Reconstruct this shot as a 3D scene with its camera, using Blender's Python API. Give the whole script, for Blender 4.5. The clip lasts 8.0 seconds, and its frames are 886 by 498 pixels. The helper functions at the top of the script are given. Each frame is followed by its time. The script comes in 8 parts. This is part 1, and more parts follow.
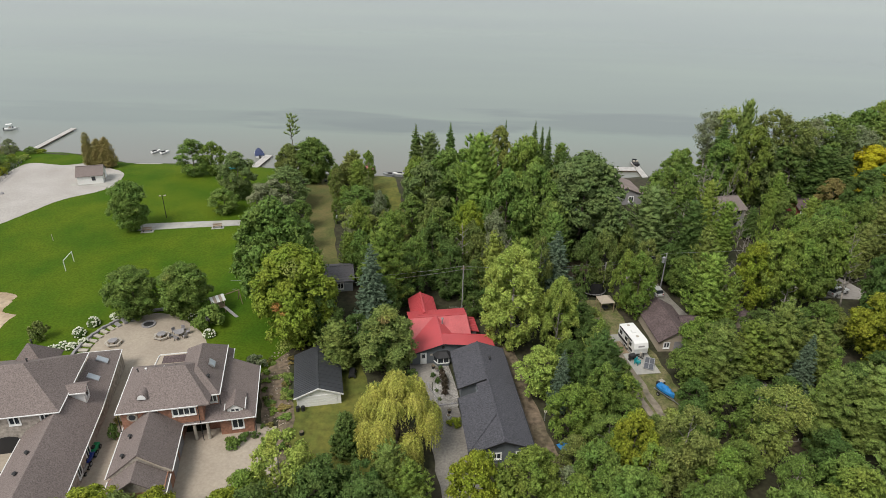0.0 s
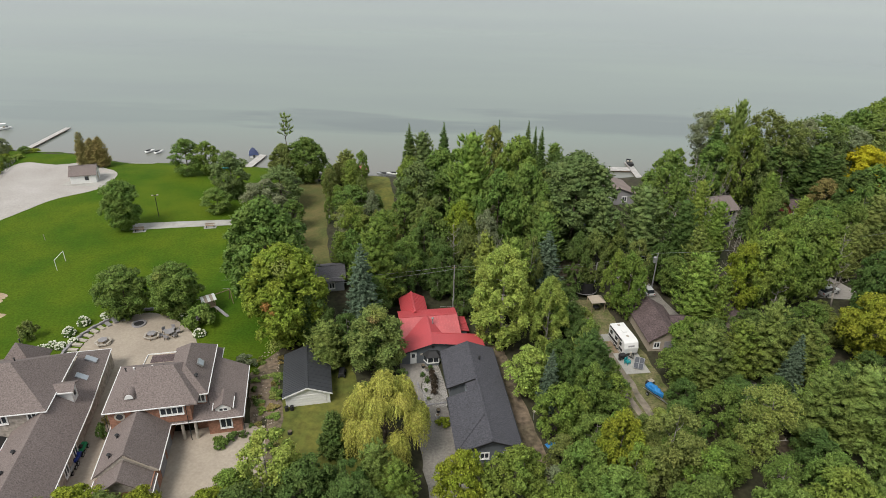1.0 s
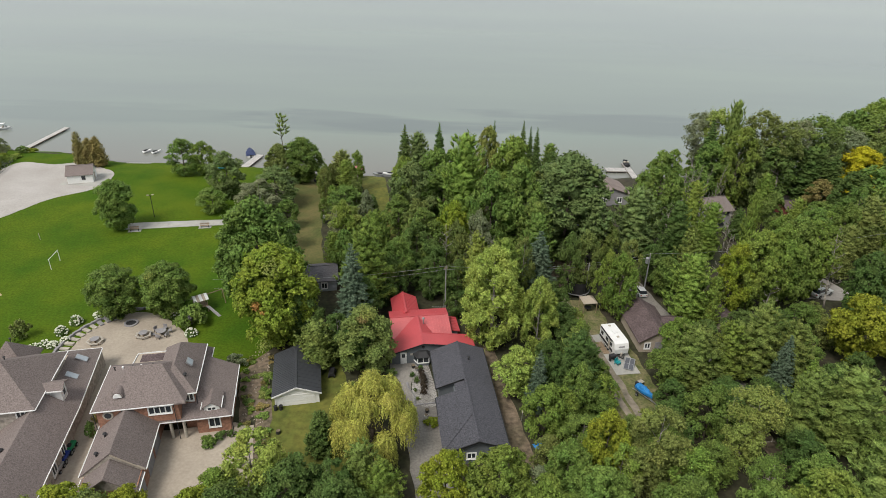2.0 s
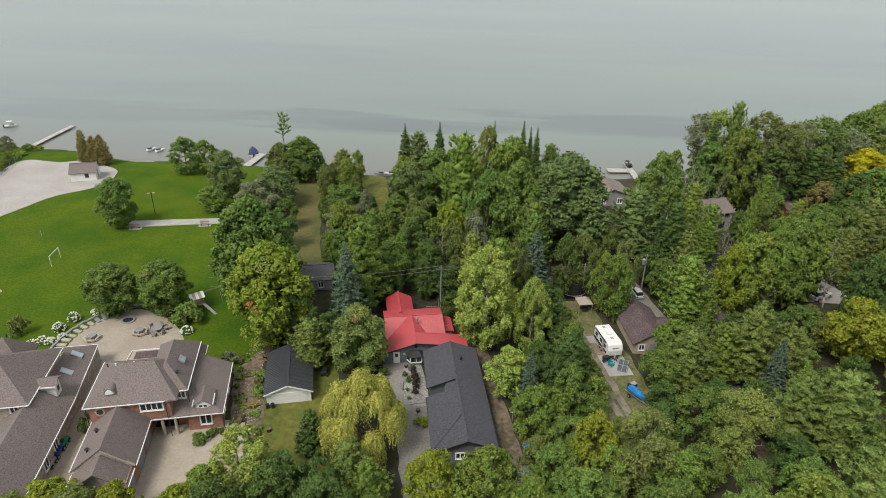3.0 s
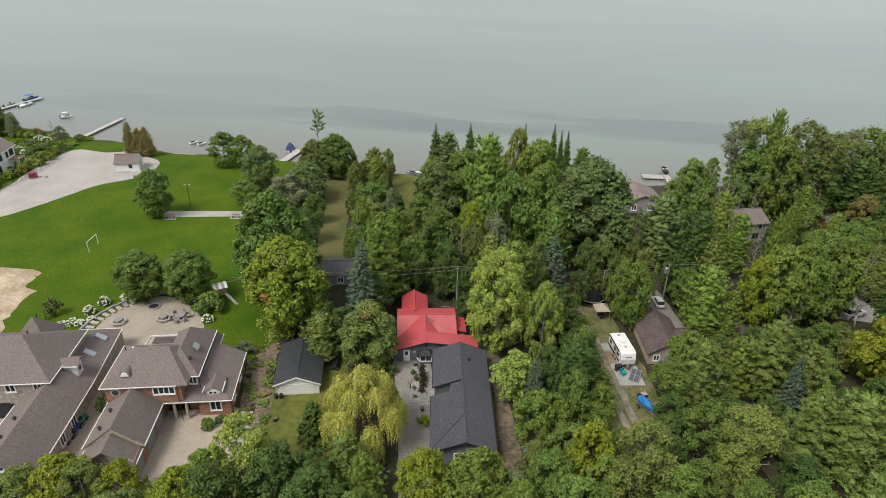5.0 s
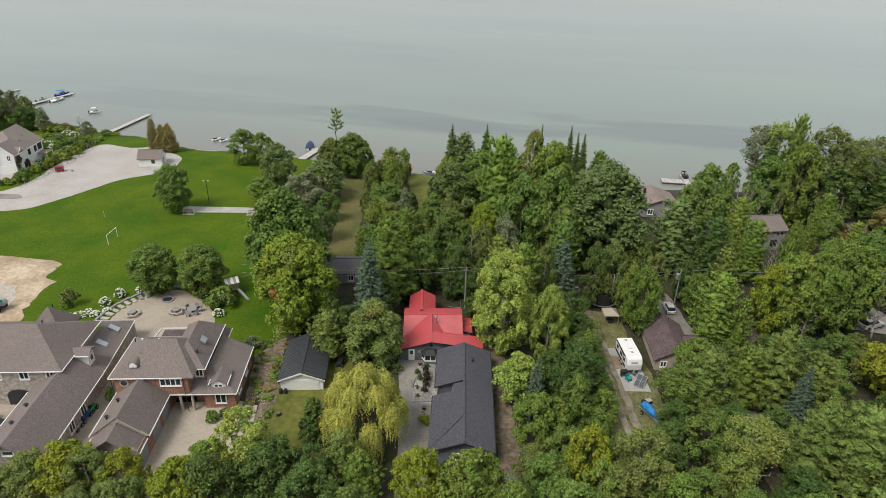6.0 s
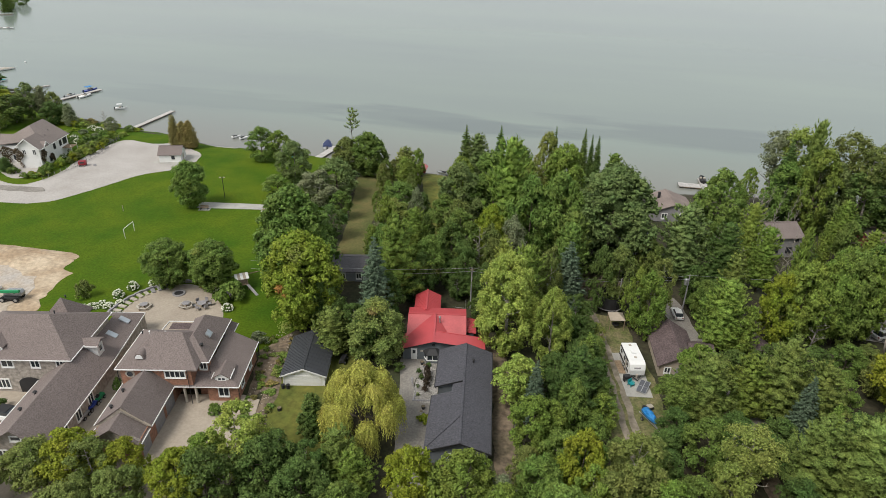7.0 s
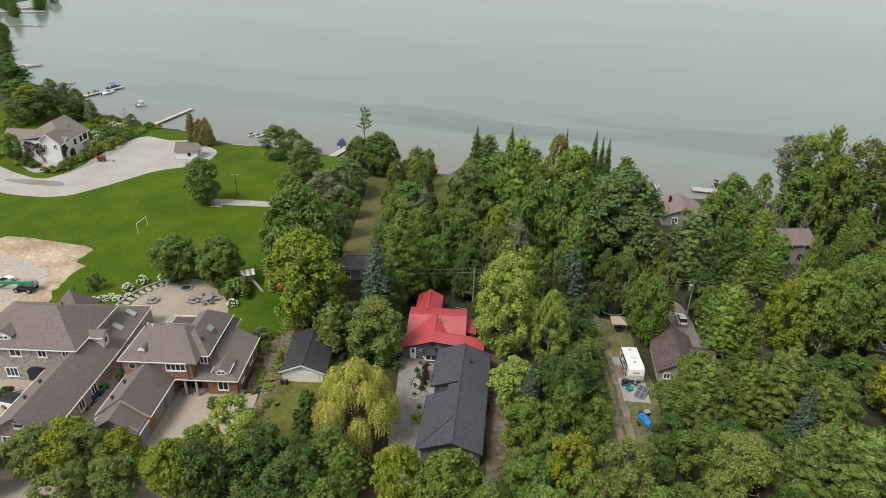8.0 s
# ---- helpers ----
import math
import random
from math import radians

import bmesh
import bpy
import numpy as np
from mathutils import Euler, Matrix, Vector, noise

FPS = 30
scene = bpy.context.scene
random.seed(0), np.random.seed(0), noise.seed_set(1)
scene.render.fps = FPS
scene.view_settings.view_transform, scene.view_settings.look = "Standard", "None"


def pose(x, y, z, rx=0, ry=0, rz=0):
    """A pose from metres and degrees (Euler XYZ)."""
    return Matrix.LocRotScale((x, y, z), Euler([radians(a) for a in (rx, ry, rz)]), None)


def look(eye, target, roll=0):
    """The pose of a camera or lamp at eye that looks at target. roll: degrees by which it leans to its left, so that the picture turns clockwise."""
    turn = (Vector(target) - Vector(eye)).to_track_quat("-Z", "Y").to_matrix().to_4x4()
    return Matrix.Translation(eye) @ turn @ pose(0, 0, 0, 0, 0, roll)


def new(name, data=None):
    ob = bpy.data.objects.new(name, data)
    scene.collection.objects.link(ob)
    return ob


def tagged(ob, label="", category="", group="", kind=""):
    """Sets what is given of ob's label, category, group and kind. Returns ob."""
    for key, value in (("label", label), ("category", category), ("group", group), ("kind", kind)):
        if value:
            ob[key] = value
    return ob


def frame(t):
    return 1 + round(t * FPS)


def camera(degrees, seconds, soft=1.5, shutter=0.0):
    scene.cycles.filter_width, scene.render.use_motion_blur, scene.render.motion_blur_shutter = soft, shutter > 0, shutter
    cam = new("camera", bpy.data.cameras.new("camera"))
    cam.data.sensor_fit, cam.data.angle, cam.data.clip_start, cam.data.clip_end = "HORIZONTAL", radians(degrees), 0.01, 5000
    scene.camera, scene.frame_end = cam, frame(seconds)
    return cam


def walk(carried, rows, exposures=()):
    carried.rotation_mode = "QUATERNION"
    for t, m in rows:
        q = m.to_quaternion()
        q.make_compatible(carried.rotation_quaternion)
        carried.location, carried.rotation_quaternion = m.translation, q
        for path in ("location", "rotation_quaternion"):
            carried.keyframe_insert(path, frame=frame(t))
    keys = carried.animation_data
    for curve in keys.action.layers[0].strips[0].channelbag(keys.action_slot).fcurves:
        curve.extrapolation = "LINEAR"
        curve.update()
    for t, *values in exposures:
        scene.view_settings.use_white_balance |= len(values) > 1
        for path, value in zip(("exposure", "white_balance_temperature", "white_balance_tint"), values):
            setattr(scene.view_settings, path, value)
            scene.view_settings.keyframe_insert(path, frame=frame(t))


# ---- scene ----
cam = camera(69.8, 8.0, 0.8)
PATH = [
    (0, (2.683, -1.109, 60.844), (2.577, 0.671, 59.937), 1.0),
    (0.5, (3.255, -1.081, 60.802), (3.152, 0.699, 59.895), 1.1),
    (1, (4.0, -1.06, 60.78), (3.898, 0.72, 59.874), 1.1),
    (1.5, (4.853, -1.08, 60.805), (4.748, 0.7, 59.9), 1.1),
    (3, (8.182, -0.92, 60.994), (8.043, 0.857, 60.087), 1.1),
    (3.5, (9.329, -0.879, 61.025), (9.161, 0.895, 60.117), 1.1),
    (4, (10.574, -0.834, 61.044), (10.366, 0.936, 60.136), 1.2),
    (4.5, (11.778, -0.705, 61.095), (11.533, 1.06, 60.187), 1.2),
    (6, (15.753, -0.236, 61.364), (15.393, 1.508, 60.455), 1.3),
    (6.5, (17.131, -0.048, 61.483), (16.735, 1.688, 60.573), 1.4),
    (7, (18.681, 0.192, 61.624), (18.248, 1.919, 60.713), 1.4),
    (7.5, (20.195, 0.468, 61.776), (19.729, 2.186, 60.864), 1.5),
    (8, (21.862, 0.767, 61.877), (21.363, 2.476, 60.965), 1.5),
]
walk(cam, [(t, look(eye, target, roll)) for t, eye, target, roll in PATH])

# ---------------------------------------------------------------- light
world = bpy.data.worlds.new("overcast_sky")
scene.world = world
world.use_nodes = True
_nt = world.node_tree
_bg = _nt.nodes["Background"]
_sky = _nt.nodes.new("ShaderNodeTexSky")
_sky.sky_type = "NISHITA"
_sky.sun_disc = False
_sky.sun_elevation = radians(53)
_sky.sun_rotation = radians(-145.7)
_sky.dust_density = 3.0
_cloud = _nt.nodes.new("ShaderNodeMixRGB")
_cloud.inputs["Fac"].default_value = 0.78
_cloud.inputs["Color2"].default_value = (7.2, 7.5, 7.6, 1)
_nt.links.new(_sky.outputs["Color"], _cloud.inputs["Color1"])
_nt.links.new(_cloud.outputs["Color"], _bg.inputs["Color"])
_bg.inputs["Strength"].default_value = 0.105
sun = new("sun", bpy.data.lights.new("sun", "SUN"))
sun.data.energy = 2.9
sun.data.angle = radians(24)
sun.data.color = (1.0, 0.95, 0.87)
sun.matrix_world = look((-30, -44, 70), (0, 0, 0))
scene.view_settings.exposure = 0.0

# ---------------------------------------------------------------- helpers of this scene
GZ = 1.7
LOT = radians(15)


def lot(u, v):
    """World x, y of a place in the lots' own directions, u along the street, v towards the lake."""
    return u * math.cos(LOT) - v * math.sin(LOT), u * math.sin(LOT) + v * math.cos(LOT)


def part(name, bm, material, parent=None, label="", smooth=False):
    me = bpy.data.meshes.new(name)
    bm.normal_update()
    bm.to_mesh(me)
    bm.free()
    me.materials.append(material)
    if smooth:
        me.shade_smooth()
    ob = new(name, me)
    if parent is not None:
        ob.parent = parent
    if label:
        tagged(ob, label)
    return ob


def thing(name, x, y, z, turn, label, category, group="", kind=""):
    ob = new(name)
    ob.empty_display_size = 0.3
    ob.matrix_basis = pose(x, y, z, 0, 0, turn)
    return tagged(ob, label, category, group, kind)


def box(bm, x0, x1, y0, y1, z0, z1):
    vs = [bm.verts.new((x, y, z)) for z in (z0, z1) for x, y in ((x0, y0), (x1, y0), (x1, y1), (x0, y1))]
    for f in ((3, 2, 1, 0), (4, 5, 6, 7), (0, 1, 5, 4), (1, 2, 6, 5), (2, 3, 7, 6), (3, 0, 4, 7)):
        bm.faces.new([vs[i] for i in f])
    return bm


def boxes(*rows):
    bm = bmesh.new()
    for r in rows:
        box(bm, *r)
    return bm


def bevelled(bm, w):
    bmesh.ops.bevel(bm, geom=list(bm.edges), offset=w, segments=2, affect="EDGES", profile=0.6)
    return bm


def slab(bm, pts, down):
    """A plate with the given upper outline, down metres thick."""
    top = [bm.verts.new(p) for p in pts]
    low = [bm.verts.new((p[0], p[1], p[2] - down)) for p in pts]
    n = len(pts)
    bm.faces.new(top)
    bm.faces.new(low[::-1])
    for i in range(n):
        bm.faces.new((top[i - 1], low[i - 1], low[i], top[i]))
    return bm


def plates(down, *faces):
    bm = bmesh.new()
    for f in faces:
        slab(bm, f, down)
    bmesh.ops.remove_doubles(bm, verts=bm.verts, dist=0.0005)
    bmesh.ops.recalc_face_normals(bm, faces=bm.faces)
    return bm


def beam(bm, p, q, w, h=None):
    """A straight bar from p to q."""
    h = h or w
    p, q = Vector(p), Vector(q)
    d = (q - p).normalized()
    side = d.cross(Vector((0, 0, 1)))
    side = side.normalized() if side.length > 1e-4 else Vector((1, 0, 0))
    up = side.cross(d)
    c = [a * w / 2 * side + b * h / 2 * up for a, b in ((-1, -1), (1, -1), (1, 1), (-1, 1))]
    v0, v1 = [bm.verts.new(p + o) for o in c], [bm.verts.new(q + o) for o in c]
    bm.faces.new(v0[::-1])
    bm.faces.new(v1)
    for i in range(4):
        bm.faces.new((v0[i - 1], v0[i], v1[i], v1[i - 1]))
    return bm


def beams(w, h, *pairs):
    bm = bmesh.new()
    for p, q in pairs:
        beam(bm, p, q, w, h)
    bmesh.ops.recalc_face_normals(bm, faces=bm.faces)
    return bm


def rod(bm, p, q, r0, r1=None, n=8):
    """A tapered round bar from p to q."""
    r1 = r0 if r1 is None else r1
    p, q = Vector(p), Vector(q)
    d = (q - p).normalized()
    side = d.orthogonal().normalized()
    up = d.cross(side)
    rings = []
    for c, r in ((p, r0), (q, r1)):
        rings.append([bm.verts.new(c + r * (math.cos(a) * side + math.sin(a) * up)) for a in (2 * math.pi * i / n for i in range(n))])
    bm.faces.new(rings[0][::-1])
    bm.faces.new(rings[1])
    for i in range(n):
        bm.faces.new((rings[0][i - 1], rings[0][i], rings[1][i], rings[1][i - 1]))
    return bm


def rods(r, *pairs, n=8):
    bm = bmesh.new()
    for p, q in pairs:
        rod(bm, p, q, r, r, n)
    return bm


def prism(bm, pts, y0, y1):
    """An outline in x, z drawn along y."""
    a, b = [bm.verts.new((x, y0, z)) for x, z in pts], [bm.verts.new((x, y1, z)) for x, z in pts]
    bm.faces.new(a)
    bm.faces.new(b[::-1])
    for i in range(len(pts)):
        bm.faces.new((a[i - 1], b[i - 1], b[i], a[i]))
    bmesh.ops.recalc_face_normals(bm, faces=bm.faces)
    return bm


def smooth_line(pts, closed=True, step=6):
    """A soft curve through the given x, y places."""
    out, n = [], len(pts)
    for i in range(n if closed else n - 1):
        p = [Vector(pts[(i + k) % n] if closed else pts[min(max(i + k, 0), n - 1)]) for k in (-1, 0, 1, 2)]
        for s in range(step):
            t = s / step
            out.append(0.5 * (2 * p[1] + (p[2] - p[0]) * t + (2 * p[0] - 5 * p[1] + 4 * p[2] - p[3]) * t * t + (3 * p[1] - p[0] - 3 * p[2] + p[3]) * t ** 3))
    if not closed:
        out.append(Vector(pts[-1]))
    return out


def ragged(pts, amount, size=3.0):
    return [p + amount * Vector((noise.noise((p.x / size, p.y / size, 0.3)), noise.noise((p.x / size, p.y / size, 7.7)))) for p in pts]


# ---------------------------------------------------------------- materials
def material(name, colour, rough=0.8, metal=0.0, spread=0.25, size=2.0, fine=0.12, fine_size=40.0, bump=0.0, second=None, spec=0.4, vary=0.0):
    """Paint of one colour with broad stains and a fine grain at real-world size."""
    m = bpy.data.materials.new(name)
    m.use_nodes = True
    nt = m.node_tree
    b = nt.nodes["Principled BSDF"]
    b.inputs["Roughness"].default_value, b.inputs["Metallic"].default_value = rough, metal
    b.inputs["Specular IOR Level"].default_value = spec
    tex = nt.nodes.new("ShaderNodeTexCoord")
    geo = nt.nodes.new("ShaderNodeNewGeometry")
    n1, n2 = nt.nodes.new("ShaderNodeTexNoise"), nt.nodes.new("ShaderNodeTexNoise")
    n1.inputs["Scale"].default_value, n1.inputs["Detail"].default_value = 1 / size, 5
    n2.inputs["Scale"].default_value, n2.inputs["Detail"].default_value = fine_size / 10, 4
    for n in (n1, n2):
        nt.links.new(geo.outputs["Position"], n.inputs["Vector"])
    ramp = nt.nodes.new("ShaderNodeValToRGB")
    c2 = second or tuple(c * (1 - spread) for c in colour)
    ramp.color_ramp.elements[0].position, ramp.color_ramp.elements[1].position = 0.32, 0.68
    ramp.color_ramp.elements[0].color, ramp.color_ramp.elements[1].color = (*c2, 1), (*colour, 1)
    nt.links.new(n1.outputs["Fac"], ramp.inputs["Fac"])
    mul = nt.nodes.new("ShaderNodeMixRGB")
    mul.blend_type = "MULTIPLY"
    mul.inputs["Fac"].default_value = 1
    r2 = nt.nodes.new("ShaderNodeMapRange")
    r2.inputs["From Min"].default_value, r2.inputs["From Max"].default_value = 0.3, 0.7
    r2.inputs["To Min"].default_value, r2.inputs["To Max"].default_value = 1 - fine, 1 + fine
    nt.links.new(n2.outputs["Fac"], r2.inputs["Value"])
    nt.links.new(ramp.outputs["Color"], mul.inputs["Color1"])
    nt.links.new(r2.outputs["Result"], mul.inputs["Color2"])
    out = mul.outputs["Color"]
    if vary:
        info = nt.nodes.new("ShaderNodeObjectInfo")
        r3 = nt.nodes.new("ShaderNodeMapRange")
        r3.inputs["To Min"].default_value, r3.inputs["To Max"].default_value = 1 - vary, 1 + vary
        nt.links.new(info.outputs["Random"], r3.inputs["Value"])
        m3 = nt.nodes.new("ShaderNodeMixRGB")
        m3.blend_type = "MULTIPLY"
        m3.inputs["Fac"].default_value = 1
        nt.links.new(out, m3.inputs["Color1"])
        nt.links.new(r3.outputs["Result"], m3.inputs["Color2"])
        out = m3.outputs["Color"]
    nt.links.new(out, b.inputs["Base Color"])
    if bump:
        bp = nt.nodes.new("ShaderNodeBump")
        bp.inputs["Strength"].default_value, bp.inputs["Distance"].default_value = 0.6, bump
        nt.links.new(n2.outputs["Fac"], bp.inputs["Height"])
        nt.links.new(bp.outputs["Normal"], b.inputs["Normal"])
    return m


def leaf_material(name, rough=0.6, translucent=0.18):
    """Leaves in the object's own colour, each clump a little lighter or darker."""
    m = bpy.data.materials.new(name)
    m.use_nodes = True
    nt = m.node_tree
    b = nt.nodes["Principled BSDF"]
    b.inputs["Roughness"].default_value = rough
    b.inputs["Specular IOR Level"].default_value = 0.14
    info, geo = nt.nodes.new("ShaderNodeObjectInfo"), nt.nodes.new("ShaderNodeNewGeometry")
    r = nt.nodes.new("ShaderNodeMapRange")
    r.inputs["To Min"].default_value, r.inputs["To Max"].default_value = 0.82, 1.2
    nt.links.new(geo.outputs["Random Per Island"], r.inputs["Value"])
    mul = nt.nodes.new("ShaderNodeMixRGB")
    mul.blend_type = "MULTIPLY"
    mul.inputs["Fac"].default_value = 1
    nt.links.new(info.outputs["Color"], mul.inputs["Color1"])
    nt.links.new(r.outputs["Result"], mul.inputs["Color2"])
    n = nt.nodes.new("ShaderNodeTexNoise")
    n.inputs["Scale"].default_value, n.inputs["Detail"].default_value = 0.45, 3
    nt.links.new(geo.outputs["Position"], n.inputs["Vector"])
    hue = nt.nodes.new("ShaderNodeHueSaturation")
    r2 = nt.nodes.new("ShaderNodeMapRange")
    r2.inputs["From Min"].default_value, r2.inputs["From Max"].default_value = 0.3, 0.7
    r2.inputs["To Min"].default_value, r2.inputs["To Max"].default_value = 0.486, 0.514
    nt.links.new(n.outputs["Fac"], r2.inputs["Value"])
    nt.links.new(r2.outputs["Result"], hue.inputs["Hue"])
    # single leaves: a fine mottle and a rough, glinting surface
    fine = nt.nodes.new("ShaderNodeTexNoise")
    fine.inputs["Scale"].default_value, fine.inputs["Detail"].default_value = 4.6, 3.5
    nt.links.new(geo.outputs["Position"], fine.inputs["Vector"])
    r3 = nt.nodes.new("ShaderNodeMapRange")
    r3.inputs["From Min"].default_value, r3.inputs["From Max"].default_value = 0.36, 0.64
    r3.inputs["To Min"].default_value, r3.inputs["To Max"].default_value = 0.56, 1.44
    nt.links.new(fine.outputs["Fac"], r3.inputs["Value"])
    mul2 = nt.nodes.new("ShaderNodeMixRGB")
    mul2.blend_type = "MULTIPLY"
    mul2.inputs["Fac"].default_value = 1
    nt.links.new(mul.outputs["Color"], mul2.inputs["Color1"])
    nt.links.new(r3.outputs["Result"], mul2.inputs["Color2"])
    nt.links.new(mul2.outputs["Color"], hue.inputs["Color"])
    bp = nt.nodes.new("ShaderNodeBump")
    bp.inputs["Strength"].default_value, bp.inputs["Distance"].default_value = 0.7, 0.25
    nt.links.new(fine.outputs["Fac"], bp.inputs["Height"])
    nt.links.new(bp.outputs["Normal"], b.inputs["Normal"])
    nt.links.new(hue.outputs["Color"], b.inputs["Base Color"])
    tr, mix = nt.nodes.new("ShaderNodeBsdfTranslucent"), nt.nodes.new("ShaderNodeMixShader")
    mix.inputs["Fac"].default_value = translucent
    nt.links.new(hue.outputs["Color"], tr.inputs["Color"])
    nt.links.new(b.outputs["BSDF"], mix.inputs[1])
    nt.links.new(tr.outputs["BSDF"], mix.inputs[2])
    nt.links.new(mix.outputs["Shader"], nt.nodes["Material Output"].inputs["Surface"])
    return m


FOREST = material("forest_floor", (0.050, 0.042, 0.026), 0.95, size=5, second=(0.034, 0.040, 0.016), fine=0.4, fine_size=15)
LAWN = material("mown_lawn", (0.086, 0.128, 0.008), 0.95, size=9, second=(0.044, 0.098, 0.006), fine=0.22, fine_size=30, spec=0.1)
ROUGH_GRASS = material("rough_grass", (0.140, 0.138, 0.026), 0.95, size=3, second=(0.084, 0.104, 0.018), fine=0.25, fine_size=14)
GRAVEL = material("pale_gravel", (0.43, 0.405, 0.385), 0.95, size=7, second=(0.35, 0.325, 0.30), fine=0.12, fine_size=30)
DRIVE = material("grey_gravel_drive", (0.275, 0.255, 0.230), 0.95, size=3, second=(0.20, 0.185, 0.165), fine=0.2, fine_size=34)
PEBBLE = material("grey_pebbles", (0.34, 0.325, 0.305), 0.95, size=1.2, second=(0.20, 0.185, 0.165), fine=0.5, fine_size=44)
PATIO = material("sandy_patio_paving", (0.40, 0.345, 0.28), 0.9, size=4, second=(0.34, 0.29, 0.235), fine=0.1, fine_size=30)
CONCRETE = material("concrete", (0.42, 0.41, 0.38), 0.9, size=2, fine=0.08)
SAND = material("bare_sand", (0.50, 0.41, 0.30), 0.95, size=5, second=(0.33, 0.24, 0.155), fine=0.22, fine_size=14)
SITE = material("site_gravel", (0.42, 0.385, 0.35), 0.95, size=4, second=(0.42, 0.345, 0.26), fine=0.18, fine_size=20)
LANE = material("lane_grass", (0.142, 0.122, 0.044), 0.95, size=4, second=(0.080, 0.098, 0.026), fine=0.2, fine_size=25)
TRACK = material("rutted_dirt", (0.275, 0.235, 0.190), 0.95, size=1.2, second=(0.165, 0.145, 0.105), fine=0.3, fine_size=12)
DRY_GRASS = material("dry_trampled_grass", (0.190, 0.165, 0.085), 0.95, size=1.4, second=(0.090, 0.112, 0.030), fine=0.35, fine_size=30)
DIRT = material("brown_dirt", (0.185, 0.140, 0.10), 0.95, size=3, second=(0.105, 0.088, 0.055), fine=0.45, fine_size=16)
SHINGLE = material("brown_grey_shingle", (0.190, 0.156, 0.146), 0.9, size=5, spread=0.10, fine=0.34, fine_size=62, bump=0.02)
DARK_SHINGLE = material("charcoal_shingle", (0.074, 0.074, 0.087), 0.9, size=6, spread=0.08, fine=0.5, fine_size=55, bump=0.02)
GREY_SHINGLE = material("mid_grey_shingle", (0.125, 0.120, 0.130), 0.9, size=3, spread=0.12, fine=0.4, fine_size=50)
TAUPE_SHINGLE = material("taupe_shingle", (0.225, 0.190, 0.175), 0.9, size=5, spread=0.1, fine=0.25, fine_size=50)
# lighter copy of RED_METAL, with the south slope's light in its colour
PALE_LIT_RED = material("sun_faded_red_sheet", (0.54, 0.125, 0.130), 0.42, size=2, spread=0.14, fine=0.06, spec=0.6)
BLUE_SIDING = material("pale_blue_grey_siding", (0.27, 0.29, 0.32), 0.7, size=3, spread=0.1, fine=0.06)
BROWN_SHINGLE = material("purple_brown_shingle", (0.125, 0.092, 0.092), 0.9, size=1.5, spread=0.3, fine=0.45, fine_size=44)
TAN_SHINGLE = material("tan_shingle", (0.26, 0.21, 0.19), 0.9, size=3, fine=0.15)
RED_METAL = material("red_metal_sheet", (0.50, 0.075, 0.085), 0.42, size=3, spread=0.14, fine=0.05, spec=0.6)
DARK_METAL = material("charcoal_metal_sheet", (0.056, 0.059, 0.066), 0.36, size=3, spread=0.2, fine=0.05, spec=0.5)
# the sky's reflection in the skylights is put into this base colour
SKY_TINTED_GLASS = material("skylight_glass", (0.42, 0.47, 0.52), 0.12, size=1, spread=0.1, fine=0.02, spec=0.6)
WHITE = material("white_paint", (0.78, 0.78, 0.77), 0.6, size=3, spread=0.06, fine=0.03)
SIDING = material("white_siding", (0.74, 0.74, 0.72), 0.7, size=3, spread=0.1, fine=0.05)
BRICK = material("red_brown_brick", (0.33, 0.17, 0.115), 0.9, size=2, spread=0.2, fine=0.3, fine_size=30)
STONE = material("grey_buff_stone", (0.43, 0.385, 0.34), 0.9, size=0.45, spread=0.38, fine=0.25, fine_size=20)
GREY_SIDING = material("slate_grey_siding", (0.135, 0.15, 0.165), 0.7, size=3, spread=0.1, fine=0.06)
TAUPE = material("taupe_siding", (0.42, 0.36, 0.29), 0.8, size=3, spread=0.1, fine=0.06)
GREY_BOARD = material("weathered_grey_boards", (0.30, 0.29, 0.30), 0.85, size=1.5, spread=0.2, fine=0.1)
RED_BOARD = material("barn_red_boards", (0.19, 0.05, 0.042), 0.8, size=2, fine=0.1)
SLATE = material("dark_cells", (0.10, 0.105, 0.12), 0.35, size=1, spread=0.1, fine=0.05)
DARK = material("dark_paint", (0.03, 0.03, 0.032), 0.6, size=2, fine=0.05)
WOOD = material("weathered_wood", (0.32, 0.235, 0.155), 0.85, size=0.7, spread=0.3, fine=0.2)
DOCK = material("grey_dock_boards", (0.50, 0.48, 0.46), 0.85, size=1.5, spread=0.25, fine=0.15)
BARK = material("grey_brown_bark", (0.13, 0.105, 0.08), 0.95, size=0.5, spread=0.4, fine=0.3)
PALE_BARK = material("pale_bark", (0.36, 0.33, 0.29), 0.9, size=0.5, spread=0.4, fine=0.25)
BLUE = material("blue_tarp", (0.03, 0.24, 0.60), 0.5, size=0.8, spread=0.25, fine=0.1)
BLUE_PAINT = material("blue_gloss_paint", (0.02, 0.05, 0.32), 0.3, size=1, fine=0.03)
TEAL = material("teal_plastic", (0.02, 0.33, 0.36), 0.5, size=1, fine=0.03)
GREEN_PAINT = material("green_machine_paint", (0.02, 0.30, 0.12), 0.45, size=1, fine=0.05)
NAVY = material("navy_canvas", (0.03, 0.045, 0.12), 0.7, size=1, fine=0.1)
RUBBER = material("black_rubber", (0.02, 0.02, 0.021), 0.8, size=1, fine=0.1)
STEEL = material("galvanised_steel", (0.45, 0.46, 0.47), 0.45, metal=0.6, size=1, fine=0.08)
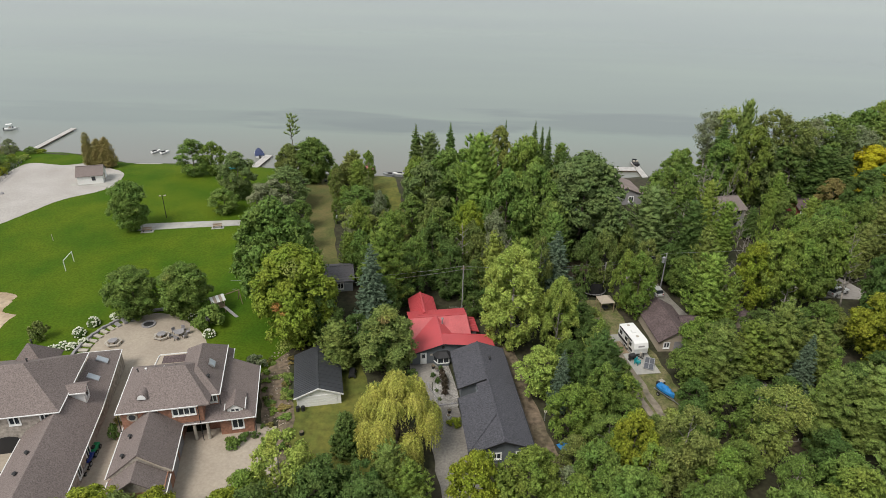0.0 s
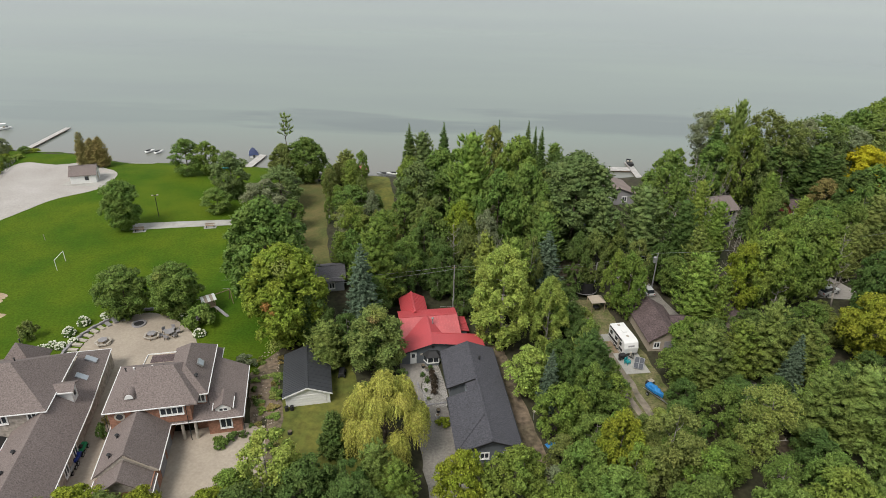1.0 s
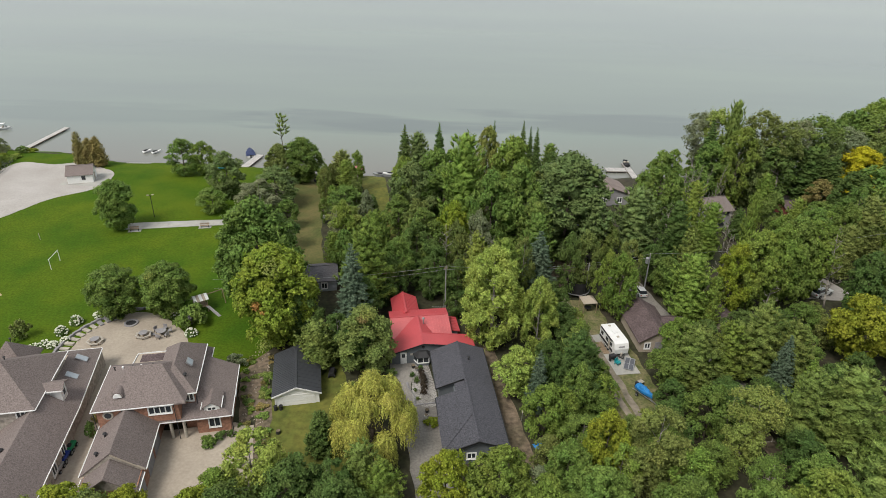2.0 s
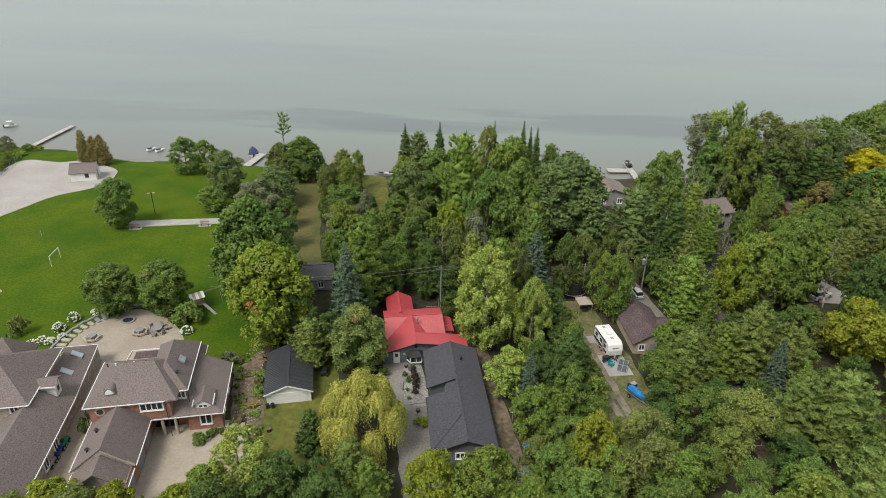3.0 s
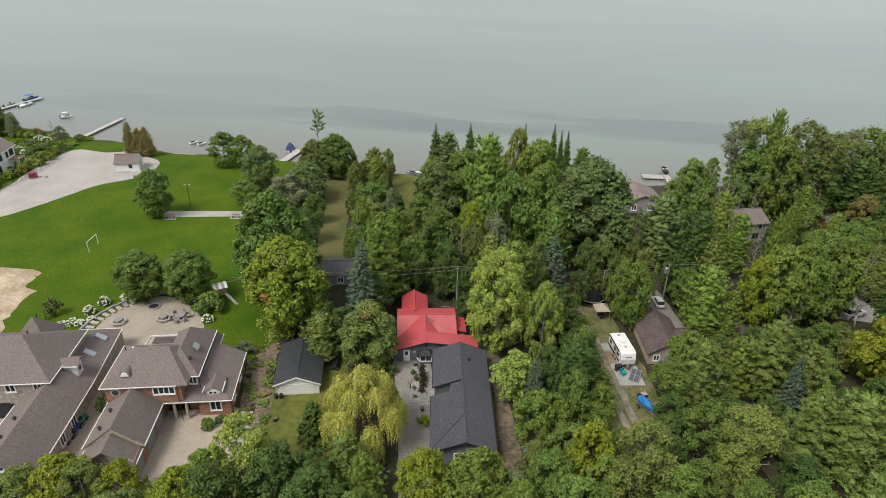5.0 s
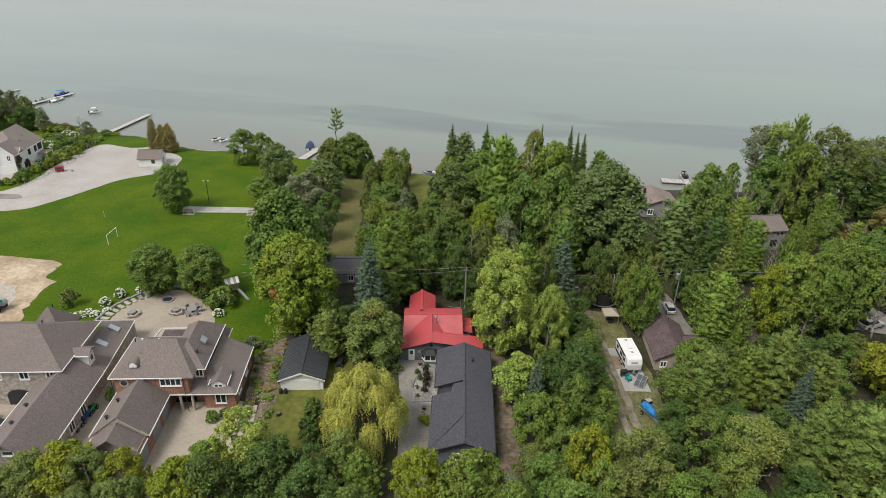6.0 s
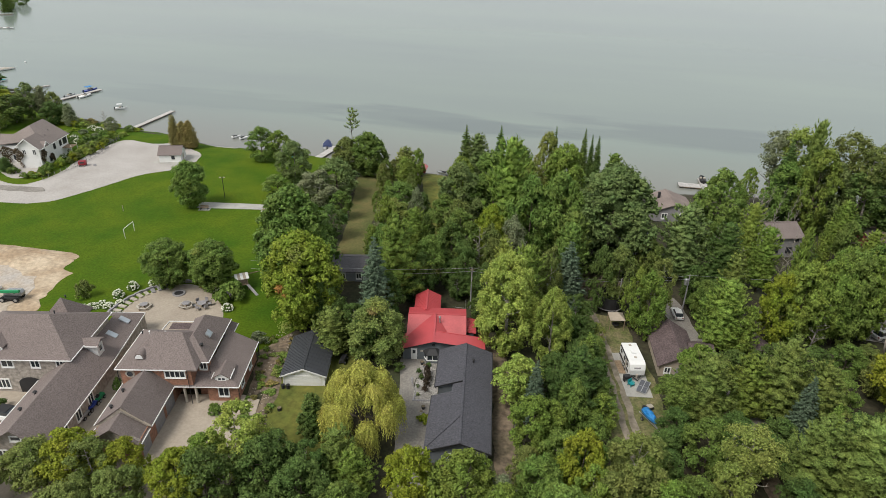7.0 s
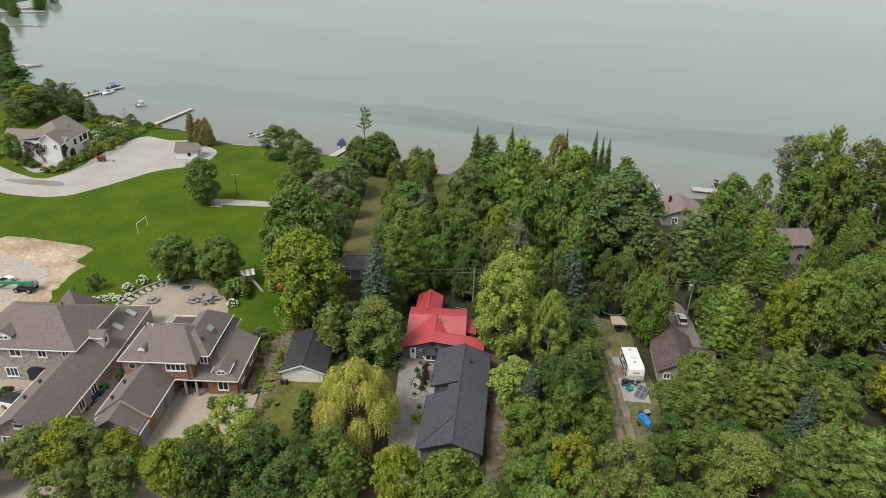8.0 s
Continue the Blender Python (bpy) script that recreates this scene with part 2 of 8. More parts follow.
RED_PAINT = material("dark_red_paint", (0.28, 0.02, 0.03), 0.45, size=1, fine=0.05)
CREAM = material("buff_stone_block", (0.46, 0.42, 0.36), 0.9, size=0.6, spread=0.25, fine=0.15)
BLOSSOM = material("white_blossom", (0.72, 0.74, 0.60), 0.8, size=0.3, spread=0.15, fine=0.1)
LEAF = leaf_material("leaves")
NEEDLE = leaf_material("needles", 0.6, 0.15)


def glass_material():
    m = bpy.data.materials.new("window_glass")
    m.use_nodes = True
    b = m.node_tree.nodes["Principled BSDF"]
    b.inputs["Base Color"].default_value = (0.035, 0.042, 0.05, 1)
    b.inputs["Roughness"].default_value = 0.08
    b.inputs["Specular IOR Level"].default_value = 0.6
    return m


GLASS = glass_material()


def water_material():
    """Turbid lake water over pale sand, with dim weed beds and a slight ripple."""
    m = bpy.data.materials.new("lake_water")
    m.use_nodes = True
    nt = m.node_tree
    b = nt.nodes["Principled BSDF"]
    b.inputs["Roughness"].default_value, b.inputs["IOR"].default_value = 0.12, 1.33
    geo = nt.nodes.new("ShaderNodeNewGeometry")
    stretch = nt.nodes.new("ShaderNodeMapping")
    stretch.inputs["Scale"].default_value = (0.0030, 0.0090, 1)
    nt.links.new(geo.outputs["Position"], stretch.inputs["Vector"])
    n = nt.nodes.new("ShaderNodeTexNoise")
    n.inputs["Scale"].default_value, n.inputs["Detail"].default_value = 1.0, 6
    nt.links.new(stretch.outputs["Vector"], n.inputs["Vector"])
    ramp = nt.nodes.new("ShaderNodeValToRGB")
    ramp.color_ramp.elements[0].position, ramp.color_ramp.elements[1].position = 0.3, 0.7
    ramp.color_ramp.elements[0].color, ramp.color_ramp.elements[1].color = (0.183, 0.216, 0.206, 1), (0.226, 0.274, 0.232, 1)
    nt.links.new(n.outputs["Fac"], ramp.inputs["Fac"])
    # shallow water by the shore lets the sand show
    sep = nt.nodes.new("ShaderNodeSeparateXYZ")
    nt.links.new(geo.outputs["Position"], sep.inputs["Vector"])
    near = nt.nodes.new("ShaderNodeMapRange")
    near.inputs["From Min"].default_value, near.inputs["From Max"].default_value = 162, 205
    near.inputs["To Min"].default_value, near.inputs["To Max"].default_value = 0.75, 0.0
    nt.links.new(sep.outputs["Y"], near.inputs["Value"])
    mix = nt.nodes.new("ShaderNodeMixRGB")
    mix.inputs["Color2"].default_value = (0.205, 0.188, 0.172, 1)
    nt.links.new(near.outputs["Result"], mix.inputs["Fac"])
    nt.links.new(ramp.outputs["Color"], mix.inputs["Color1"])
    # weed beds off the shore, bluish through the water, with torn edges
    tear = nt.nodes.new("ShaderNodeMapping")
    tear.inputs["Scale"].default_value = (0.018, 0.07, 0)
    nt.links.new(geo.outputs["Position"], tear.inputs["Vector"])
    wn = nt.nodes.new("ShaderNodeTexNoise")
    wn.inputs["Scale"].default_value, wn.inputs["Detail"].default_value = 1.0, 6
    nt.links.new(tear.outputs["Vector"], wn.inputs["Vector"])
    out = mix.outputs["Color"]
    for x, y, lx, ly, deep in ((46, 221, 58, 17, 0.46), (-42, 213, 44, 17, 0.42), (-120, 214, 70, 16, 0.26), (-15, 210, 40, 9, 0.34)):
        bed = nt.nodes.new("ShaderNodeMapping")
        bed.inputs["Location"].default_value, bed.inputs["Scale"].default_value = (-x / lx, -y / ly, 0), (1 / lx, 1 / ly, 0)
        nt.links.new(geo.outputs["Position"], bed.inputs["Vector"])
        far = nt.nodes.new("ShaderNodeVectorMath")
        far.operation = "LENGTH"
        nt.links.new(bed.outputs["Vector"], far.inputs[0])
        torn = nt.nodes.new("ShaderNodeMath")
        torn.operation = "MULTIPLY_ADD"
        torn.inputs[1].default_value = 1.9
        nt.links.new(wn.outputs["Fac"], torn.inputs[0])
        nt.links.new(far.outputs["Value"], torn.inputs[2])
        edge = nt.nodes.new("ShaderNodeMapRange")
        edge.interpolation_type = "SMOOTHSTEP"
        edge.inputs["From Min"].default_value, edge.inputs["From Max"].default_value = 1.45, 2.0
        edge.inputs["To Min"].default_value, edge.inputs["To Max"].default_value = deep, 0.0
        nt.links.new(torn.outputs["Value"], edge.inputs["Value"])
        weed = nt.nodes.new("ShaderNodeMixRGB")
        weed.inputs["Color2"].default_value = (0.112, 0.132, 0.142, 1)
        nt.links.new(edge.outputs["Result"], weed.inputs["Fac"])
        nt.links.new(out, weed.inputs["Color1"])
        out = weed.outputs["Color"]
    nt.links.new(out, b.inputs["Base Color"])
    rip = nt.nodes.new("ShaderNodeTexNoise")
    rip.inputs["Scale"].default_value, rip.inputs["Detail"].default_value = 1.3, 3
    nt.links.new(geo.outputs["Position"], rip.inputs["Vector"])
    bp = nt.nodes.new("ShaderNodeBump")
    bp.inputs["Strength"].default_value, bp.inputs["Distance"].default_value = 0.15, 0.03
    nt.links.new(rip.outputs["Fac"], bp.inputs["Height"])
    nt.links.new(bp.outputs["Normal"], b.inputs["Normal"])
    return m


WATER = water_material()

# ---------------------------------------------------------------- ground and lake
# the shore, from the east past the lots, then round the bay to the north-west
SHORE = smooth_line([(1500, 420), (420, 260), (190, 188), (110, 172), (58, 169), (40, 165), (20, 162), (-10, 160), (-38, 160), (-58, 163),
                     (-80, 163.5), (-95, 162.5), (-104, 165), (-118, 169), (-130, 168.5), (-142, 173), (-158, 176), (-180, 188), (-205, 198),
                     (-232, 208), (-262, 232), (-300, 268), (-345, 306), (-392, 340), (-425, 372), (-452, 420), (-500, 520), (-640, 900), (-900, 2500)], closed=False, step=5)
_sh = np.array([(p.x, p.y) for p in SHORE])


def shore_distance(px, py):
    """Metres from the shore, positive on land (arrays)."""
    best = np.full(px.shape, 1e9)
    sign = np.ones(px.shape)
    for (ax, ay), (bx, by) in zip(_sh[:-1], _sh[1:]):
        dx, dy = bx - ax, by - ay
        k = np.clip(((px - ax) * dx + (py - ay) * dy) / (dx * dx + dy * dy), 0, 1)
        ex, ey = px - (ax + k * dx), py - (ay + k * dy)
        d = np.hypot(ex, ey)
        s = np.where(dx * ey - dy * ex > 0, 1.0, -1.0)
        near = d < best - 1e-9
        best, sign = np.where(near, d, best), np.where(near, s, sign)
    return best * sign


def ground_height(d):
    return np.interp(d, [-400, -60, -12, -0.5, 0.4, 3, 12, 40], [-9, -4, -0.9, -0.05, 0.25, 0.95, 1.5, 1.7])


def grid_sheet(name, xs, ys, mat, label, category):
    gx, gy = np.meshgrid(xs, ys)
    gz = ground_height(shore_distance(gx, gy))
    nx, ny = len(xs), len(ys)
    idx = np.arange(nx * ny).reshape(ny, nx)
    quads = np.stack([idx[:-1, :-1], idx[:-1, 1:], idx[1:, 1:], idx[1:, :-1]], -1).reshape(-1, 4)
    me = bpy.data.meshes.new(name)
    me.from_pydata(np.stack([gx, gy, gz], -1).reshape(-1, 3).tolist(), [], quads.tolist())
    me.materials.append(mat)
    me.shade_smooth()
    return tagged(new(name, me), label, category, kind="structure")


_xs = np.concatenate([[-4500, -2500, -1500, -900], np.arange(-620, -440, 20), np.arange(-440, -190, 5), np.arange(-190, 80, 2), np.arange(80, 200, 6), [230, 300, 420, 700, 1200, 2200, 4500]])
_ys = np.concatenate([[-3000, -1200, -500, -200, -80], np.arange(0, 140, 20), np.arange(140, 150, 3), np.arange(150, 182, 1.2), np.arange(182, 450, 5), [480, 540, 650, 900, 1500, 2600, 4500]])
ground = grid_sheet("ground", _xs, _ys, FOREST, "dark forest floor of leaf litter and moss under the trees", "ground")
_bm = bmesh.new()
_bm.faces.new([_bm.verts.new(p) for p in ((-4600, 60, 0), (4600, 60, 0), (4600, 4600, 0), (-4600, 4600, 0))])
lake = tagged(part("water", _bm, WATER), "calm grey-green lake water under an overcast sky", "lake", kind="structure")


def patch(name, pts, mat, label, category, height=0.03, soft=True, rag=0.5, step=6):
    """A thin layer that lies on the ground inside the given outline (x, y)."""
    line = smooth_line(pts, True, step) if soft else [Vector(p) for p in pts]
    if rag:
        fine = []
        for a, b in zip(line, line[1:] + line[:1]):
            k = max(1, int((b - a).length / 1.2))
            fine += [a.lerp(b, i / k) for i in range(k)]
        line = ragged(fine, rag, 2.5)
    bm = bmesh.new()
    top = [bm.verts.new((p.x, p.y, 0)) for p in line]
    f = bm.faces.new(top)
    if f.normal.z < 0:
        f.normal_flip()
    bmesh.ops.triangulate(bm, faces=[f])
    cuts = [(0, 1, k) for k in np.arange(120, 172, 1.6 if max(p.y for p in line) > 130 else 99)] + [(1, 0, k) for k in np.arange(-195, -20, 9)]
    for a, b, k in cuts if max(p.y for p in line) > 130 else ():
        bmesh.ops.bisect_plane(bm, geom=list(bm.verts) + list(bm.edges) + list(bm.faces), plane_co=(k * a, k * b, 0), plane_no=(a, b, 0))
    co = np.array([v.co[:2] for v in bm.verts])
    z = ground_height(shore_distance(co[:, 0], co[:, 1]))
    for v, h in zip(bm.verts, z):
        v.co.z = h + height
    bm.normal_update()
    for f in bm.faces:
        if f.normal.z < 0:
            f.normal_flip()
    edge = [e for e in bm.edges if e.is_boundary]
    ext = bmesh.ops.extrude_edge_only(bm, edges=edge)["geom"]
    for v in ext:
        if isinstance(v, bmesh.types.BMVert):
            v.co.z -= height + 0.05
    return tagged(part(name, bm, mat), label, category, kind="structure")


def lots(*pts):
    return [lot(u, v) for u, v in pts]

# ---------------------------------------------------------------- lawns, drives, paving
patch("lawn", [(-36, 68), (-29.5, 70), (-27, 75), (-25, 81), (-25.5, 88), (-34, 105), (-42, 128), (-46, 146), (-50, 158), (-57, 162.4), (-80, 162.9), (-95, 162), (-105, 164.6), (-118, 168.4), (-130, 167.8),
               (-146, 170), (-190, 175), (-200, 120), (-170, 70), (-110, 62), (-66, 62), (-52, 66)], LAWN, "bright green mown lawn reaching down to the lake", "lawn", 0.07)
patch("gravel_yard", [(-119.5, 155.5), (-110, 155.2), (-104, 158.5), (-97, 155), (-91, 151), (-88.5, 143), (-90.5, 137.5), (-96, 131), (-99.7, 120), (-103, 112), (-107, 108), (-115, 106.3),
                      (-124, 107), (-150, 113), (-180, 118), (-182, 127), (-150, 124), (-133, 119), (-121, 116.5), (-117, 119), (-116.5, 127), (-119, 136), (-120.5, 147)],
      GRAVEL, "pale gravel yard and road beside the lawn", "gravel", 0.11, rag=0.35)
patch("sand_pile_area", [(-125, 90), (-98, 87), (-86, 88.4), (-78.4, 86.8), (-74.2, 83), (-73, 78.5), (-72, 74), (-70, 70), (-70, 62), (-90, 57), (-125, 60)],
      SAND, "bare tan sand and soil of a building site", "soil", 0.11, rag=2.0)
patch("walkway", [lot(-38.2, 131.2), lot(-25, 130.8), lot(-16, 130.4), lot(-16, 133.3), lot(-25, 133.9), lot(-38.0, 134.6)], CONCRETE, "pale concrete court strip across the lawn", "paving", 0.13, soft=False, rag=0.1)
patch("patio", lots((-34.8, 80), (-34.6, 88), (-33, 92.2), (-30.5, 95.2), (-27, 96.4), (-23.5, 95), (-20.5, 92), (-18, 88), (-17, 84), (-17, 79), (-20, 74), (-28, 72), (-33, 74)),
      PATIO, "rounded sandy concrete patio behind the brick house", "patio", 0.1, rag=0.1)
patch("driveway_paving", lots((-17.4, 66), (-8.5, 66), (-6.0, 65), (-5.6, 58), (-5.8, 46), (-14, 36), (-30, 36), (-40, 44), (-52, 46), (-52, 66), (-36, 66), (-28, 74), (-24, 74)),
      PATIO, "sandy paved driveway round the garages", "driveway", 0.09, soft=False, rag=0.2)
patch("weedy_strip", lots((-8.3, 84), (-5, 82), (-4.2, 72), (-3.8, 64), (-3.6, 52), (-6.2, 52), (-6.0, 66), (-8.3, 66)), DIRT, "brown dirt strip with weeds between two lots", "soil", 0.05, rag=0.8)
patch("garage_lawn", lots((-4.2, 54), (-4.4, 64), (-4.0, 69), (-2, 80), (3, 82), (6, 78), (6, 54)), ROUGH_GRASS, "yellow-green lawn before the white garage", "lawn", 0.03, rag=0.6)
patch("grass_lane", lots((-2.2, 100), (-1.4, 116), (-1.6, 135), (-1.8, 158), (5.6, 160), (4.6, 135), (4.0, 116), (5, 100)), LANE, "dry grass lane running to the lake", "grass", 0.03, rag=0.5)
patch("grass_lane", lots((15, 104), (16.4, 118), (15.8, 135), (15, 158), (21, 158), (20.4, 135), (20, 118), (22, 104)), ROUGH_GRASS, "grassy lane between hedged trees", "grass", 0.03, rag=0.5)
patch("gravel_driveway", lots((13.6, 76), (17.6, 76), (15.8, 70), (15.8, 66.5), (18.2, 65), (18, 58), (17.8, 53), (18.5, 48), (17.5, 30), (13.2, 30), (13.4, 55), (13.6, 66)),
      DRIVE, "grey gravel driveway beside the charcoal-roofed house", "driveway", 0.05, rag=0.3)
patch("garden_bed", lots((15.6, 65.6), (15.9, 70), (16.6, 74.2), (18.8, 74.2), (18.6, 65.2)), PEBBLE, "stony garden bed with grey pebbles", "garden bed", 0.09, rag=0.2)
patch("dirt_path", lots((26.4, 78), (29.8, 76), (29.2, 66), (29.0, 56), (29.5, 46), (26.5, 44), (26.2, 56), (26.6, 66)), DIRT, "brown dirt path beside the long house", "path", 0.04, rag=0.5)
patch("yard_grass", lots((42.6, 88), (50, 87), (51, 78), (50.8, 64), (49, 56), (46, 48), (42, 46), (41.5, 60), (42.5, 74)), DRY_GRASS, "patchy dry grass beside the trailer", "grass", 0.03, rag=0.8)
patch("gravel_driveway", lots((43.8, 89), (43.6, 74), (43.3, 62), (43.4, 42), (46.6, 42), (46.4, 62), (46.9, 76), (46.4, 89)), DRY_GRASS, "trampled verge of a gravel track beside the travel trailer", "track", 0.045, rag=0.7)
for _o in (0.0, 1.45):
    patch("dirt_track", lots((44.0 + _o, 89), (44.3 + _o, 84), (44.1 + _o, 74), (43.9 + _o, 66), (43.6 + _o, 56), (43.7 + _o, 42), (44.6 + _o, 42), (44.6 + _o, 56), (44.9 + _o, 66), (45.1 + _o, 76), (45.2 + _o, 84), (44.9 + _o, 89)),
          TRACK, "worn dirt rut of a track through the trees", "track", 0.06, rag=0.35)
patch("concrete_pad", lots((46.2, 66.8), (49.9, 66.6), (50.6, 77.2), (46.5, 77.2)), CONCRETE, "concrete parking pad under the travel trailer", "pad", 0.1, soft=False, rag=0.05)
patch("gravel_driveway", lots((57.5, 96), (62, 94), (62.5, 84), (63, 74), (64, 60), (61, 60), (60.2, 74), (59.4, 84)), DRIVE, "narrow gravel driveway beside the brown cottage", "driveway", 0.05, rag=0.4)
patch("dirt_path", lots((58.6, 66), (62, 66), (61, 52), (60.6, 40), (57.6, 40), (58.6, 52)), DIRT, "brown path under the trees", "path", 0.04, rag=0.5)
patch("gravel_driveway", lots((68.8, 84), (70.4, 84), (71, 74), (69.2, 74)), DRIVE, "strip of gravel by a shed roof", "driveway", 0.05, rag=0.2)
patch("dirt_path", lots((44, 92), (52, 91), (54, 98), (50, 104), (44, 100)), DIRT, "bare brown yard round the gazebo", "soil", 0.04, rag=0.6)
patch("gravel_driveway", lots((86, 84), (98, 80), (98, 88), (88, 92)), GRAVEL, "pale gravel clearing among the trees", "gravel", 0.05, rag=0.6)


# ---------------------------------------------------------------- buildings
def window(parent, x, y, z, w, h, side="-y", bars=1, mat=None, sill=True):
    """A framed window on a wall that faces side, with its middle at x, y, z."""
    d = {"-y": (0, -1), "+y": (0, 1), "-x": (-1, 0), "+x": (1, 0)}[side]
    a = (-d[1], d[0])

    def bx(s0, s1, o0, o1, z0, z1):
        xs = sorted((x + a[0] * s0 + d[0] * o0, x + a[0] * s1 + d[0] * o1))
        ys = sorted((y + a[1] * s0 + d[1] * o0, y + a[1] * s1 + d[1] * o1))
        return xs[0], xs[1], ys[0], ys[1], z0, z1

    t = 0.13
    rows = [bx(-w / 2 - t, -w / 2 + 0.03, -0.03, 0.08, z - h / 2 - t, z + h / 2 + t), bx(w / 2 - 0.03, w / 2 + t, -0.03, 0.08, z - h / 2 - t, z + h / 2 + t),
            bx(-w / 2 + 0.031, w / 2 - 0.031, -0.03, 0.08, z + h / 2 - 0.03, z + h / 2 + t), bx(-w / 2 + 0.031, w / 2 - 0.031, -0.03, 0.08, z - h / 2 - t, z - h / 2 + 0.03)]
    for i in range(bars):
        s = -w / 2 + w * (i + 1) / (bars + 1)
        rows.append(bx(s - 0.06, s + 0.06, -0.03, 0.07, z - h / 2 + 0.031, z + h / 2 - 0.031))
    win = part("window", boxes(*rows), mat or WHITE, parent)
    part("pane", boxes(bx(-w / 2 + 0.032, w / 2 - 0.032, -0.05, 0.02, z - h / 2 + 0.032, z + h / 2 - 0.032)), GLASS, win, "dark reflecting glass")
    if sill:
        part("sill", boxes(bx(-w / 2 - 0.14, w / 2 + 0.14, -0.02, 0.15, z - h / 2 - t - 0.06, z - h / 2 - t - 0.002)), mat or WHITE, win)
    return win


def hip_faces(x0, x1, y0, y1, z, rx0, rx1, ry0, ry1, rz):
    """The four slopes of a hipped roof over a rectangle with the given ridge."""
    if rx1 - rx0 >= ry1 - ry0:
        ym = (ry0 + ry1) / 2
        a, b = (rx0, ym, rz), (rx1, ym, rz)
        return [[(x0, y0, z), (x1, y0, z), b, a], [(x1, y0, z), (x1, y1, z), b], [(x1, y1, z), (x0, y1, z), a, b], [(x0, y1, z), (x0, y0, z), a]]
    xm = (rx0 + rx1) / 2
    a, b = (xm, ry0, rz), (xm, ry1, rz)
    return [[(x0, y0, z), (x1, y0, z), a], [(x1, y0, z), (x1, y1, z), b, a], [(x1, y1, z), (x0, y1, z), b], [(x0, y1, z), (x0, y0, z), a, b]]


def gable_faces(x0, x1, y0, y1, z, xr, rz, z1=None):
    """Two slopes with a ridge along y at xr."""
    z1 = z if z1 is None else z1
    return [[(x0, y0, z), (xr, y0, rz), (xr, y1, rz), (x0, y1, z)], [(xr, y0, rz), (x1, y0, z1), (x1, y1, z1), (xr, y1, rz)]]


def gable_wall(bm, x0, x1, y0, y1, z0, z, xr, rz, z1=None):
    prism(bm, [(x0, z0), (x1, z0), (x1, z if z1 is None else z1), (xr, rz), (x0, z)], y0, y1)
    return bm


def gutter(parent, *pairs, mat=None, w=0.1, h=0.11):
    for p, q in pairs:
        part("gutter", beams(w, h, (p, q)), mat or WHITE, parent)


def garage_door(parent, x, y, z, w, h, side, mat=None):
    d = {"-y": (0, -1), "+x": (1, 0)}[side]
    n = 4
    door = None
    for i in range(n):
        z0 = z + i * h / n
        if side == "-y":
            r = (x - w / 2, x + w / 2, y - 0.06, y + 0.02, z0, z0 + h / n - 0.025)
        else:
            r = (x - 0.02, x + 0.06, y - w / 2, y + w / 2, z0, z0 + h / n - 0.025)
        p = part("garage_door" if door is None else "panel", boxes(r), mat or WHITE, parent if door is None else door)
        door = door or p
    return door


def roof_vent(parent, x, y, z, s=0.28, mat=None):
    bm = bmesh.new()
    rod(bm, (x, y, z - 0.3), (x, y, z + s), s * 0.5, s * 0.45, 10)
    rod(bm, (x, y, z + s), (x, y, z + s * 1.5), s * 0.95, s * 0.5, 10)
    part("roof_vent", bm, mat or DARK, parent)


def skylight(parent, p, nx, ny, w, h):
    """A skylight lying on a slope whose upward normal leans by nx, ny."""
    n = Vector((nx, ny, 1)).normalized()
    a = Vector((0, 0, 1)).cross(n).normalized()
    b = n.cross(a)
    m = Matrix((a, b, n)).transposed().to_4x4()
    m.translation = p
    bm = boxes((-w / 2, w / 2, -h / 2, h / 2, -0.1, 0.10))
    bm.transform(m)
    s = part("skylight", bm, STEEL, parent)
    bm = boxes((-w / 2 + 0.07, w / 2 - 0.07, -h / 2 + 0.07, h / 2 - 0.07, 0.102, 0.115))
    bm.transform(m)
    part("pane", bm, SKY_TINTED_GLASS, s, "skylight pane with a sky reflection in its pale colour")


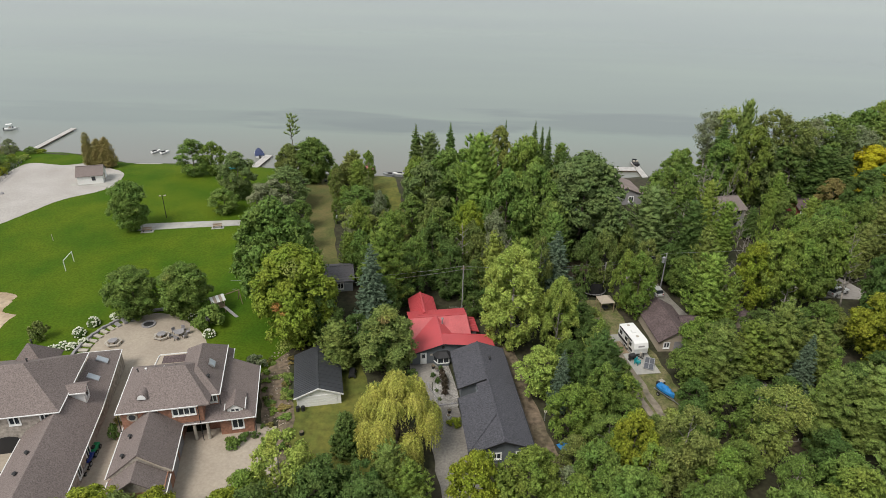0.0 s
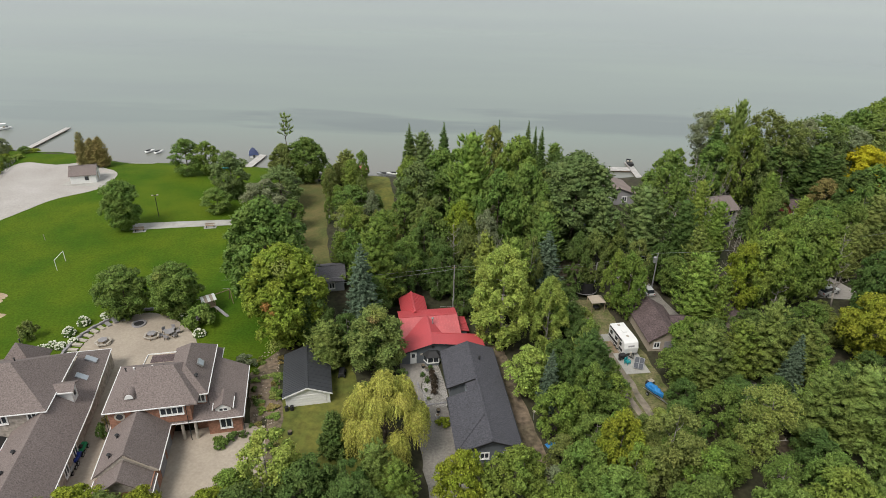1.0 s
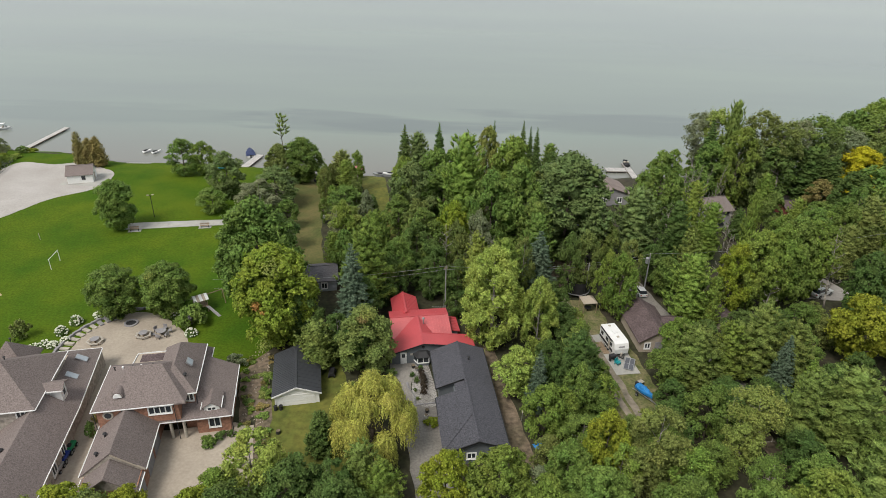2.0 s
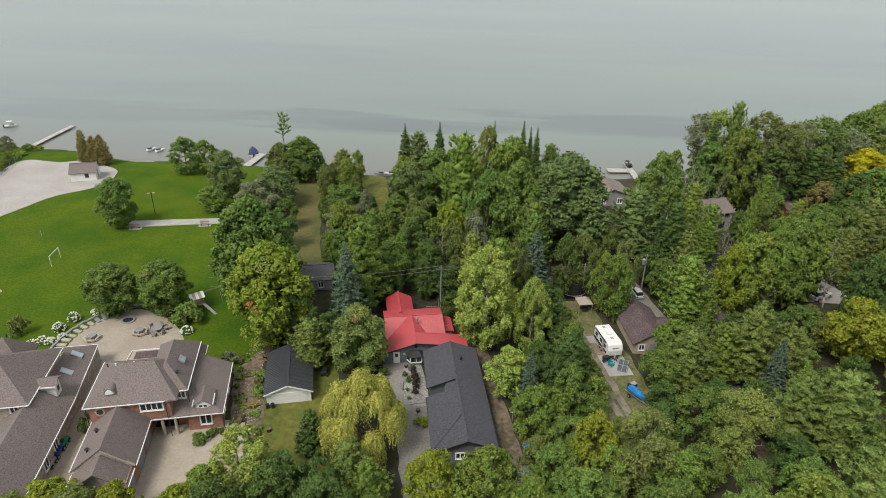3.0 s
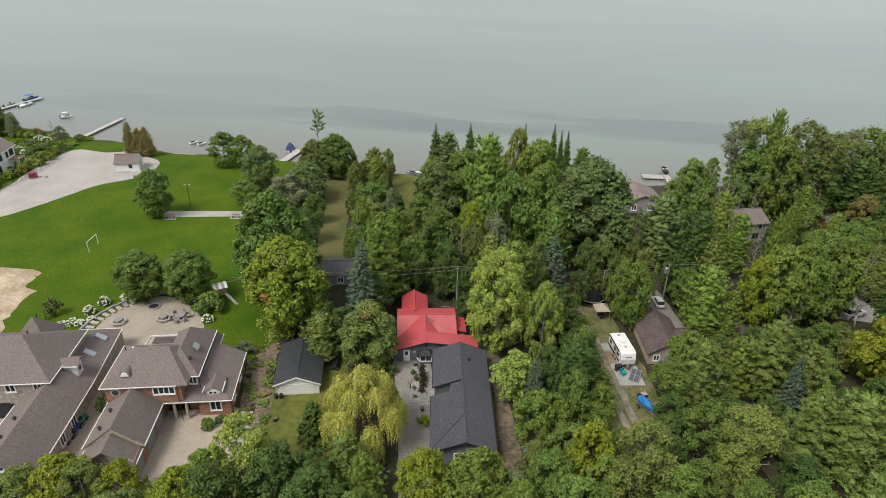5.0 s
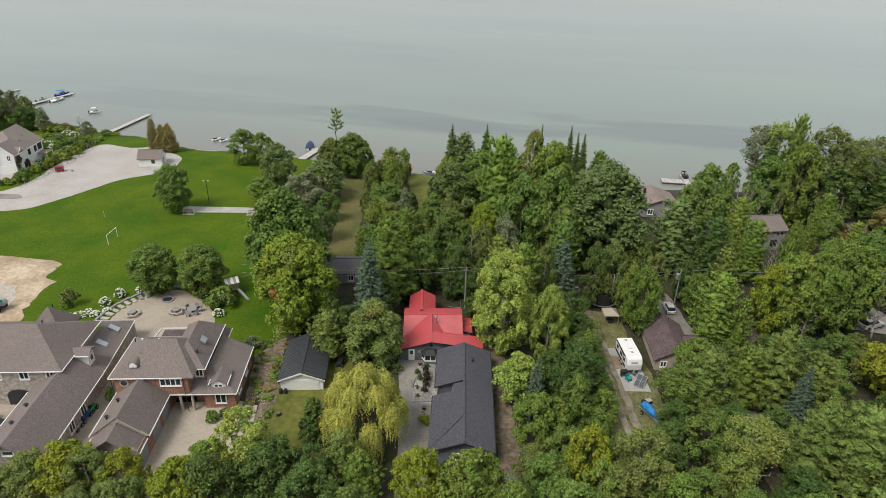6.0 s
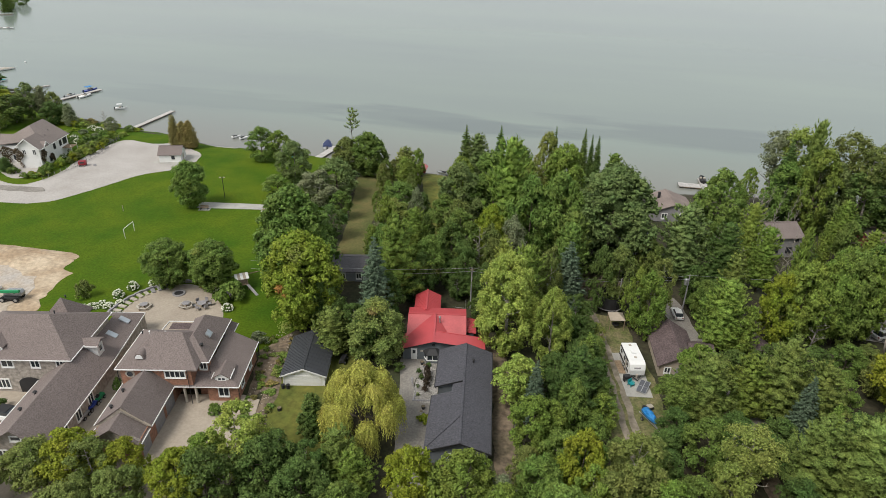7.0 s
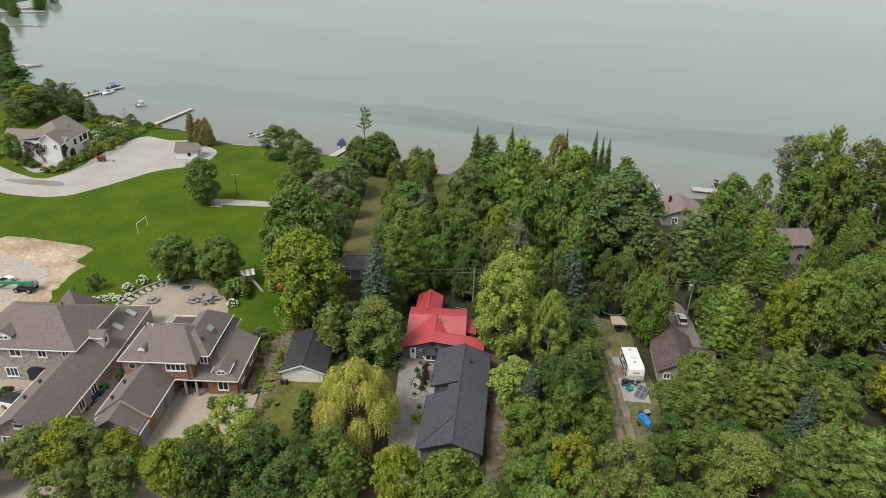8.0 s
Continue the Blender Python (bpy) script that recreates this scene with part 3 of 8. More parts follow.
def brick_house():
    """The east half of the twin house: brick, hipped roofs, a garage wing towards the street."""
    x, y = lot(-18, 66)
    h = thing("brick_house", x, y, GZ, 15, "two-storey red-brick house with brown-grey hipped shingle roofs and white gutters", "house")
    # local places are lot places minus (-18, 66)
    part("wall", boxes((-5.9, 0.6, -1.8, 6.8, 0, 5.95), (0.601, 3.6, -1.8, 6.8, 3.2, 5.95), (0.601, 3.6, 1.2, 6.8, 0, 3.199), (3.601, 5.2, 0.1, 9.2, 0, 5.95), (-1, 3.59, 6.81, 9.2, 0, 5.95)), BRICK, h)
    part("wall", boxes((5.21, 9.3, -1.3, 8.3, 0, 2.95), (-5.6, 0.6, -12.2, -1.81, 0, 2.95)), BRICK, h)
    f = hip_faces(-6.3, 4.6, -2.2, 7.2, 6.0, -2.2, 1.5, 2.4, 2.4, 9.0)
    part("roof", plates(0.18, *f), SHINGLE, h)
    f = hip_faces(0.2, 5.6, -0.4, 10.3, 6.0, 2.9, 2.9, 2.6, 7.6, 8.5)
    roof = part("roof", plates(0.18, *f), SHINGLE, h)
    f = [[(-1, -1.9, 3.0), (9.7, -1.9, 3.0), (5.5, 2.3, 5.2), (-1, 2.3, 5.2)], [(9.7, -1.9, 3.0), (9.7, 8.7, 3.0), (5.5, 8.7, 5.2), (5.5, 2.3, 5.2)]]
    part("roof", plates(0.16, *f), SHINGLE, h)
    f = gable_faces(-6.1, 1.0, -9.6, 1.0, 3.0, -2.3, 6.0)
    part("roof", plates(0.16, *f), SHINGLE, h)
    f = gable_faces(-5.9, 0.8, -12.7, -9.61, 2.7, -2.4, 5.2)
    part("roof", plates(0.16, *f), SHINGLE, h)
    part("gable", gable_wall(bmesh.new(), -5.6, 0.6, -12.2, -11.9, 2.95, 2.96, -2.4, 5.0), STONE, h, "stone gable end")
    part("gable", gable_wall(bmesh.new(), -5.8, 0.7, -9.55, -9.4, 2.95, 2.96, -2.3, 5.8), STONE, h)
    gutter(h, ((-6.35, -2.25, 5.95), (3.15, -2.25, 5.95)), ((-6.35, -2.25, 5.95), (-6.35, 7.25, 5.95)), ((3.15, -2.25, 5.95), (3.2, -0.45, 5.95)), ((3.2, -0.45, 5.95), (5.65, -0.45, 5.95)),
           ((5.65, -0.45, 5.95), (5.65, 10.3, 5.95)), ((-0.9, -1.98, 2.95), (9.78, -1.98, 2.95)), ((9.78, -1.98, 2.95), (9.78, 8.75, 2.95)), ((-6.18, -9.6, 2.95), (-6.18, 0.9, 2.95)),
           ((1.05, -9.6, 2.95), (1.05, -1.9, 2.95)), ((0.85, -12.7, 2.65), (0.85, -9.7, 2.65)), ((-5.95, -12.7, 2.65), (-5.95, -9.7, 2.65)))
    # trim strip where the lower garage roof begins
    part("flashing", beams(0.22, 0.1, ((-2.35, -9.62, 5.75), (0.95, -9.62, 3.05))), TAUPE, h)
    # street windows
    window(h, 1.4, -1.8, 5.0, 2.6, 1.0, "-y", 3)
    window(h, 4.6, 0.1, 5.05, 0.9, 1.1, "-y", 1)
    window(h, 7.4, -1.3, 1.75, 1.3, 1.5, "-y", 1)
    bm = bmesh.new()
    rod(bm, (-4.6, -1.79, 5.0), (-4.6, -1.9, 5.0), 0.62, 0.62, 20)
    ring = part("round_window", bm, CREAM, h, "round window with a pale stone surround")
    bm = bmesh.new()
    rod(bm, (-4.6, -1.8, 5.0), (-4.6, -1.93, 5.0), 0.4, 0.4, 20)
    part("pane", bm, GLASS, ring)
    # eyebrow vent and dormer
    bm = bmesh.new()
    prism(bm, [(-3.3 + 0.65 * math.cos(a), 7.0 + 0.75 * math.sin(a)) for a in np.linspace(0, math.pi, 12)], -0.9, 1.4)
    bm.transform(Matrix.Translation((0, -0.2, 0)))
    dome = part("eyebrow_dormer", bm, SHINGLE, h)
    bm = bmesh.new()
    prism(bm, [(-3.3 + 0.5 * math.cos(a), 7.0 + 0.6 * math.sin(a)) for a in np.linspace(0, math.pi, 12)], -1.2, -1.05)
    part("louvre", bm, WHITE, dome, "white half-round louvre")
    dormer = part("dormer", gable_wall(bmesh.new(), 6.3, 8.2, -1.0, 1.0, 3.2, 4.0, 7.25, 4.55), WHITE, h)
    part("roof", plates(0.1, *gable_faces(6.0, 8.5, -1.25, 1.9, 3.95, 7.25, 4.75)), SHINGLE, dormer)
    gutter(dormer, ((5.98, -1.25, 3.9), (5.98, 0.9, 3.95)), ((8.52, -1.25, 3.9), (8.52, 0.9, 3.95)), w=0.1, h=0.14)
    window(dormer, 7.25, -1.0, 3.65, 1.0, 0.45, "-y", 1, sill=False)
    skylight(h, (4.4, 4.2, 7.55), 1.0, 0, 1.2, 0.9)
    for vx, vy, vz in ((-4.2, -5.0, 4.65), (-4.4, -8.0, 4.5), (4.2, 1.6, 7.3)):
        roof_vent(h, vx, vy, vz)
    for i, vx in enumerate((-4.4, -3.4, -2.2, -1.2, 0.2)):
        roof_vent(h, vx, 3.2, 8.3, 0.16, WHITE if i % 2 else DARK)
    # three white garage doors on the wing, porch columns
    for yy, w in ((-3.2, 2.6), (-6.6, 2.6), (-10.9, 2.2)):
        garage_door(h, 0.6, yy, 0.02, w, 2.3, "+x", GREY_BOARD)
    for cx, cy in ((2.2, -1.6), (3.8, -1.7)):
        bm = bmesh.new()
        rod(bm, (cx, cy, 0), (cx, cy, 2.8), 0.22, 0.19, 12)
        part("column", bm, CREAM, h)
    window(h, 9.3, 1.0, 1.7, 1.2, 1.3, "+x", 1)
    window(h, 9.3, 5.0, 1.7, 1.2, 1.3, "+x", 1)
    for px_, py_ in ((3.1, -2.2), (5.5, -0.4), (9.6, -1.85), (-6.2, -2.15), (9.6, 8.5)):
        top = 5.9 if px_ < 6 else 2.9
        part("downpipe", rods(0.05, ((px_, py_ + 0.25, 0.05), (px_, py_ + 0.25, top))), DARK, h)
    # flat rear deck roof with white parapet
    part("parapet", beams(0.09, 0.14, ((-3.5, 7.0, 6.08), (-3.3, 9.2, 6.08)), ((-3.3, 9.26, 6.08), (0.8, 9.26, 6.08)), ((0.86, 9.2, 6.08), (0.8, 7.6, 6.08))), WHITE, h)
    part("deck_roof", boxes((-3.4, 0.95, 6.82, 9.25, 5.6, 6.0)), TAUPE, h)
    part("deck_floor", boxes((-2.7, 0.3, 7.3, 9.0, 6.001, 6.04)), BROWN_SHINGLE, h)
    part("roof", plates(0.15, *hip_faces(3.8, 6.2, 6.6, 11.4, 4.5, 5.0, 5.0, 7.8, 10.2, 5.9)), SHINGLE, h)
    gutter(h, ((6.22, 6.6, 4.5), (6.22, 11.4, 4.5)))
    return h


def stone_house():
    """The west half: stone walls, hipped roof, its own garage wing and a low sun room."""
    x, y = lot(-36, 66)
    h = thing("stone_house", x, y, GZ, 15, "two-storey grey stone house with broad brown-grey hipped shingle roof", "house")
    part("wall", boxes((-11, 4.6, 0.1, 11.0, 0, 5.95)), STONE, h)
    part("wall", boxes((0.7, 7.9, -13.2, 0.09, 0, 2.95), (4.61, 7.6, 0.1, 15.9, 0, 2.95)), STONE, h)
    part("roof", plates(0.18, *hip_faces(-11.5, 5.0, -0.5, 11.6, 6.0, -5.3, 0.1, 4.9, 4.9, 9.9)), SHINGLE, h)
    part("roof", plates(0.16, *gable_faces(0.2, 8.3, -13.9, 3, 3.0, 4.5, 5.9)), SHINGLE, h)
    part("roof", plates(0.16, [(4.5, 3.01, 4.9), (8.3, 3.01, 3.0), (7.6, 16.2, 3.0), (4.5, 12.9, 4.7)]), SHINGLE, h)
    part("roof", plates(0.16, [(7.6, 16.2, 3.0), (1.6, 16.2, 3.0), (1.6, 12.9, 4.7), (4.49, 12.9, 4.7)]), SHINGLE, h)
    part("gable", gable_wall(bmesh.new(), 0.7, 7.9, -13.2, -13.0, 2.951, 2.96, 4.5, 5.6), STONE, h)
    tower = part("tower", boxes((-4.0, 0.8, 8.5, 13.2, 0, 5.5)), STONE, h)
    part("roof", plates(0.15, *hip_faces(-4.4, 1.2, 8.0, 13.6, 5.6, -1.65, -1.55, 10.8, 10.8, 9.0)), SHINGLE, tower)
    gutter(h, ((-11.55, -0.55, 5.95), (5.05, -0.55, 5.95)), ((5.05, -0.55, 5.95), (5.05, 3.2, 5.95)), ((5.05, 5.0, 5.95), (5.05, 11.65, 5.95)), ((8.38, -13.9, 2.95), (8.38, 3.0, 2.95)),
           ((8.38, 3.0, 2.95), (7.68, 16.2, 2.95)), ((1.6, 16.25, 2.95), (7.58, 16.25, 2.95)), ((0.12, -13.9, 2.95), (0.12, -1, 2.95)))
    # the raised cross gable over the link
    g = part("cross_gable", boxes((4.62, 6.6, 3.3, 4.9, 3.0, 5.6)), WHITE, h)
    part("roof", plates(0.12, [(3.0, 2.9, 5.9), (7.0, 2.9, 5.9), (7.0, 4.1, 6.5), (3.0, 4.1, 6.5)], [(3.0, 4.1, 6.5), (7.0, 4.1, 6.5), (7.0, 5.3, 5.9), (3.0, 5.3, 5.9)]), SHINGLE, g)
    gutter(g, ((7.0, 2.85, 5.85), (3.6, 2.85, 5.85)), w=0.1, h=0.14)
    window(g, 6.6, 4.1, 4.9, 0.8, 0.9, "+x", 0, sill=False)
    for wx, wz, w in ((-8.4, 4.95, 1.2), (-4.2, 4.95, 1.5), (-0.4, 4.95, 1.1), (3.0, 4.95, 0.9)):
        window(h, wx, 0.1, wz, w, 1.1, "-y", 1)
    for wx in (-9.2, -5.6):
        window(h, wx, 0.1, 1.5, 1.6, 1.4, "-y", 2)
    # porch arch: a dark slab in the wall stands for the shade inside
    arch = [(-3.4, 0), (-3.4, 1.6)] + [(-1.8 + 1.6 * math.cos(a), 1.6 + 1.0 * math.sin(a)) for a in np.linspace(math.pi, 0, 12)[1:-1]] + [(-0.2, 1.6), (-0.2, 0)]
    bm = bmesh.new()
    prism(bm, arch, -0.02, 0.2)
    part("porch_arch", bm, DARK, h, "arched porch opening, its shade a dark slab")
    for wx in (2.4, 4.4, 6.2):
        window(h, wx, -13.2, 1.5, 1.0, 1.4, "-y", 1)
    window(h, 4.5, -13.2, 4.1, 1.2, 0.6, "-y", 0)
    d = part("dormer", gable_wall(bmesh.new(), -6.6, -4.6, 0.6, 2.6, 6.6, 7.5, -5.6, 8.1), WHITE, h)
    part("roof", plates(0.1, *gable_faces(-6.95, -4.25, 0.35, 3.4, 7.4, -5.6, 8.35)), SHINGLE, d)
    window(d, -5.6, 0.6, 7.1, 1.2, 0.45, "-y", 1, sill=False)
    skylight(h, (6.1, 12.6, 3.98), 0.6, 0, 1.0, 1.6)
    skylight(h, (6.0, 8.6, 4.03), 0.6, 0, 1.0, 1.6)
    for vx, vy, vz in ((3.2, -6.2, 5.05), (3.0, -9.2, 4.9), (-0.2, 6.6, 9.15), (3.4, 3.4, 6.9), (2.6, 4.6, 7.3), (6.6, 2.2, 3.85), (-2.0, 12.6, 8.1)):
        roof_vent(h, vx, vy, vz, 0.3 if vy < -5 else 0.18)
    for py_ in (15.6, 9.0, 6.0):
        part("post", rods(0.07, ((7.45, py_, 0), (7.45, py_, 2.85))), DARK, h)
    for yy in (-3.0, -6.2, -9.4):
        window(h, 7.9, yy, 1.6, 1.1, 1.5, "+x", 1)
    return h


def ribs(parent, mat, x0, x1, y0, z0, y1, z1, step, along="x", name="rib"):
    """Raised seams of a sheet-metal slope, one bar each, running from the eave to the ridge."""
    n = int(abs(x1 - x0) / step)
    for i in range(n + 1):
        s = x0 + (x1 - x0) * i / n
        p, q = ((s, y0, z0), (s, y1, z1)) if along == "x" else ((y0, s, z0), (y1, s, z1))
        part(name, beams(0.05, 0.06, (p, q)), mat, parent)


def white_garage():
    x, y = lot(-0.3, 73)
    h = thing("garage", x, y, GZ, 15, "white-sided garage with a dark ribbed metal roof on grass", "garage")
    part("wall", gable_wall(bmesh.new(), -2.95, 2.95, -4.7, 4.6, 0, 1.95, 0, 3.05), WHITE, h)
    roof = part("roof", plates(0.08, *gable_faces(-3.35, 3.35, -5.05, 4.95, 1.86, 0, 3.2)), DARK_METAL, h)
    ribs(roof, DARK_METAL, -4.9, 4.8, -3.3, 1.9, -0.1, 3.19, 0.4, "y")
    ribs(roof, DARK_METAL, -4.9, 4.8, 3.3, 1.9, 0.1, 3.19, 0.8, "y")
    part("ridge_cap", beams(0.3, 0.06, ((0, -5.05, 3.22), (0, 4.95, 3.22))), DARK_METAL, roof)
    for s in (-1, 1):
        part("fascia", beams(0.06, 0.2, ((s * 3.35, -5.08, 1.8), (0, -5.08, 3.14))), WHITE, roof)
    garage_door(h, 0.15, -4.7, 0.03, 4.6, 1.75, "-y")
    part("corner_board", boxes((-2.99, -2.85, -4.76, -4.6, 0, 1.9)), WHITE, h)
    part("corner_board", boxes((2.85, 2.99, -4.76, -4.6, 0, 1.9)), WHITE, h)
    return h


def charcoal_house():
    h = thing("long_house", 3.4, 76.9, GZ, 10.5, "long low slate-grey house with a charcoal shingle roof", "house")
    part("wall", boxes((-3.5, 3.6, -8.0, 0, 0, 2.5), (-1.6, 3.6, -10.6, -8.01, 0, 2.5), (-3.8, 3.6, -19.9, -10.61, 0, 2.5)), GREY_SIDING, h)
    part("gable", gable_wall(bmesh.new(), -3.5, 3.5, -8.0, -7.8, 2.501, 2.51, 0, 4.0), GREY_SIDING, h)
    part("gable", gable_wall(bmesh.new(), -3.8, 3.6, -19.9, -19.7, 2.501, 2.51, 0, 3.7), GREY_SIDING, h)
    part("roof", plates(0.14, *gable_faces(-4.0, 3.95, -8.3, 0.4, 2.5, 0, 4.0)), DARK_SHINGLE, h)
    south = part("roof", plates(0.14, [(-4.25, -20.4, 2.5), (0, -20.4, 4.0), (0, -10.2, 4.0), (-4.25, -10.2, 2.5)], [(0, -20.4, 4.0), (3.85, -20.4, 2.5), (3.95, -8.302, 2.5), (0, -8.302, 4.0)],
                                [(-1.5, -10.2, 3.2), (0, -10.2, 3.7), (0, -8.31, 3.7), (-1.5, -8.31, 3.2)]), DARK_SHINGLE, h)
    part("cross_roof", plates(0.1, [(-4.4, -20.2, 2.54), (-0.2, -15.6, 4.03), (-4.4, -14.2, 2.62)]), DARK_SHINGLE, south)
    part("ridge_cap", beams(0.3, 0.06, ((0, -8.3, 4.02), (0, 0.4, 4.02))), DARK_SHINGLE, h)
    part("ridge_cap", beams(0.3, 0.06, ((0, -20.4, 4.02), (0, -8.32, 4.02))), DARK_SHINGLE, h)
    part("hip_cap", beams(0.14, 0.03, ((-4.38, -20.2, 2.56), (-0.2, -15.6, 4.045))), DARK_SHINGLE, h)
    for s in (-1, 1):
        part("fascia", beams(0.06, 0.22, ((s * 3.9, -20.43, 2.43), (0, -20.43, 3.9))), DARK, h)
    part("fascia", beams(0.06, 0.2, ((-4.0, -8.34, 2.42), (-0.1, -8.34, 3.86))), DARK, h)
    gutter(h, ((3.92, -20.4, 2.42), (4.0, 0.4, 2.42)), ((-4.05, -8.3, 2.42), (-4.05, 0.4, 2.42)), ((-4.3, -20.4, 2.42), (-4.3, -10.2, 2.42)), mat=DARK, w=0.12, h=0.14)
    window(h, -0.8, -19.9, 1.3, 1.0, 0.8, "-y", 1)
    window(h, 2.2, -19.9, 1.3, 1.0, 0.8, "-y", 1)
    for yy in (-3, -6, -12.5, -16):
        window(h, 3.6, yy, 1.5, 1.2, 1.0, "+x", 1)
    roof_vent(h, 1.2, -3.6, 3.75, 0.25)
    return h


def red_house():
    x, y = lot(18.3, 74.8)
    h = thing("red_roofed_house", x, y, GZ, 13, "grey cottage with a bright red ribbed metal roof", "house")
    part("wall", gable_wall(bmesh.new(), -4.7, 7.2, 0, 2.5, 0, 2.15, 0, 3.45, 2.1), GREY_SIDING, h)
    part("wall", boxes((-4.2, 4.6, 2.51, 8.2, 0, 2.05), (-3.4, 0.4, 8.21, 14.8, 0, 2.2), (4.61, 6.2, 5.2, 9.0, 0, 1.6), (0.41, 4.6, 8.21, 9.6, 0, 2.9)), GREY_SIDING, h)
    # street gable: its long east slope runs over the porch
    roof = part("roof", plates(0.07, [(-5.1, -0.35, 2.05), (0, -0.35, 3.6), (0, 7.75, 3.62), (-5.1, 3.2, 2.05)], [(0, -0.35, 3.6), (7.9, -0.35, 2.5), (7.9, 2.62, 2.5), (0, 2.62, 3.6)]), RED_METAL, h)
    part("ridge_cap", beams(0.3, 0.05, ((0, -0.35, 3.63), (0, 7.6, 3.65))), RED_METAL, roof)
    cross = part("roof", plates(0.07, [(-4.4, 2.56, 2.2), (5.0, 2.56, 2.2), (5.0, 7.6, 3.5), (-4.4, 7.6, 3.5)]), PALE_LIT_RED, h)
    ribs(cross, PALE_LIT_RED, -4.3, 4.9, 2.65, 2.24, 7.55, 3.52, 0.42)
    back = part("roof", plates(0.07, [(-4.4, 7.61, 3.5), (5.0, 7.61, 3.5), (5.0, 9.9, 3.2), (-4.4, 9.9, 3.2)]), RED_METAL, h)
    ribs(back, RED_METAL, -4.3, 4.9, 9.85, 3.23, 7.65, 3.52, 0.42)
    part("ridge_cap", beams(0.32, 0.06, ((-4.4, 7.6, 3.53), (5.0, 7.6, 3.53))), RED_METAL, cross)
    part("gablet", plates(0.07, [(0.0, 2.63, 3.6), (2.6, 2.63, 2.30), (0.0, 7.75, 3.63)]), RED_METAL, cross)
    part("flashing", beams(0.16, 0.05, ((0.2, 2.64, 3.6), (7.9, 2.64, 2.53))), RED_METAL, roof)
    north = part("roof", plates(0.07, *gable_faces(-3.7, 0.7, 8.8, 15.2, 2.45, -1.6, 3.6)), RED_METAL, h)
    ribs(north, RED_METAL, 9, 15.0, -3.65, 2.48, -1.65, 3.6, 0.45, "y")
    ribs(north, RED_METAL, 9, 15.0, 0.65, 2.48, -1.55, 3.6, 0.45, "y")
    part("ridge_cap", beams(0.3, 0.06, ((-1.6, 8.8, 3.63), (-1.6, 15.2, 3.63))), RED_METAL, north)
    low = part("porch_roof", plates(0.07, [(5.05, 5.0, 2.0), (6.6, 5.0, 1.7), (6.6, 9.2, 1.7), (5.05, 9.2, 2.0)]), RED_METAL, h)
    ribs(low, RED_METAL, 5.1, 9.1, 5.1, 2.02, 6.55, 1.73, 0.5, "y")
    bm = bmesh.new()
    rod(bm, (0.75, 5.6, 2.6), (0.75, 5.6, 4.2), 0.13, 0.13, 10)
    rod(bm, (0.75, 5.6, 4.2), (0.75, 5.6, 4.4), 0.24, 0.12, 10)
    part("flue", bm, STEEL, h, "steel flue pipe with a cap")
    for p, q in (((-5.15, -0.4, 2.0), (0, -0.4, 3.55)), ((0, -0.4, 3.55), (7.9, -0.4, 2.45))):
        part("fascia", beams(0.06, 0.2, (p, q)), DARK, h)
    # door, bay window, porch lamp
    door = part("door", bevelled(boxes((-3.45, -2.5, -0.08, 0.02, 0.1, 2.1)), 0.015), WHITE, h, "white entrance door with a glass light")
    part("pane", boxes((-3.2, -2.75, -0.1, -0.082, 1.2, 1.85)), GLASS, door)
    part("sign", boxes((-2.0, -1.2, -0.05, 0.02, 1.5, 1.8)), CREAM, h)
    base = [(-1.4, -0.03), (-0.95, -0.95), (0.75, -0.95), (1.2, -0.03)]
    bm = bmesh.new()
    for p, q in zip(base, base[1:]):
        beam(bm, (*p, 0.6), (*q, 0.6), 0.12, 0.16)
        beam(bm, (*p, 1.62), (*q, 1.62), 0.1, 0.14)
    for p in base[1:3]:
        box(bm, p[0] - 0.07, p[0] + 0.07, p[1] - 0.05, p[1] + 0.09, 0.66, 1.55)
    box(bm, -0.14, -0.05, -0.99, -0.9, 0.66, 1.55)
    bay = part("bay_window", bm, WHITE, h, "white framed bay window")
    bm = bmesh.new()
    for p, q in zip(base, base[1:]):
        beam(bm, (p[0] * 0.97, p[1] * 0.97, 0.26), (q[0] * 0.97, q[1] * 0.97, 0.26), 0.08, 0.5)
    part("apron", bm, GREY_SIDING, bay)
    bm = bmesh.new()
    for p, q in zip(base, base[1:]):
        beam(bm, (p[0] * 0.97, p[1] * 0.97, 1.1), (q[0] * 0.97, q[1] * 0.97, 1.1), 0.03, 0.88)
    part("pane", bm, GLASS, bay)
    over = [(-1.65, -0.03, 1.72), (-1.05, -1.25, 1.72), (0.85, -1.25, 1.72), (1.45, -0.03, 1.72)]
    apex = [(-0.75, -0.03, 2.28), (-0.6, -0.4, 2.28), (0.4, -0.4, 2.28), (0.55, -0.03, 2.28)]
    part("roof", plates(0.06, *[[over[k], over[k + 1], apex[k + 1], apex[k]] for k in range(3)], apex), DARK, bay, "dark shingled bay roof")
    bm = bmesh.new()
    rod(bm, (0.0, -0.02, 2.85), (0.0, -0.1, 2.85), 0.24, 0.24, 16)
    part("gable_vent", bm, DARK, h)
    part("antenna", rods(0.03, ((4.9, 11.2, 2.2), (4.9, 11.2, 4.2)), ((4.9, 11.2, 2.5), (2.9, 11.5, 2.5))), STEEL, h, "thin steel mast")
    return h


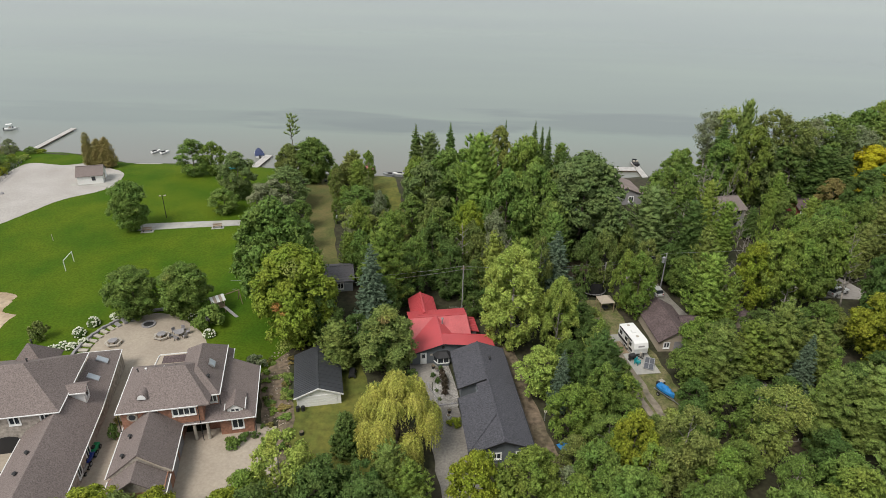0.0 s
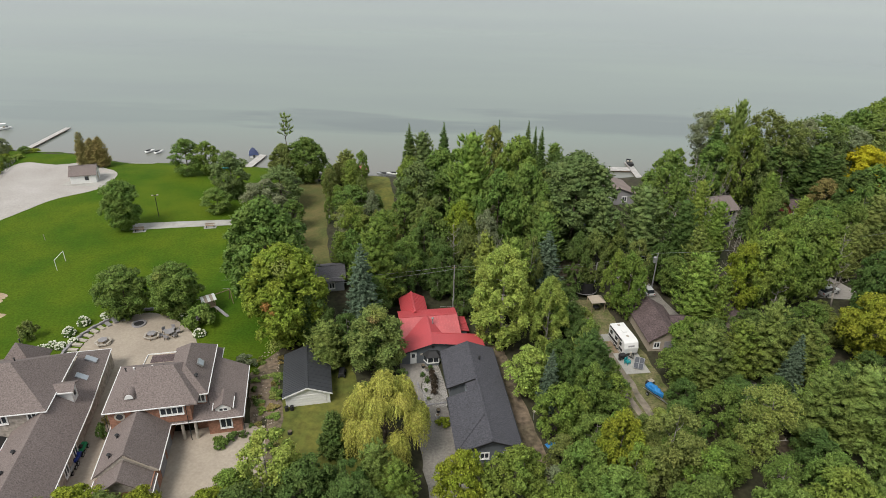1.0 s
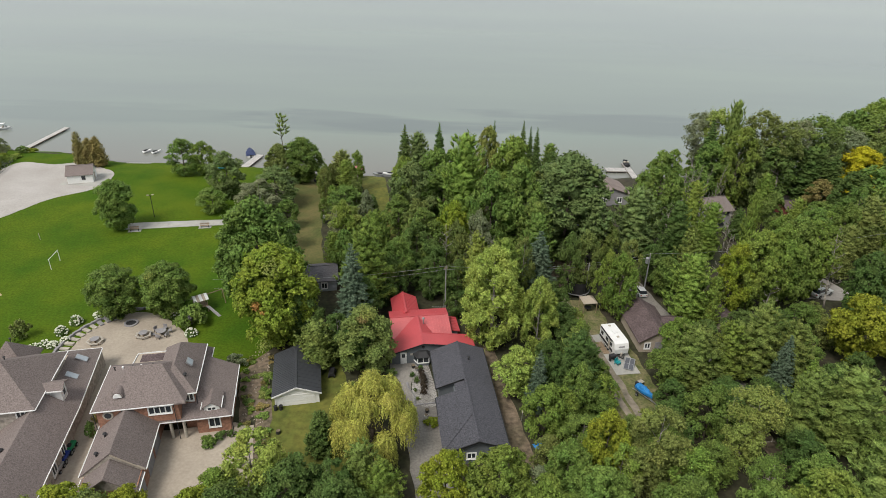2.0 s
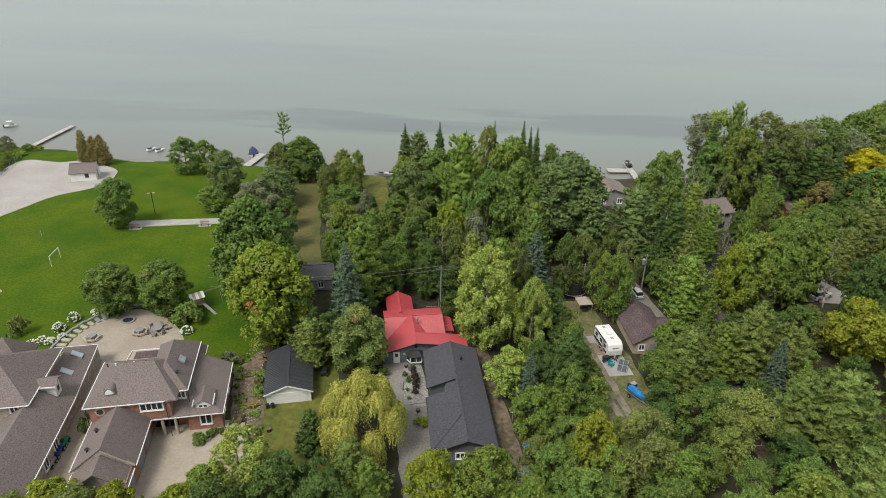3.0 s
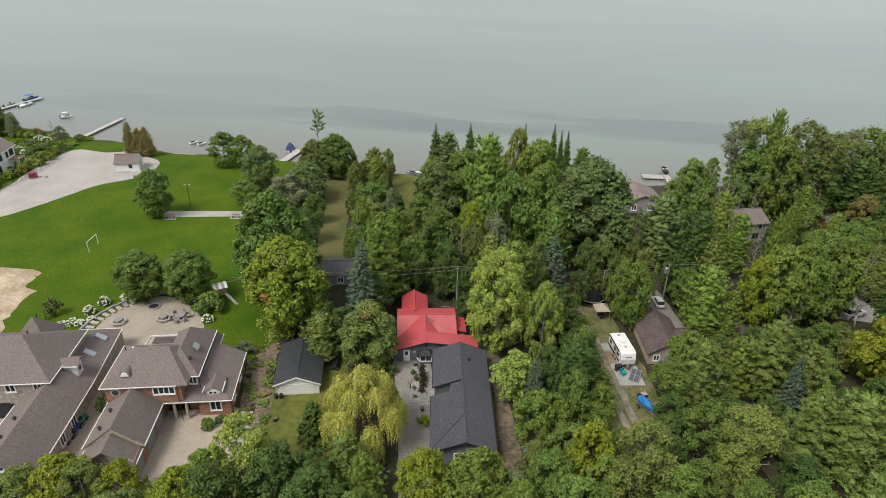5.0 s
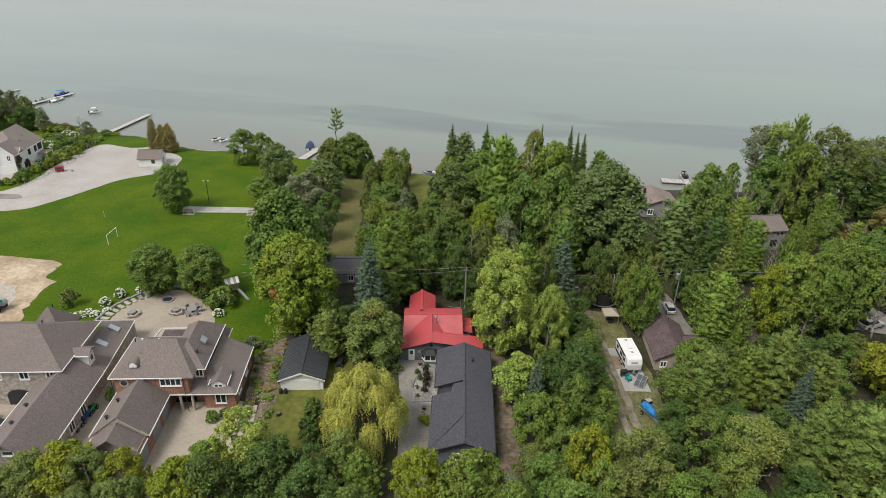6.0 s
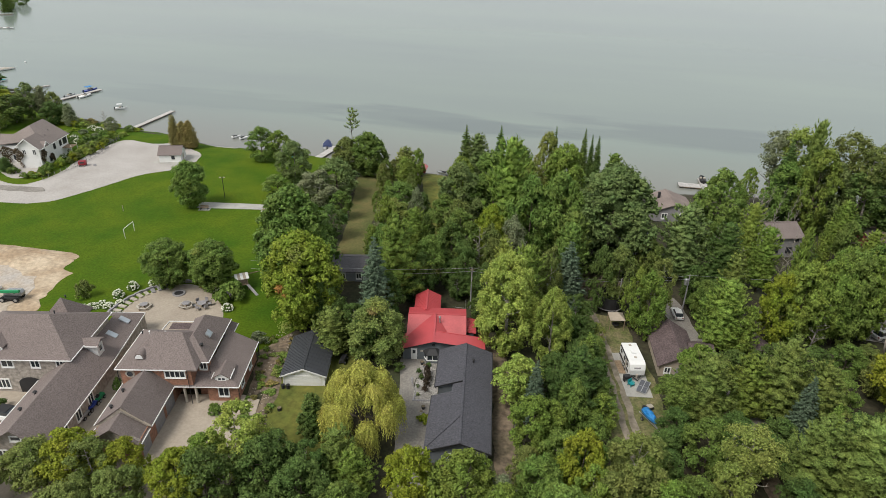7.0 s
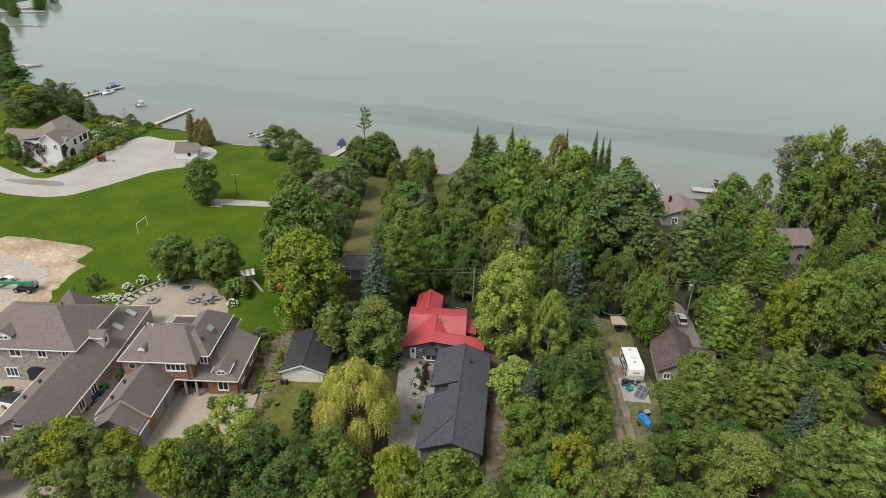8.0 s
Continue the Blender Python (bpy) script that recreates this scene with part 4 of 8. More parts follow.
def simple_house(name, x, y, turn, w, d, eave, ridge, wall, roof, label, category="house", ridge_along="y", over=0.4, windows=()):
    h = thing(name, x, y, GZ, turn, label, category)
    if ridge_along == "y":
        part("wall", gable_wall(bmesh.new(), -w / 2, w / 2, -d / 2, d / 2, 0, eave, 0, ridge - 0.1), wall, h)
        f = gable_faces(-w / 2 - over, w / 2 + over, -d / 2 - over, d / 2 + over, eave - 0.05, 0, ridge + 0.06)
    else:
        bm = gable_wall(bmesh.new(), -d / 2, d / 2, -w / 2, w / 2, 0, eave, 0, ridge - 0.1)
        bm.transform(Matrix.Rotation(radians(90), 4, "Z"))
        part("wall", bm, wall, h)
        f = [[(-y, x, z) for x, y, z in s] for s in gable_faces(-d / 2 - over, d / 2 + over, -w / 2 - over, w / 2 + over, eave - 0.05, 0, ridge + 0.06)]
    r = part("roof", plates(0.14, *f), roof, h)
    a, b = (((0, -d / 2 - over, ridge + 0.08), (0, d / 2 + over, ridge + 0.08)) if ridge_along == "y" else ((-w / 2 - over, 0, ridge + 0.08), (w / 2 + over, 0, ridge + 0.08)))
    part("ridge_cap", beams(0.28, 0.06, (a, b)), roof, r)
    for row in windows:
        window(h, *row)
    return h


brick_house()
stone_house()
white_garage()
charcoal_house()
red_house()

# ---------------------------------------------------------------- trees
rng = np.random.default_rng(11)


def unit(v):
    return v / np.maximum(np.linalg.norm(v, axis=-1, keepdims=True), 1e-6)


def blades(centre, normal, size, aspect=0.7, axis=None, curl=0.25):
    """Corners of leaf sprays: one small pointed blade at each centre, facing along normal, its tip along axis."""
    n = len(centre)
    normal = unit(normal)
    a = unit(np.cross(normal, rng.normal(size=(n, 3)))) if axis is None else unit(axis - (axis * normal).sum(-1, keepdims=True) * normal)
    b = np.cross(normal, a)
    s = np.asarray(size).reshape(-1, 1)
    skew = rng.uniform(-0.35, 0.35, (n, 1))
    return np.stack([centre + (a + b * skew) * s - normal * s * curl, centre - a * s * 0.7 + b * s * aspect, centre - a * s * 0.7 - b * s * aspect], 1)


_g = (1 + 5 ** 0.5) / 2
BALL = np.array([(-1, _g, 0), (1, _g, 0), (-1, -_g, 0), (1, -_g, 0), (0, -1, _g), (0, 1, _g), (0, -1, -_g), (0, 1, -_g), (_g, 0, -1), (_g, 0, 1), (-_g, 0, -1), (-_g, 0, 1)]) / math.hypot(1, _g)
BALL_FACES = np.array([(0, 11, 5), (0, 5, 1), (0, 1, 7), (0, 7, 10), (0, 10, 11), (1, 5, 9), (5, 11, 4), (11, 10, 2), (10, 7, 6), (7, 1, 8), (3, 9, 4), (3, 4, 2), (3, 2, 6), (3, 6, 8), (3, 8, 9), (4, 9, 5), (2, 4, 11), (6, 2, 10), (8, 6, 7), (9, 8, 1)])
SPINDLE = np.array([(1, 0, 0), (-1, 0, 0), (0, 1, 0), (0, -1, 0), (0, 0, 1), (0, 0, -1)], float)
SPINDLE_FACES = np.array([(0, 2, 4), (2, 1, 4), (1, 3, 4), (3, 0, 4), (2, 0, 5), (1, 2, 5), (3, 1, 5), (0, 3, 5)])


def foliage(name, leaves, masses=None, form="ball", along=None):
    """One mesh of loose leaf blades and of uneven leaf-coloured lumps, added inside to block see-through gaps."""
    co, faces = leaves.reshape(-1, 3), np.arange(3 * len(leaves), dtype=np.int32).reshape(-1, 3)
    if masses is not None and len(masses[0]):
        base, tri = (BALL, BALL_FACES) if form == "ball" else (SPINDLE, SPINDLE_FACES)
        c, r = np.asarray(masses[0]), np.asarray(masses[1])
        if along is None:
            turn = np.linalg.qr(rng.normal(size=(len(c), 3, 3)))[0]
            m = c[:, None, :] + (base[None] * rng.uniform(0.65, 1.25, (len(c), len(base), 1))) @ turn * r[:, None, :]
        else:
            a = unit(np.asarray(along))
            b = unit(np.cross((0, 0, 1.0), a))
            turn = np.stack([a, b, np.cross(a, b)], 1)
            m = c[:, None, :] + (base[None] * rng.uniform(0.65, 1.25, (len(c), len(base), 1)) * r[:, None, :]) @ turn
        f = tri[None] + (len(base) * np.arange(len(c)))[:, None, None] + len(co)
        co, faces = np.concatenate([co, m.reshape(-1, 3)]), np.concatenate([faces, f.reshape(-1, 3).astype(np.int32)])
    n = len(faces)
    me = bpy.data.meshes.new(name)
    me.vertices.add(len(co))
    me.vertices.foreach_set("co", co.astype(np.float32).ravel())
    me.loops.add(3 * n)
    me.loops.foreach_set("vertex_index", faces.ravel().astype(np.int32))
    me.polygons.add(n)
    me.polygons.foreach_set("loop_start", np.arange(0, 3 * n, 3, dtype=np.int32))
    me.update(calc_edges=True)
    me.validate()
    me.shade_smooth()
    return me


def cards(name, centre, normal, size, aspect=0.7, axis=None, curl=0.25):
    return foliage(name, blades(centre, normal, size, aspect, axis, curl))


def sphere_dirs(n):
    return unit(rng.normal(size=(n, 3)))


def scaling(p, height, radius):
    """What brings a crown to its height and radius."""
    s = radius / np.percentile(np.linalg.norm(p[:, :2], axis=1), 97)
    return np.array([s, s, height / np.percentile(p[:, 2], 99.7)])


def leafy_crown(name, height, radius, bare, boughs, lobes, leaves, widest=0.45, leaf=0.2, loose=0.0, spread=0.36, tall=0.85, body=0.8):
    """A broadleaf crown: boughs that carry rounded leafy lobes, with dark gaps between them."""
    cs, ns, ss, ax, mc, mr = [], [], [], [], [], []
    mean = max(12, leaves / (boughs * lobes) - 24)
    for i in range(boughs):
        t = (i + 0.2 + 0.6 * rng.random()) / boughs
        prof = math.sin(math.pi * min(1, max(0.03, t ** (math.log(0.5) / math.log(widest))))) ** 0.45
        ang = i * 2.399 + rng.normal() * 0.35
        each = mean * (0.6 if t < 0.3 else 1.17)
        br = spread * radius * (0.6 + 0.65 * rng.random())
        rad = max(0.0, radius * prof * (0.8 + 0.25 * rng.random()) - br * 0.8)
        c = np.array([rad * math.cos(ang), rad * math.sin(ang), bare + br * 0.5 + (height - bare - br * 1.3) * t])
        out = unit(np.array([math.cos(ang) * rad, math.sin(ang) * rad, 0.9 * radius * (t - 0.22)]))
        mc.append(c)
        mr.append(br * np.array([0.62, 0.62, 0.55 * tall]))
        for j in range(lobes):
            d = unit(rng.normal(size=3) * 0.75 + out * 0.7 + np.array([0, 0, 0.25]))
            lr = br * (0.3 + 0.34 * rng.random())
            p = c + d * br * np.array([1, 1, 0.85]) * (0.75 + 0.3 * rng.random())
            k = int(each * (0.5 + (lr / (0.45 * br)) ** 2 * 0.5))
            e = sphere_dirs(k)
            e[:, 2] = np.where(e[:, 2] < -0.25, -e[:, 2], e[:, 2])
            e = np.where(((e * d).sum(-1) < -0.5)[:, None], -e, e)
            shape = np.array([1, 1, tall])
            cs.append(p + e * lr * shape * (0.84 + 0.3 * rng.random((k, 1))) + rng.normal(size=(k, 3)) * (0.04 + loose))
            ns.append(e + 0.5 * rng.normal(size=(k, 3)) + (0, 0, 0.3))
            ax.append(e + 0.7 * rng.normal(size=(k, 3)) + (0, 0, -0.25))
            ss.append(leaf * (0.8 + 1.0 * rng.random(k)))
            q = unit(sphere_dirs(4) + d * 0.7)
            mc.extend(p + q * shape * lr * 0.5)
            mr.extend(lr * body * shape * rng.uniform(0.35, 0.7, (4, 3)))
    cs = np.concatenate(cs)
    f = scaling(cs, height, radius)
    return foliage(name, blades(cs * f, np.concatenate(ns), np.concatenate(ss), 0.62, np.concatenate(ax), 0.2), (np.array(mc) * f, np.array(mr) * f), "spindle")


def pine_crown(name, height, radius, bare, layers, arms, leaves, leaf=0.3, rise=0.15, ragged_by=0.3, power=0.8, tuft=0.5, slim=0.3, body=0.6, core=0.42, low=0.25):
    """A conifer crown: whorls of arms, each carrying tufts of needle sprays along its outer part."""
    cs, ns, ss, ax, mc, mr, al = [], [], [], [], [], [], []
    places = []
    for i in range(layers):
        t = i / (layers - 1)
        z = bare + (height - bare) * t
        r = radius * ((1 - t) ** power) * (0.55 + 0.45 * min(1, t * 5 + 0.3)) + 0.06
        kk = max(4, int(round(arms * (0.5 + 0.5 * (1 - t)))))
        gap = (height - bare) / layers
        for j in range(3):
            a = 2.1 * j + i * 0.8
            mc.append(np.array([0.3 * r * math.cos(a), 0.3 * r * math.sin(a), z + core * 0.25 * r + rise * 0.15 * r]))
            mr.append(np.array([core * r, core * r, min(gap * 1.1, 0.2 + core * r)]) * rng.uniform(0.8, 1.1, 3))
            al.append(np.array([math.cos(a), math.sin(a), 0.0]))
        for j in range(kk):
            ang = 2 * math.pi * (j + rng.random() * 0.8) / kk + i * 1.1
            rr = max(0.1, min(r * (1 + ragged_by * rng.normal()), radius * 1.12))
            out = np.array([math.cos(ang), math.sin(ang), 0.0])
            side = np.array([-math.sin(ang), math.cos(ang), 0.0])
            m = max(1, int(round(rr / (tuft * 1.1))))
            for q in range(m):
                s = 1 - 0.75 * q / max(1, m) - 0.1 * rng.random()
                w = rng.normal() * 0.2 * rr * s
                places.append((out * s * rr + side * w + np.array([0, 0, z + rise * rr * s * s + 0.1 * rng.normal()]), unit(out + side * 0.5 * rng.normal()), min(tuft, low + rr * 0.6) * (0.7 + 0.5 * rng.random())))
    each = max(0.0, leaves - 8 * len(places)) / sum(p[2] ** 1.5 for p in places)
    for c, out, size in places:
        k = max(6, int(each * size ** 1.5))
        d = unit(rng.normal(size=(k, 3)) * (0.6, 0.6, 0.5) + out * 0.8 + (0, 0, 0.3 + 1.6 * rise))
        cs.append(c + out * size * 0.2 + d * size * (0.25 + 0.85 * rng.random((k, 1))))
        ax.append(d)
        ns.append(0.5 * rng.normal(size=(k, 3)) + (0, 0, 0.9) + 0.4 * out)
        ss.append(leaf * (0.65 + 0.6 * rng.random(k)) * (0.55 + 0.45 * size / tuft))
        mc.append(c + out * size * 0.3)
        mr.append(size * body * np.array([1.2, 0.6, 0.45]) * rng.uniform(0.8, 1.15, 3))
        al.append(out + (0, 0, 0.3 + 1.8 * rise))
    cs = np.concatenate(cs)
    f = scaling(cs, height, radius)
    return foliage(name, blades(cs * f, np.concatenate(ns), np.concatenate(ss), slim, np.concatenate(ax), 0.15), (np.array(mc) * f, np.array(mr) * f), "spindle", al)


def willow_crown(name, height, radius, bare):
    """A weeping crown: rounded boughs from which strands of narrow leaves hang."""
    cs, ns, ss, ax = [], [], [], []
    boughs = [(0.0, 0.0, 1.0, 0.29)] + [(0.45 * math.cos(a), 0.45 * math.sin(a), 0.85, 0.25) for a in (0.3, 1.6, 2.8, 4.1, 5.2)]
    boughs += [(0.74 * math.cos(a), 0.74 * math.sin(a), 0.6 + 0.1 * math.sin(5 * a), 0.22) for a in (0.0, 0.8, 1.5, 2.3, 3.0, 3.7, 4.4, 5.1, 5.7)]
    for bx, by, top, br in boughs:
        for i in range(160):
            d = unit(rng.normal(size=3) + (0.4 * bx, 0.4 * by, 0.6))
            d[2] = abs(d[2])
            start = np.array([bx * radius, by * radius, height * top - br * radius]) + d * br * radius * (0.8 + 0.25 * rng.random())
            length = (0.7 + 1.9 * rng.random()) * (1.0 + 1.1 * (math.hypot(bx, by) > 0.6) * rng.random())
            m = int(4 + length * 4.2)
            s = np.linspace(0, 1, m)[:, None]
            p = start + d * (1, 1, 0.3) * 0.5 * np.sin(s * 1.5) + s ** 1.25 * np.array([0, 0, -length]) + rng.normal(size=(m, 3)) * 0.09
            p[:, 2] = np.maximum(p[:, 2], 0.5)
            cs.append(p)
            ns.append(d * (1, 1, 0.6) + rng.normal(size=(m, 3)) * 0.45 + np.array([0, 0, 0.8]) * (1 - s))
            ax.append(np.array([0, 0, -1.0]) * (0.3 + s) + d * (1, 1, 0.2) * (1 - s) + rng.normal(size=(m, 3)) * 0.25)
            ss.append(0.16 + 0.12 * rng.random(m))
    cs = np.concatenate(cs)
    f = scaling(cs, height, radius)
    mc = np.array([(bx * radius, by * radius, height * top - br * radius * 1.15) for bx, by, top, br in boughs])
    mr = np.array([(br * radius * 0.8, br * radius * 0.8, br * radius * 0.9) for bx, by, top, br in boughs])
    return foliage(name, blades(cs * f, np.concatenate(ns), np.concatenate(ss), 0.3, np.concatenate(ax), 0.1), (mc * f, mr * f))


def trunk_mesh(name, height, r, crown_from, spread, limbs, mat, lean=0.25, twigs=0):
    """A tapered trunk with limbs."""
    bm = bmesh.new()
    pts = [Vector((lean * math.sin(2.2 * k / 5) * k / 5, lean * 0.6 * math.cos(3 * k / 5) * k / 5, height * 0.93 * k / 5)) for k in range(6)]
    for k in range(5):
        rod(bm, pts[k], pts[k + 1], r * (1 - 0.17 * k), r * (1 - 0.17 * (k + 1)), 8)
    for i in range(limbs):
        z = crown_from + (height * 0.85 - crown_from) * (i + 0.5) / limbs
        k = min(4, int(z / (height * 0.93) * 5))
        a = pts[k].lerp(pts[k + 1], z / (height * 0.93) * 5 - k)
        ang, f = i * 2.4 + rng.random(), 1 - 0.6 * i / limbs
        mid = a + Vector((math.cos(ang) * spread * 0.45 * f, math.sin(ang) * spread * 0.45 * f, 0.25 * spread * f))
        end = a + Vector((math.cos(ang + 0.2) * spread * 0.9 * f, math.sin(ang + 0.2) * spread * 0.9 * f, 0.55 * spread * f))
        rod(bm, a, mid, r * 0.38 * f + 0.02, r * 0.22 * f + 0.015, 6)
        rod(bm, mid, end, r * 0.22 * f + 0.015, 0.012, 6)
        for j in range(twigs):
            p = a.lerp(mid, 0.5) if j % 2 else mid.lerp(end, (j + 1) / (twigs + 1))
            q = p + Vector((rng.normal() * 0.35, rng.normal() * 0.35, 0.25 + 0.4 * rng.random())) * spread * 0.45 * f
            rod(bm, p, q, 0.03 * f + 0.012, 0.008, 4)
    me = bpy.data.meshes.new(name)
    bm.to_mesh(me)
    bm.free()
    me.materials.append(mat)
    me.shade_smooth()
    return me


SPECIES = {}


def species(kind, variant, far=False, big=False, dense=False):
    """The shared meshes of a kind of tree: its crown, trunk, height and radius."""
    key = (kind, variant, far, big, dense)
    if key in SPECIES:
        return SPECIES[key]
    bark = BARK
    k, g = (1.6, 0.88) if dense else (1.5, 0.74) if big else (0.7, 1.12) if far else (1.0, 0.94)
    if kind == "maple_tree":
        h, r = 14.0, 5.0
        crown = leafy_crown("crown", h, r, 0.3 if dense else 1.3, (26, 30, 23)[variant] + 8 * big + 12 * dense, 11, 12600 * k, (0.5, 0.44, 0.56)[variant], 0.17 * g, 0, (0.36, 0.33, 0.4)[variant])
        trunk = trunk_mesh("trunk", h * 0.9, 0.28, 3.0, 3.4, 7, bark)
    elif kind == "broadleaf_tree":
        h, r = 14.0, 4.2
        crown = leafy_crown("crown", h, r, 0.2 if dense else 1.0, (25, 29, 22)[variant] + 8 * dense, 10, 10400 * k, (0.5, 0.42, 0.58)[variant], 0.16 * g, 0.07, (0.33, 0.3, 0.36)[variant], 1.05, 0.68)
        trunk = trunk_mesh("trunk", h, 0.2, 3.0, 2.8, 9, PALE_BARK if variant == 2 else bark, 0.25, 2)
    elif kind == "poplar_tree":
        h, r = 17.0, 4.6
        crown = leafy_crown("crown", h, r, 0.6, (78, 70, 74)[variant], 8, 32000, (0.44, 0.48, 0.42)[variant], 0.13, 0.1, 0.2, 1.7, 0.75)
        trunk = trunk_mesh("trunk", h, 0.3, 3.0, 3.0, 10, PALE_BARK, 0.3, 2)
    elif kind == "thin_tree":
        h, r = 16.0, 3.4
        crown = leafy_crown("crown", h, r, 8.0, 18, 10, 8200 * k, 0.6, 0.12 * g, 0.16, 0.4, 1.0, 0.5)
        trunk = trunk_mesh("trunk", h, 0.24, 6.0, 2.8, 14, PALE_BARK, 1.1, 3)
    elif kind == "pine_tree":
        h, r = 16.0, 4.6
        crown = pine_crown("crown", h, r, 1.6, (18, 16)[variant % 2], (10, 8)[variant % 2], 16500 * k, 0.23 * g, 0.36, 0.2, (0.4, 0.66)[variant % 2], 0.66, 0.24, 0.85, (0.58, 0.45)[variant % 2])
        trunk = trunk_mesh("trunk", h, 0.26, 2.5, 3.2, 14, bark, 0.15)
    elif kind == "tufted_pine":
        h, r = 17.0, 2.4
        crown = pine_crown("crown", h, r, 11.6, 6, 5, 2600, 0.17, 0.3, 0.35, 0.35, 0.6, 0.24, 0.75, 0.16)
        trunk = trunk_mesh("trunk", h, 0.2, 10.0, 2.0, 10, bark, 0.5)
    elif kind == "spruce_tree":
        h, r = 15.0, 2.3
        crown = pine_crown("crown", h, r, 0.6, (34, 30)[variant % 2], 11, 13500 * max(k, 0.9), 0.2, -0.15, 0.12, 0.98, 0.4, 0.34, 1.0, 0.6, 0.1)
        trunk = trunk_mesh("trunk", h, 0.2, 1.0, 1.6, 10, bark, 0.05)
    elif kind == "cedar_tree":
        h, r = 9.0, 2.3
        crown = pine_crown("crown", h, r, 0.2, 26, 10, 9000 * max(k, 0.8), 0.19, 0.35, 0.14, 0.6, 0.5, 0.36, 0.9)
        trunk = trunk_mesh("trunk", h, 0.16, 1.0, 1.2, 6, bark, 0.05)
    elif kind == "willow_tree":
        h, r = 11.0, 6.0
        crown = willow_crown("crown", h, r, 3.0)
        trunk = trunk_mesh("trunk", h * 0.8, 0.45, 2.5, 4.0, 8, bark)
    elif kind == "bare_tree":
        h, r = 13.0, 3.0
        crown = None
        trunk = trunk_mesh("trunk", h, 0.18, 2.5, 3.0, 16, PALE_BARK, 0.5, 6)
    else:
        h, r = 2.4, 1.6
        crown = leafy_crown("crown", h, r, 0.15, 8, 5, 620 if variant == 0 else 1500, 0.42, 0.24 if variant == 0 else 0.16, 0.02, 0.42)
        trunk = trunk_mesh("trunk", h * 0.7, 0.06, 0.3, 0.8, 6, bark)
    if crown:
        crown.materials.append(NEEDLE if kind in ("pine_tree", "tufted_pine", "spruce_tree", "cedar_tree") else LEAF)
    SPECIES[key] = crown, trunk, h, r
    return SPECIES[key]


TINT = {"lime": (0.212, 0.272, 0.036), "plum": (0.082, 0.065, 0.046), "dark": (0.098, 0.155, 0.040), "green": (0.150, 0.225, 0.050), "fresh": (0.183, 0.262, 0.050), "light": (0.286, 0.365, 0.078), "yellow": (0.245, 0.292, 0.033),
        "gold": (0.526, 0.453, 0.024), "olive": (0.181, 0.222, 0.061), "blue": (0.122, 0.169, 0.107), "grey": (0.219, 0.251, 0.136), "brown": (0.256, 0.218, 0.078), "willow": (0.376, 0.398, 0.087), "pine": (0.180, 0.240, 0.059),
        "silver": (0.161, 0.218, 0.072), "amber": (0.242, 0.286, 0.070), "rust": (0.371, 0.207, 0.060)}
WORDS = {"lime": "yellowish green", "plum": "purple-brown", "dark": "deep green", "green": "mid-green", "fresh": "fresh green", "light": "pale yellow-green", "yellow": "yellow-green", "gold": "golden yellow", "olive": "olive green", "blue": "blue-green",
         "grey": "dull grey-green", "brown": "browning", "willow": "pale yellow-green", "pine": "soft green", "silver": "silvery green", "amber": "yellowing", "rust": "orange-brown"}
FORMS = {"maple_tree": "broad dense rounded maple tree", "broadleaf_tree": "loose-leaved broadleaf tree", "thin_tree": "slender pale-trunked tree", "poplar_tree": "tall soft-leaved upright poplar tree", "pine_tree": "white pine with layered feathery boughs",
         "tufted_pine": "bare-stemmed pine with tufted top", "spruce_tree": "narrow pointed spruce tree", "cedar_tree": "dense conical cedar tree", "willow_tree": "weeping willow with hanging strands", "bare_tree": "leafless grey tree with bare branches", "shrub": "rounded leafy shrub"}
PLACED = []


def tree(kind, x, y, height, radius, tint="green", variant=None, where="among other trees", z=None, tilt=0, dense=False):
    variant = int(rng.integers(3)) if variant is None else variant
    if kind in ("pine_tree", "spruce_tree"):
        variant %= 2
    elif kind in ("thin_tree", "tufted_pine", "cedar_tree", "willow_tree", "bare_tree"):
        variant = 0
    crown, trunk, h, r = species(kind, variant, y > 128 and kind != "willow_tree", kind == "maple_tree" and radius > 5.9, dense)
    if z is None:
        z = float(ground_height(shore_distance(np.array([float(x)]), np.array([float(y)])))[0])
    t = new(kind)
    t.empty_display_size = 0.5
    t.matrix_basis = pose(x, y, z - 0.03, 0, tilt, 0 if tilt else float(rng.random() * 360)) @ Matrix.Diagonal((radius / r, radius / r, height / h, 1))
    label = f"{FORMS[kind]} {where}" if kind == "bare_tree" else f"{WORDS[tint]} {FORMS[kind]} {where}"
    tagged(t, label, "shrub" if kind == "shrub" else "tree", "shrubs" if kind == "shrub" else "trees")
    tr = new("trunk", trunk)
    tr.parent = t
    if crown:
        cr = new("crown", crown)
        cr.parent = t
        v = 0.88 + 0.24 * rng.random()
        c = TINT[tint]
        cr.color = (c[0] * v * (0.93 + 0.14 * rng.random()), c[1] * v, c[2] * v, 1)
    PLACED.append((x, y, radius))
    return t


def up(kind, x, y, top, radius, *rest, **more):
    """A tree whose tip stands top metres over the lake."""
    return tree(kind, x, y, top - GZ, radius, *rest, **more)


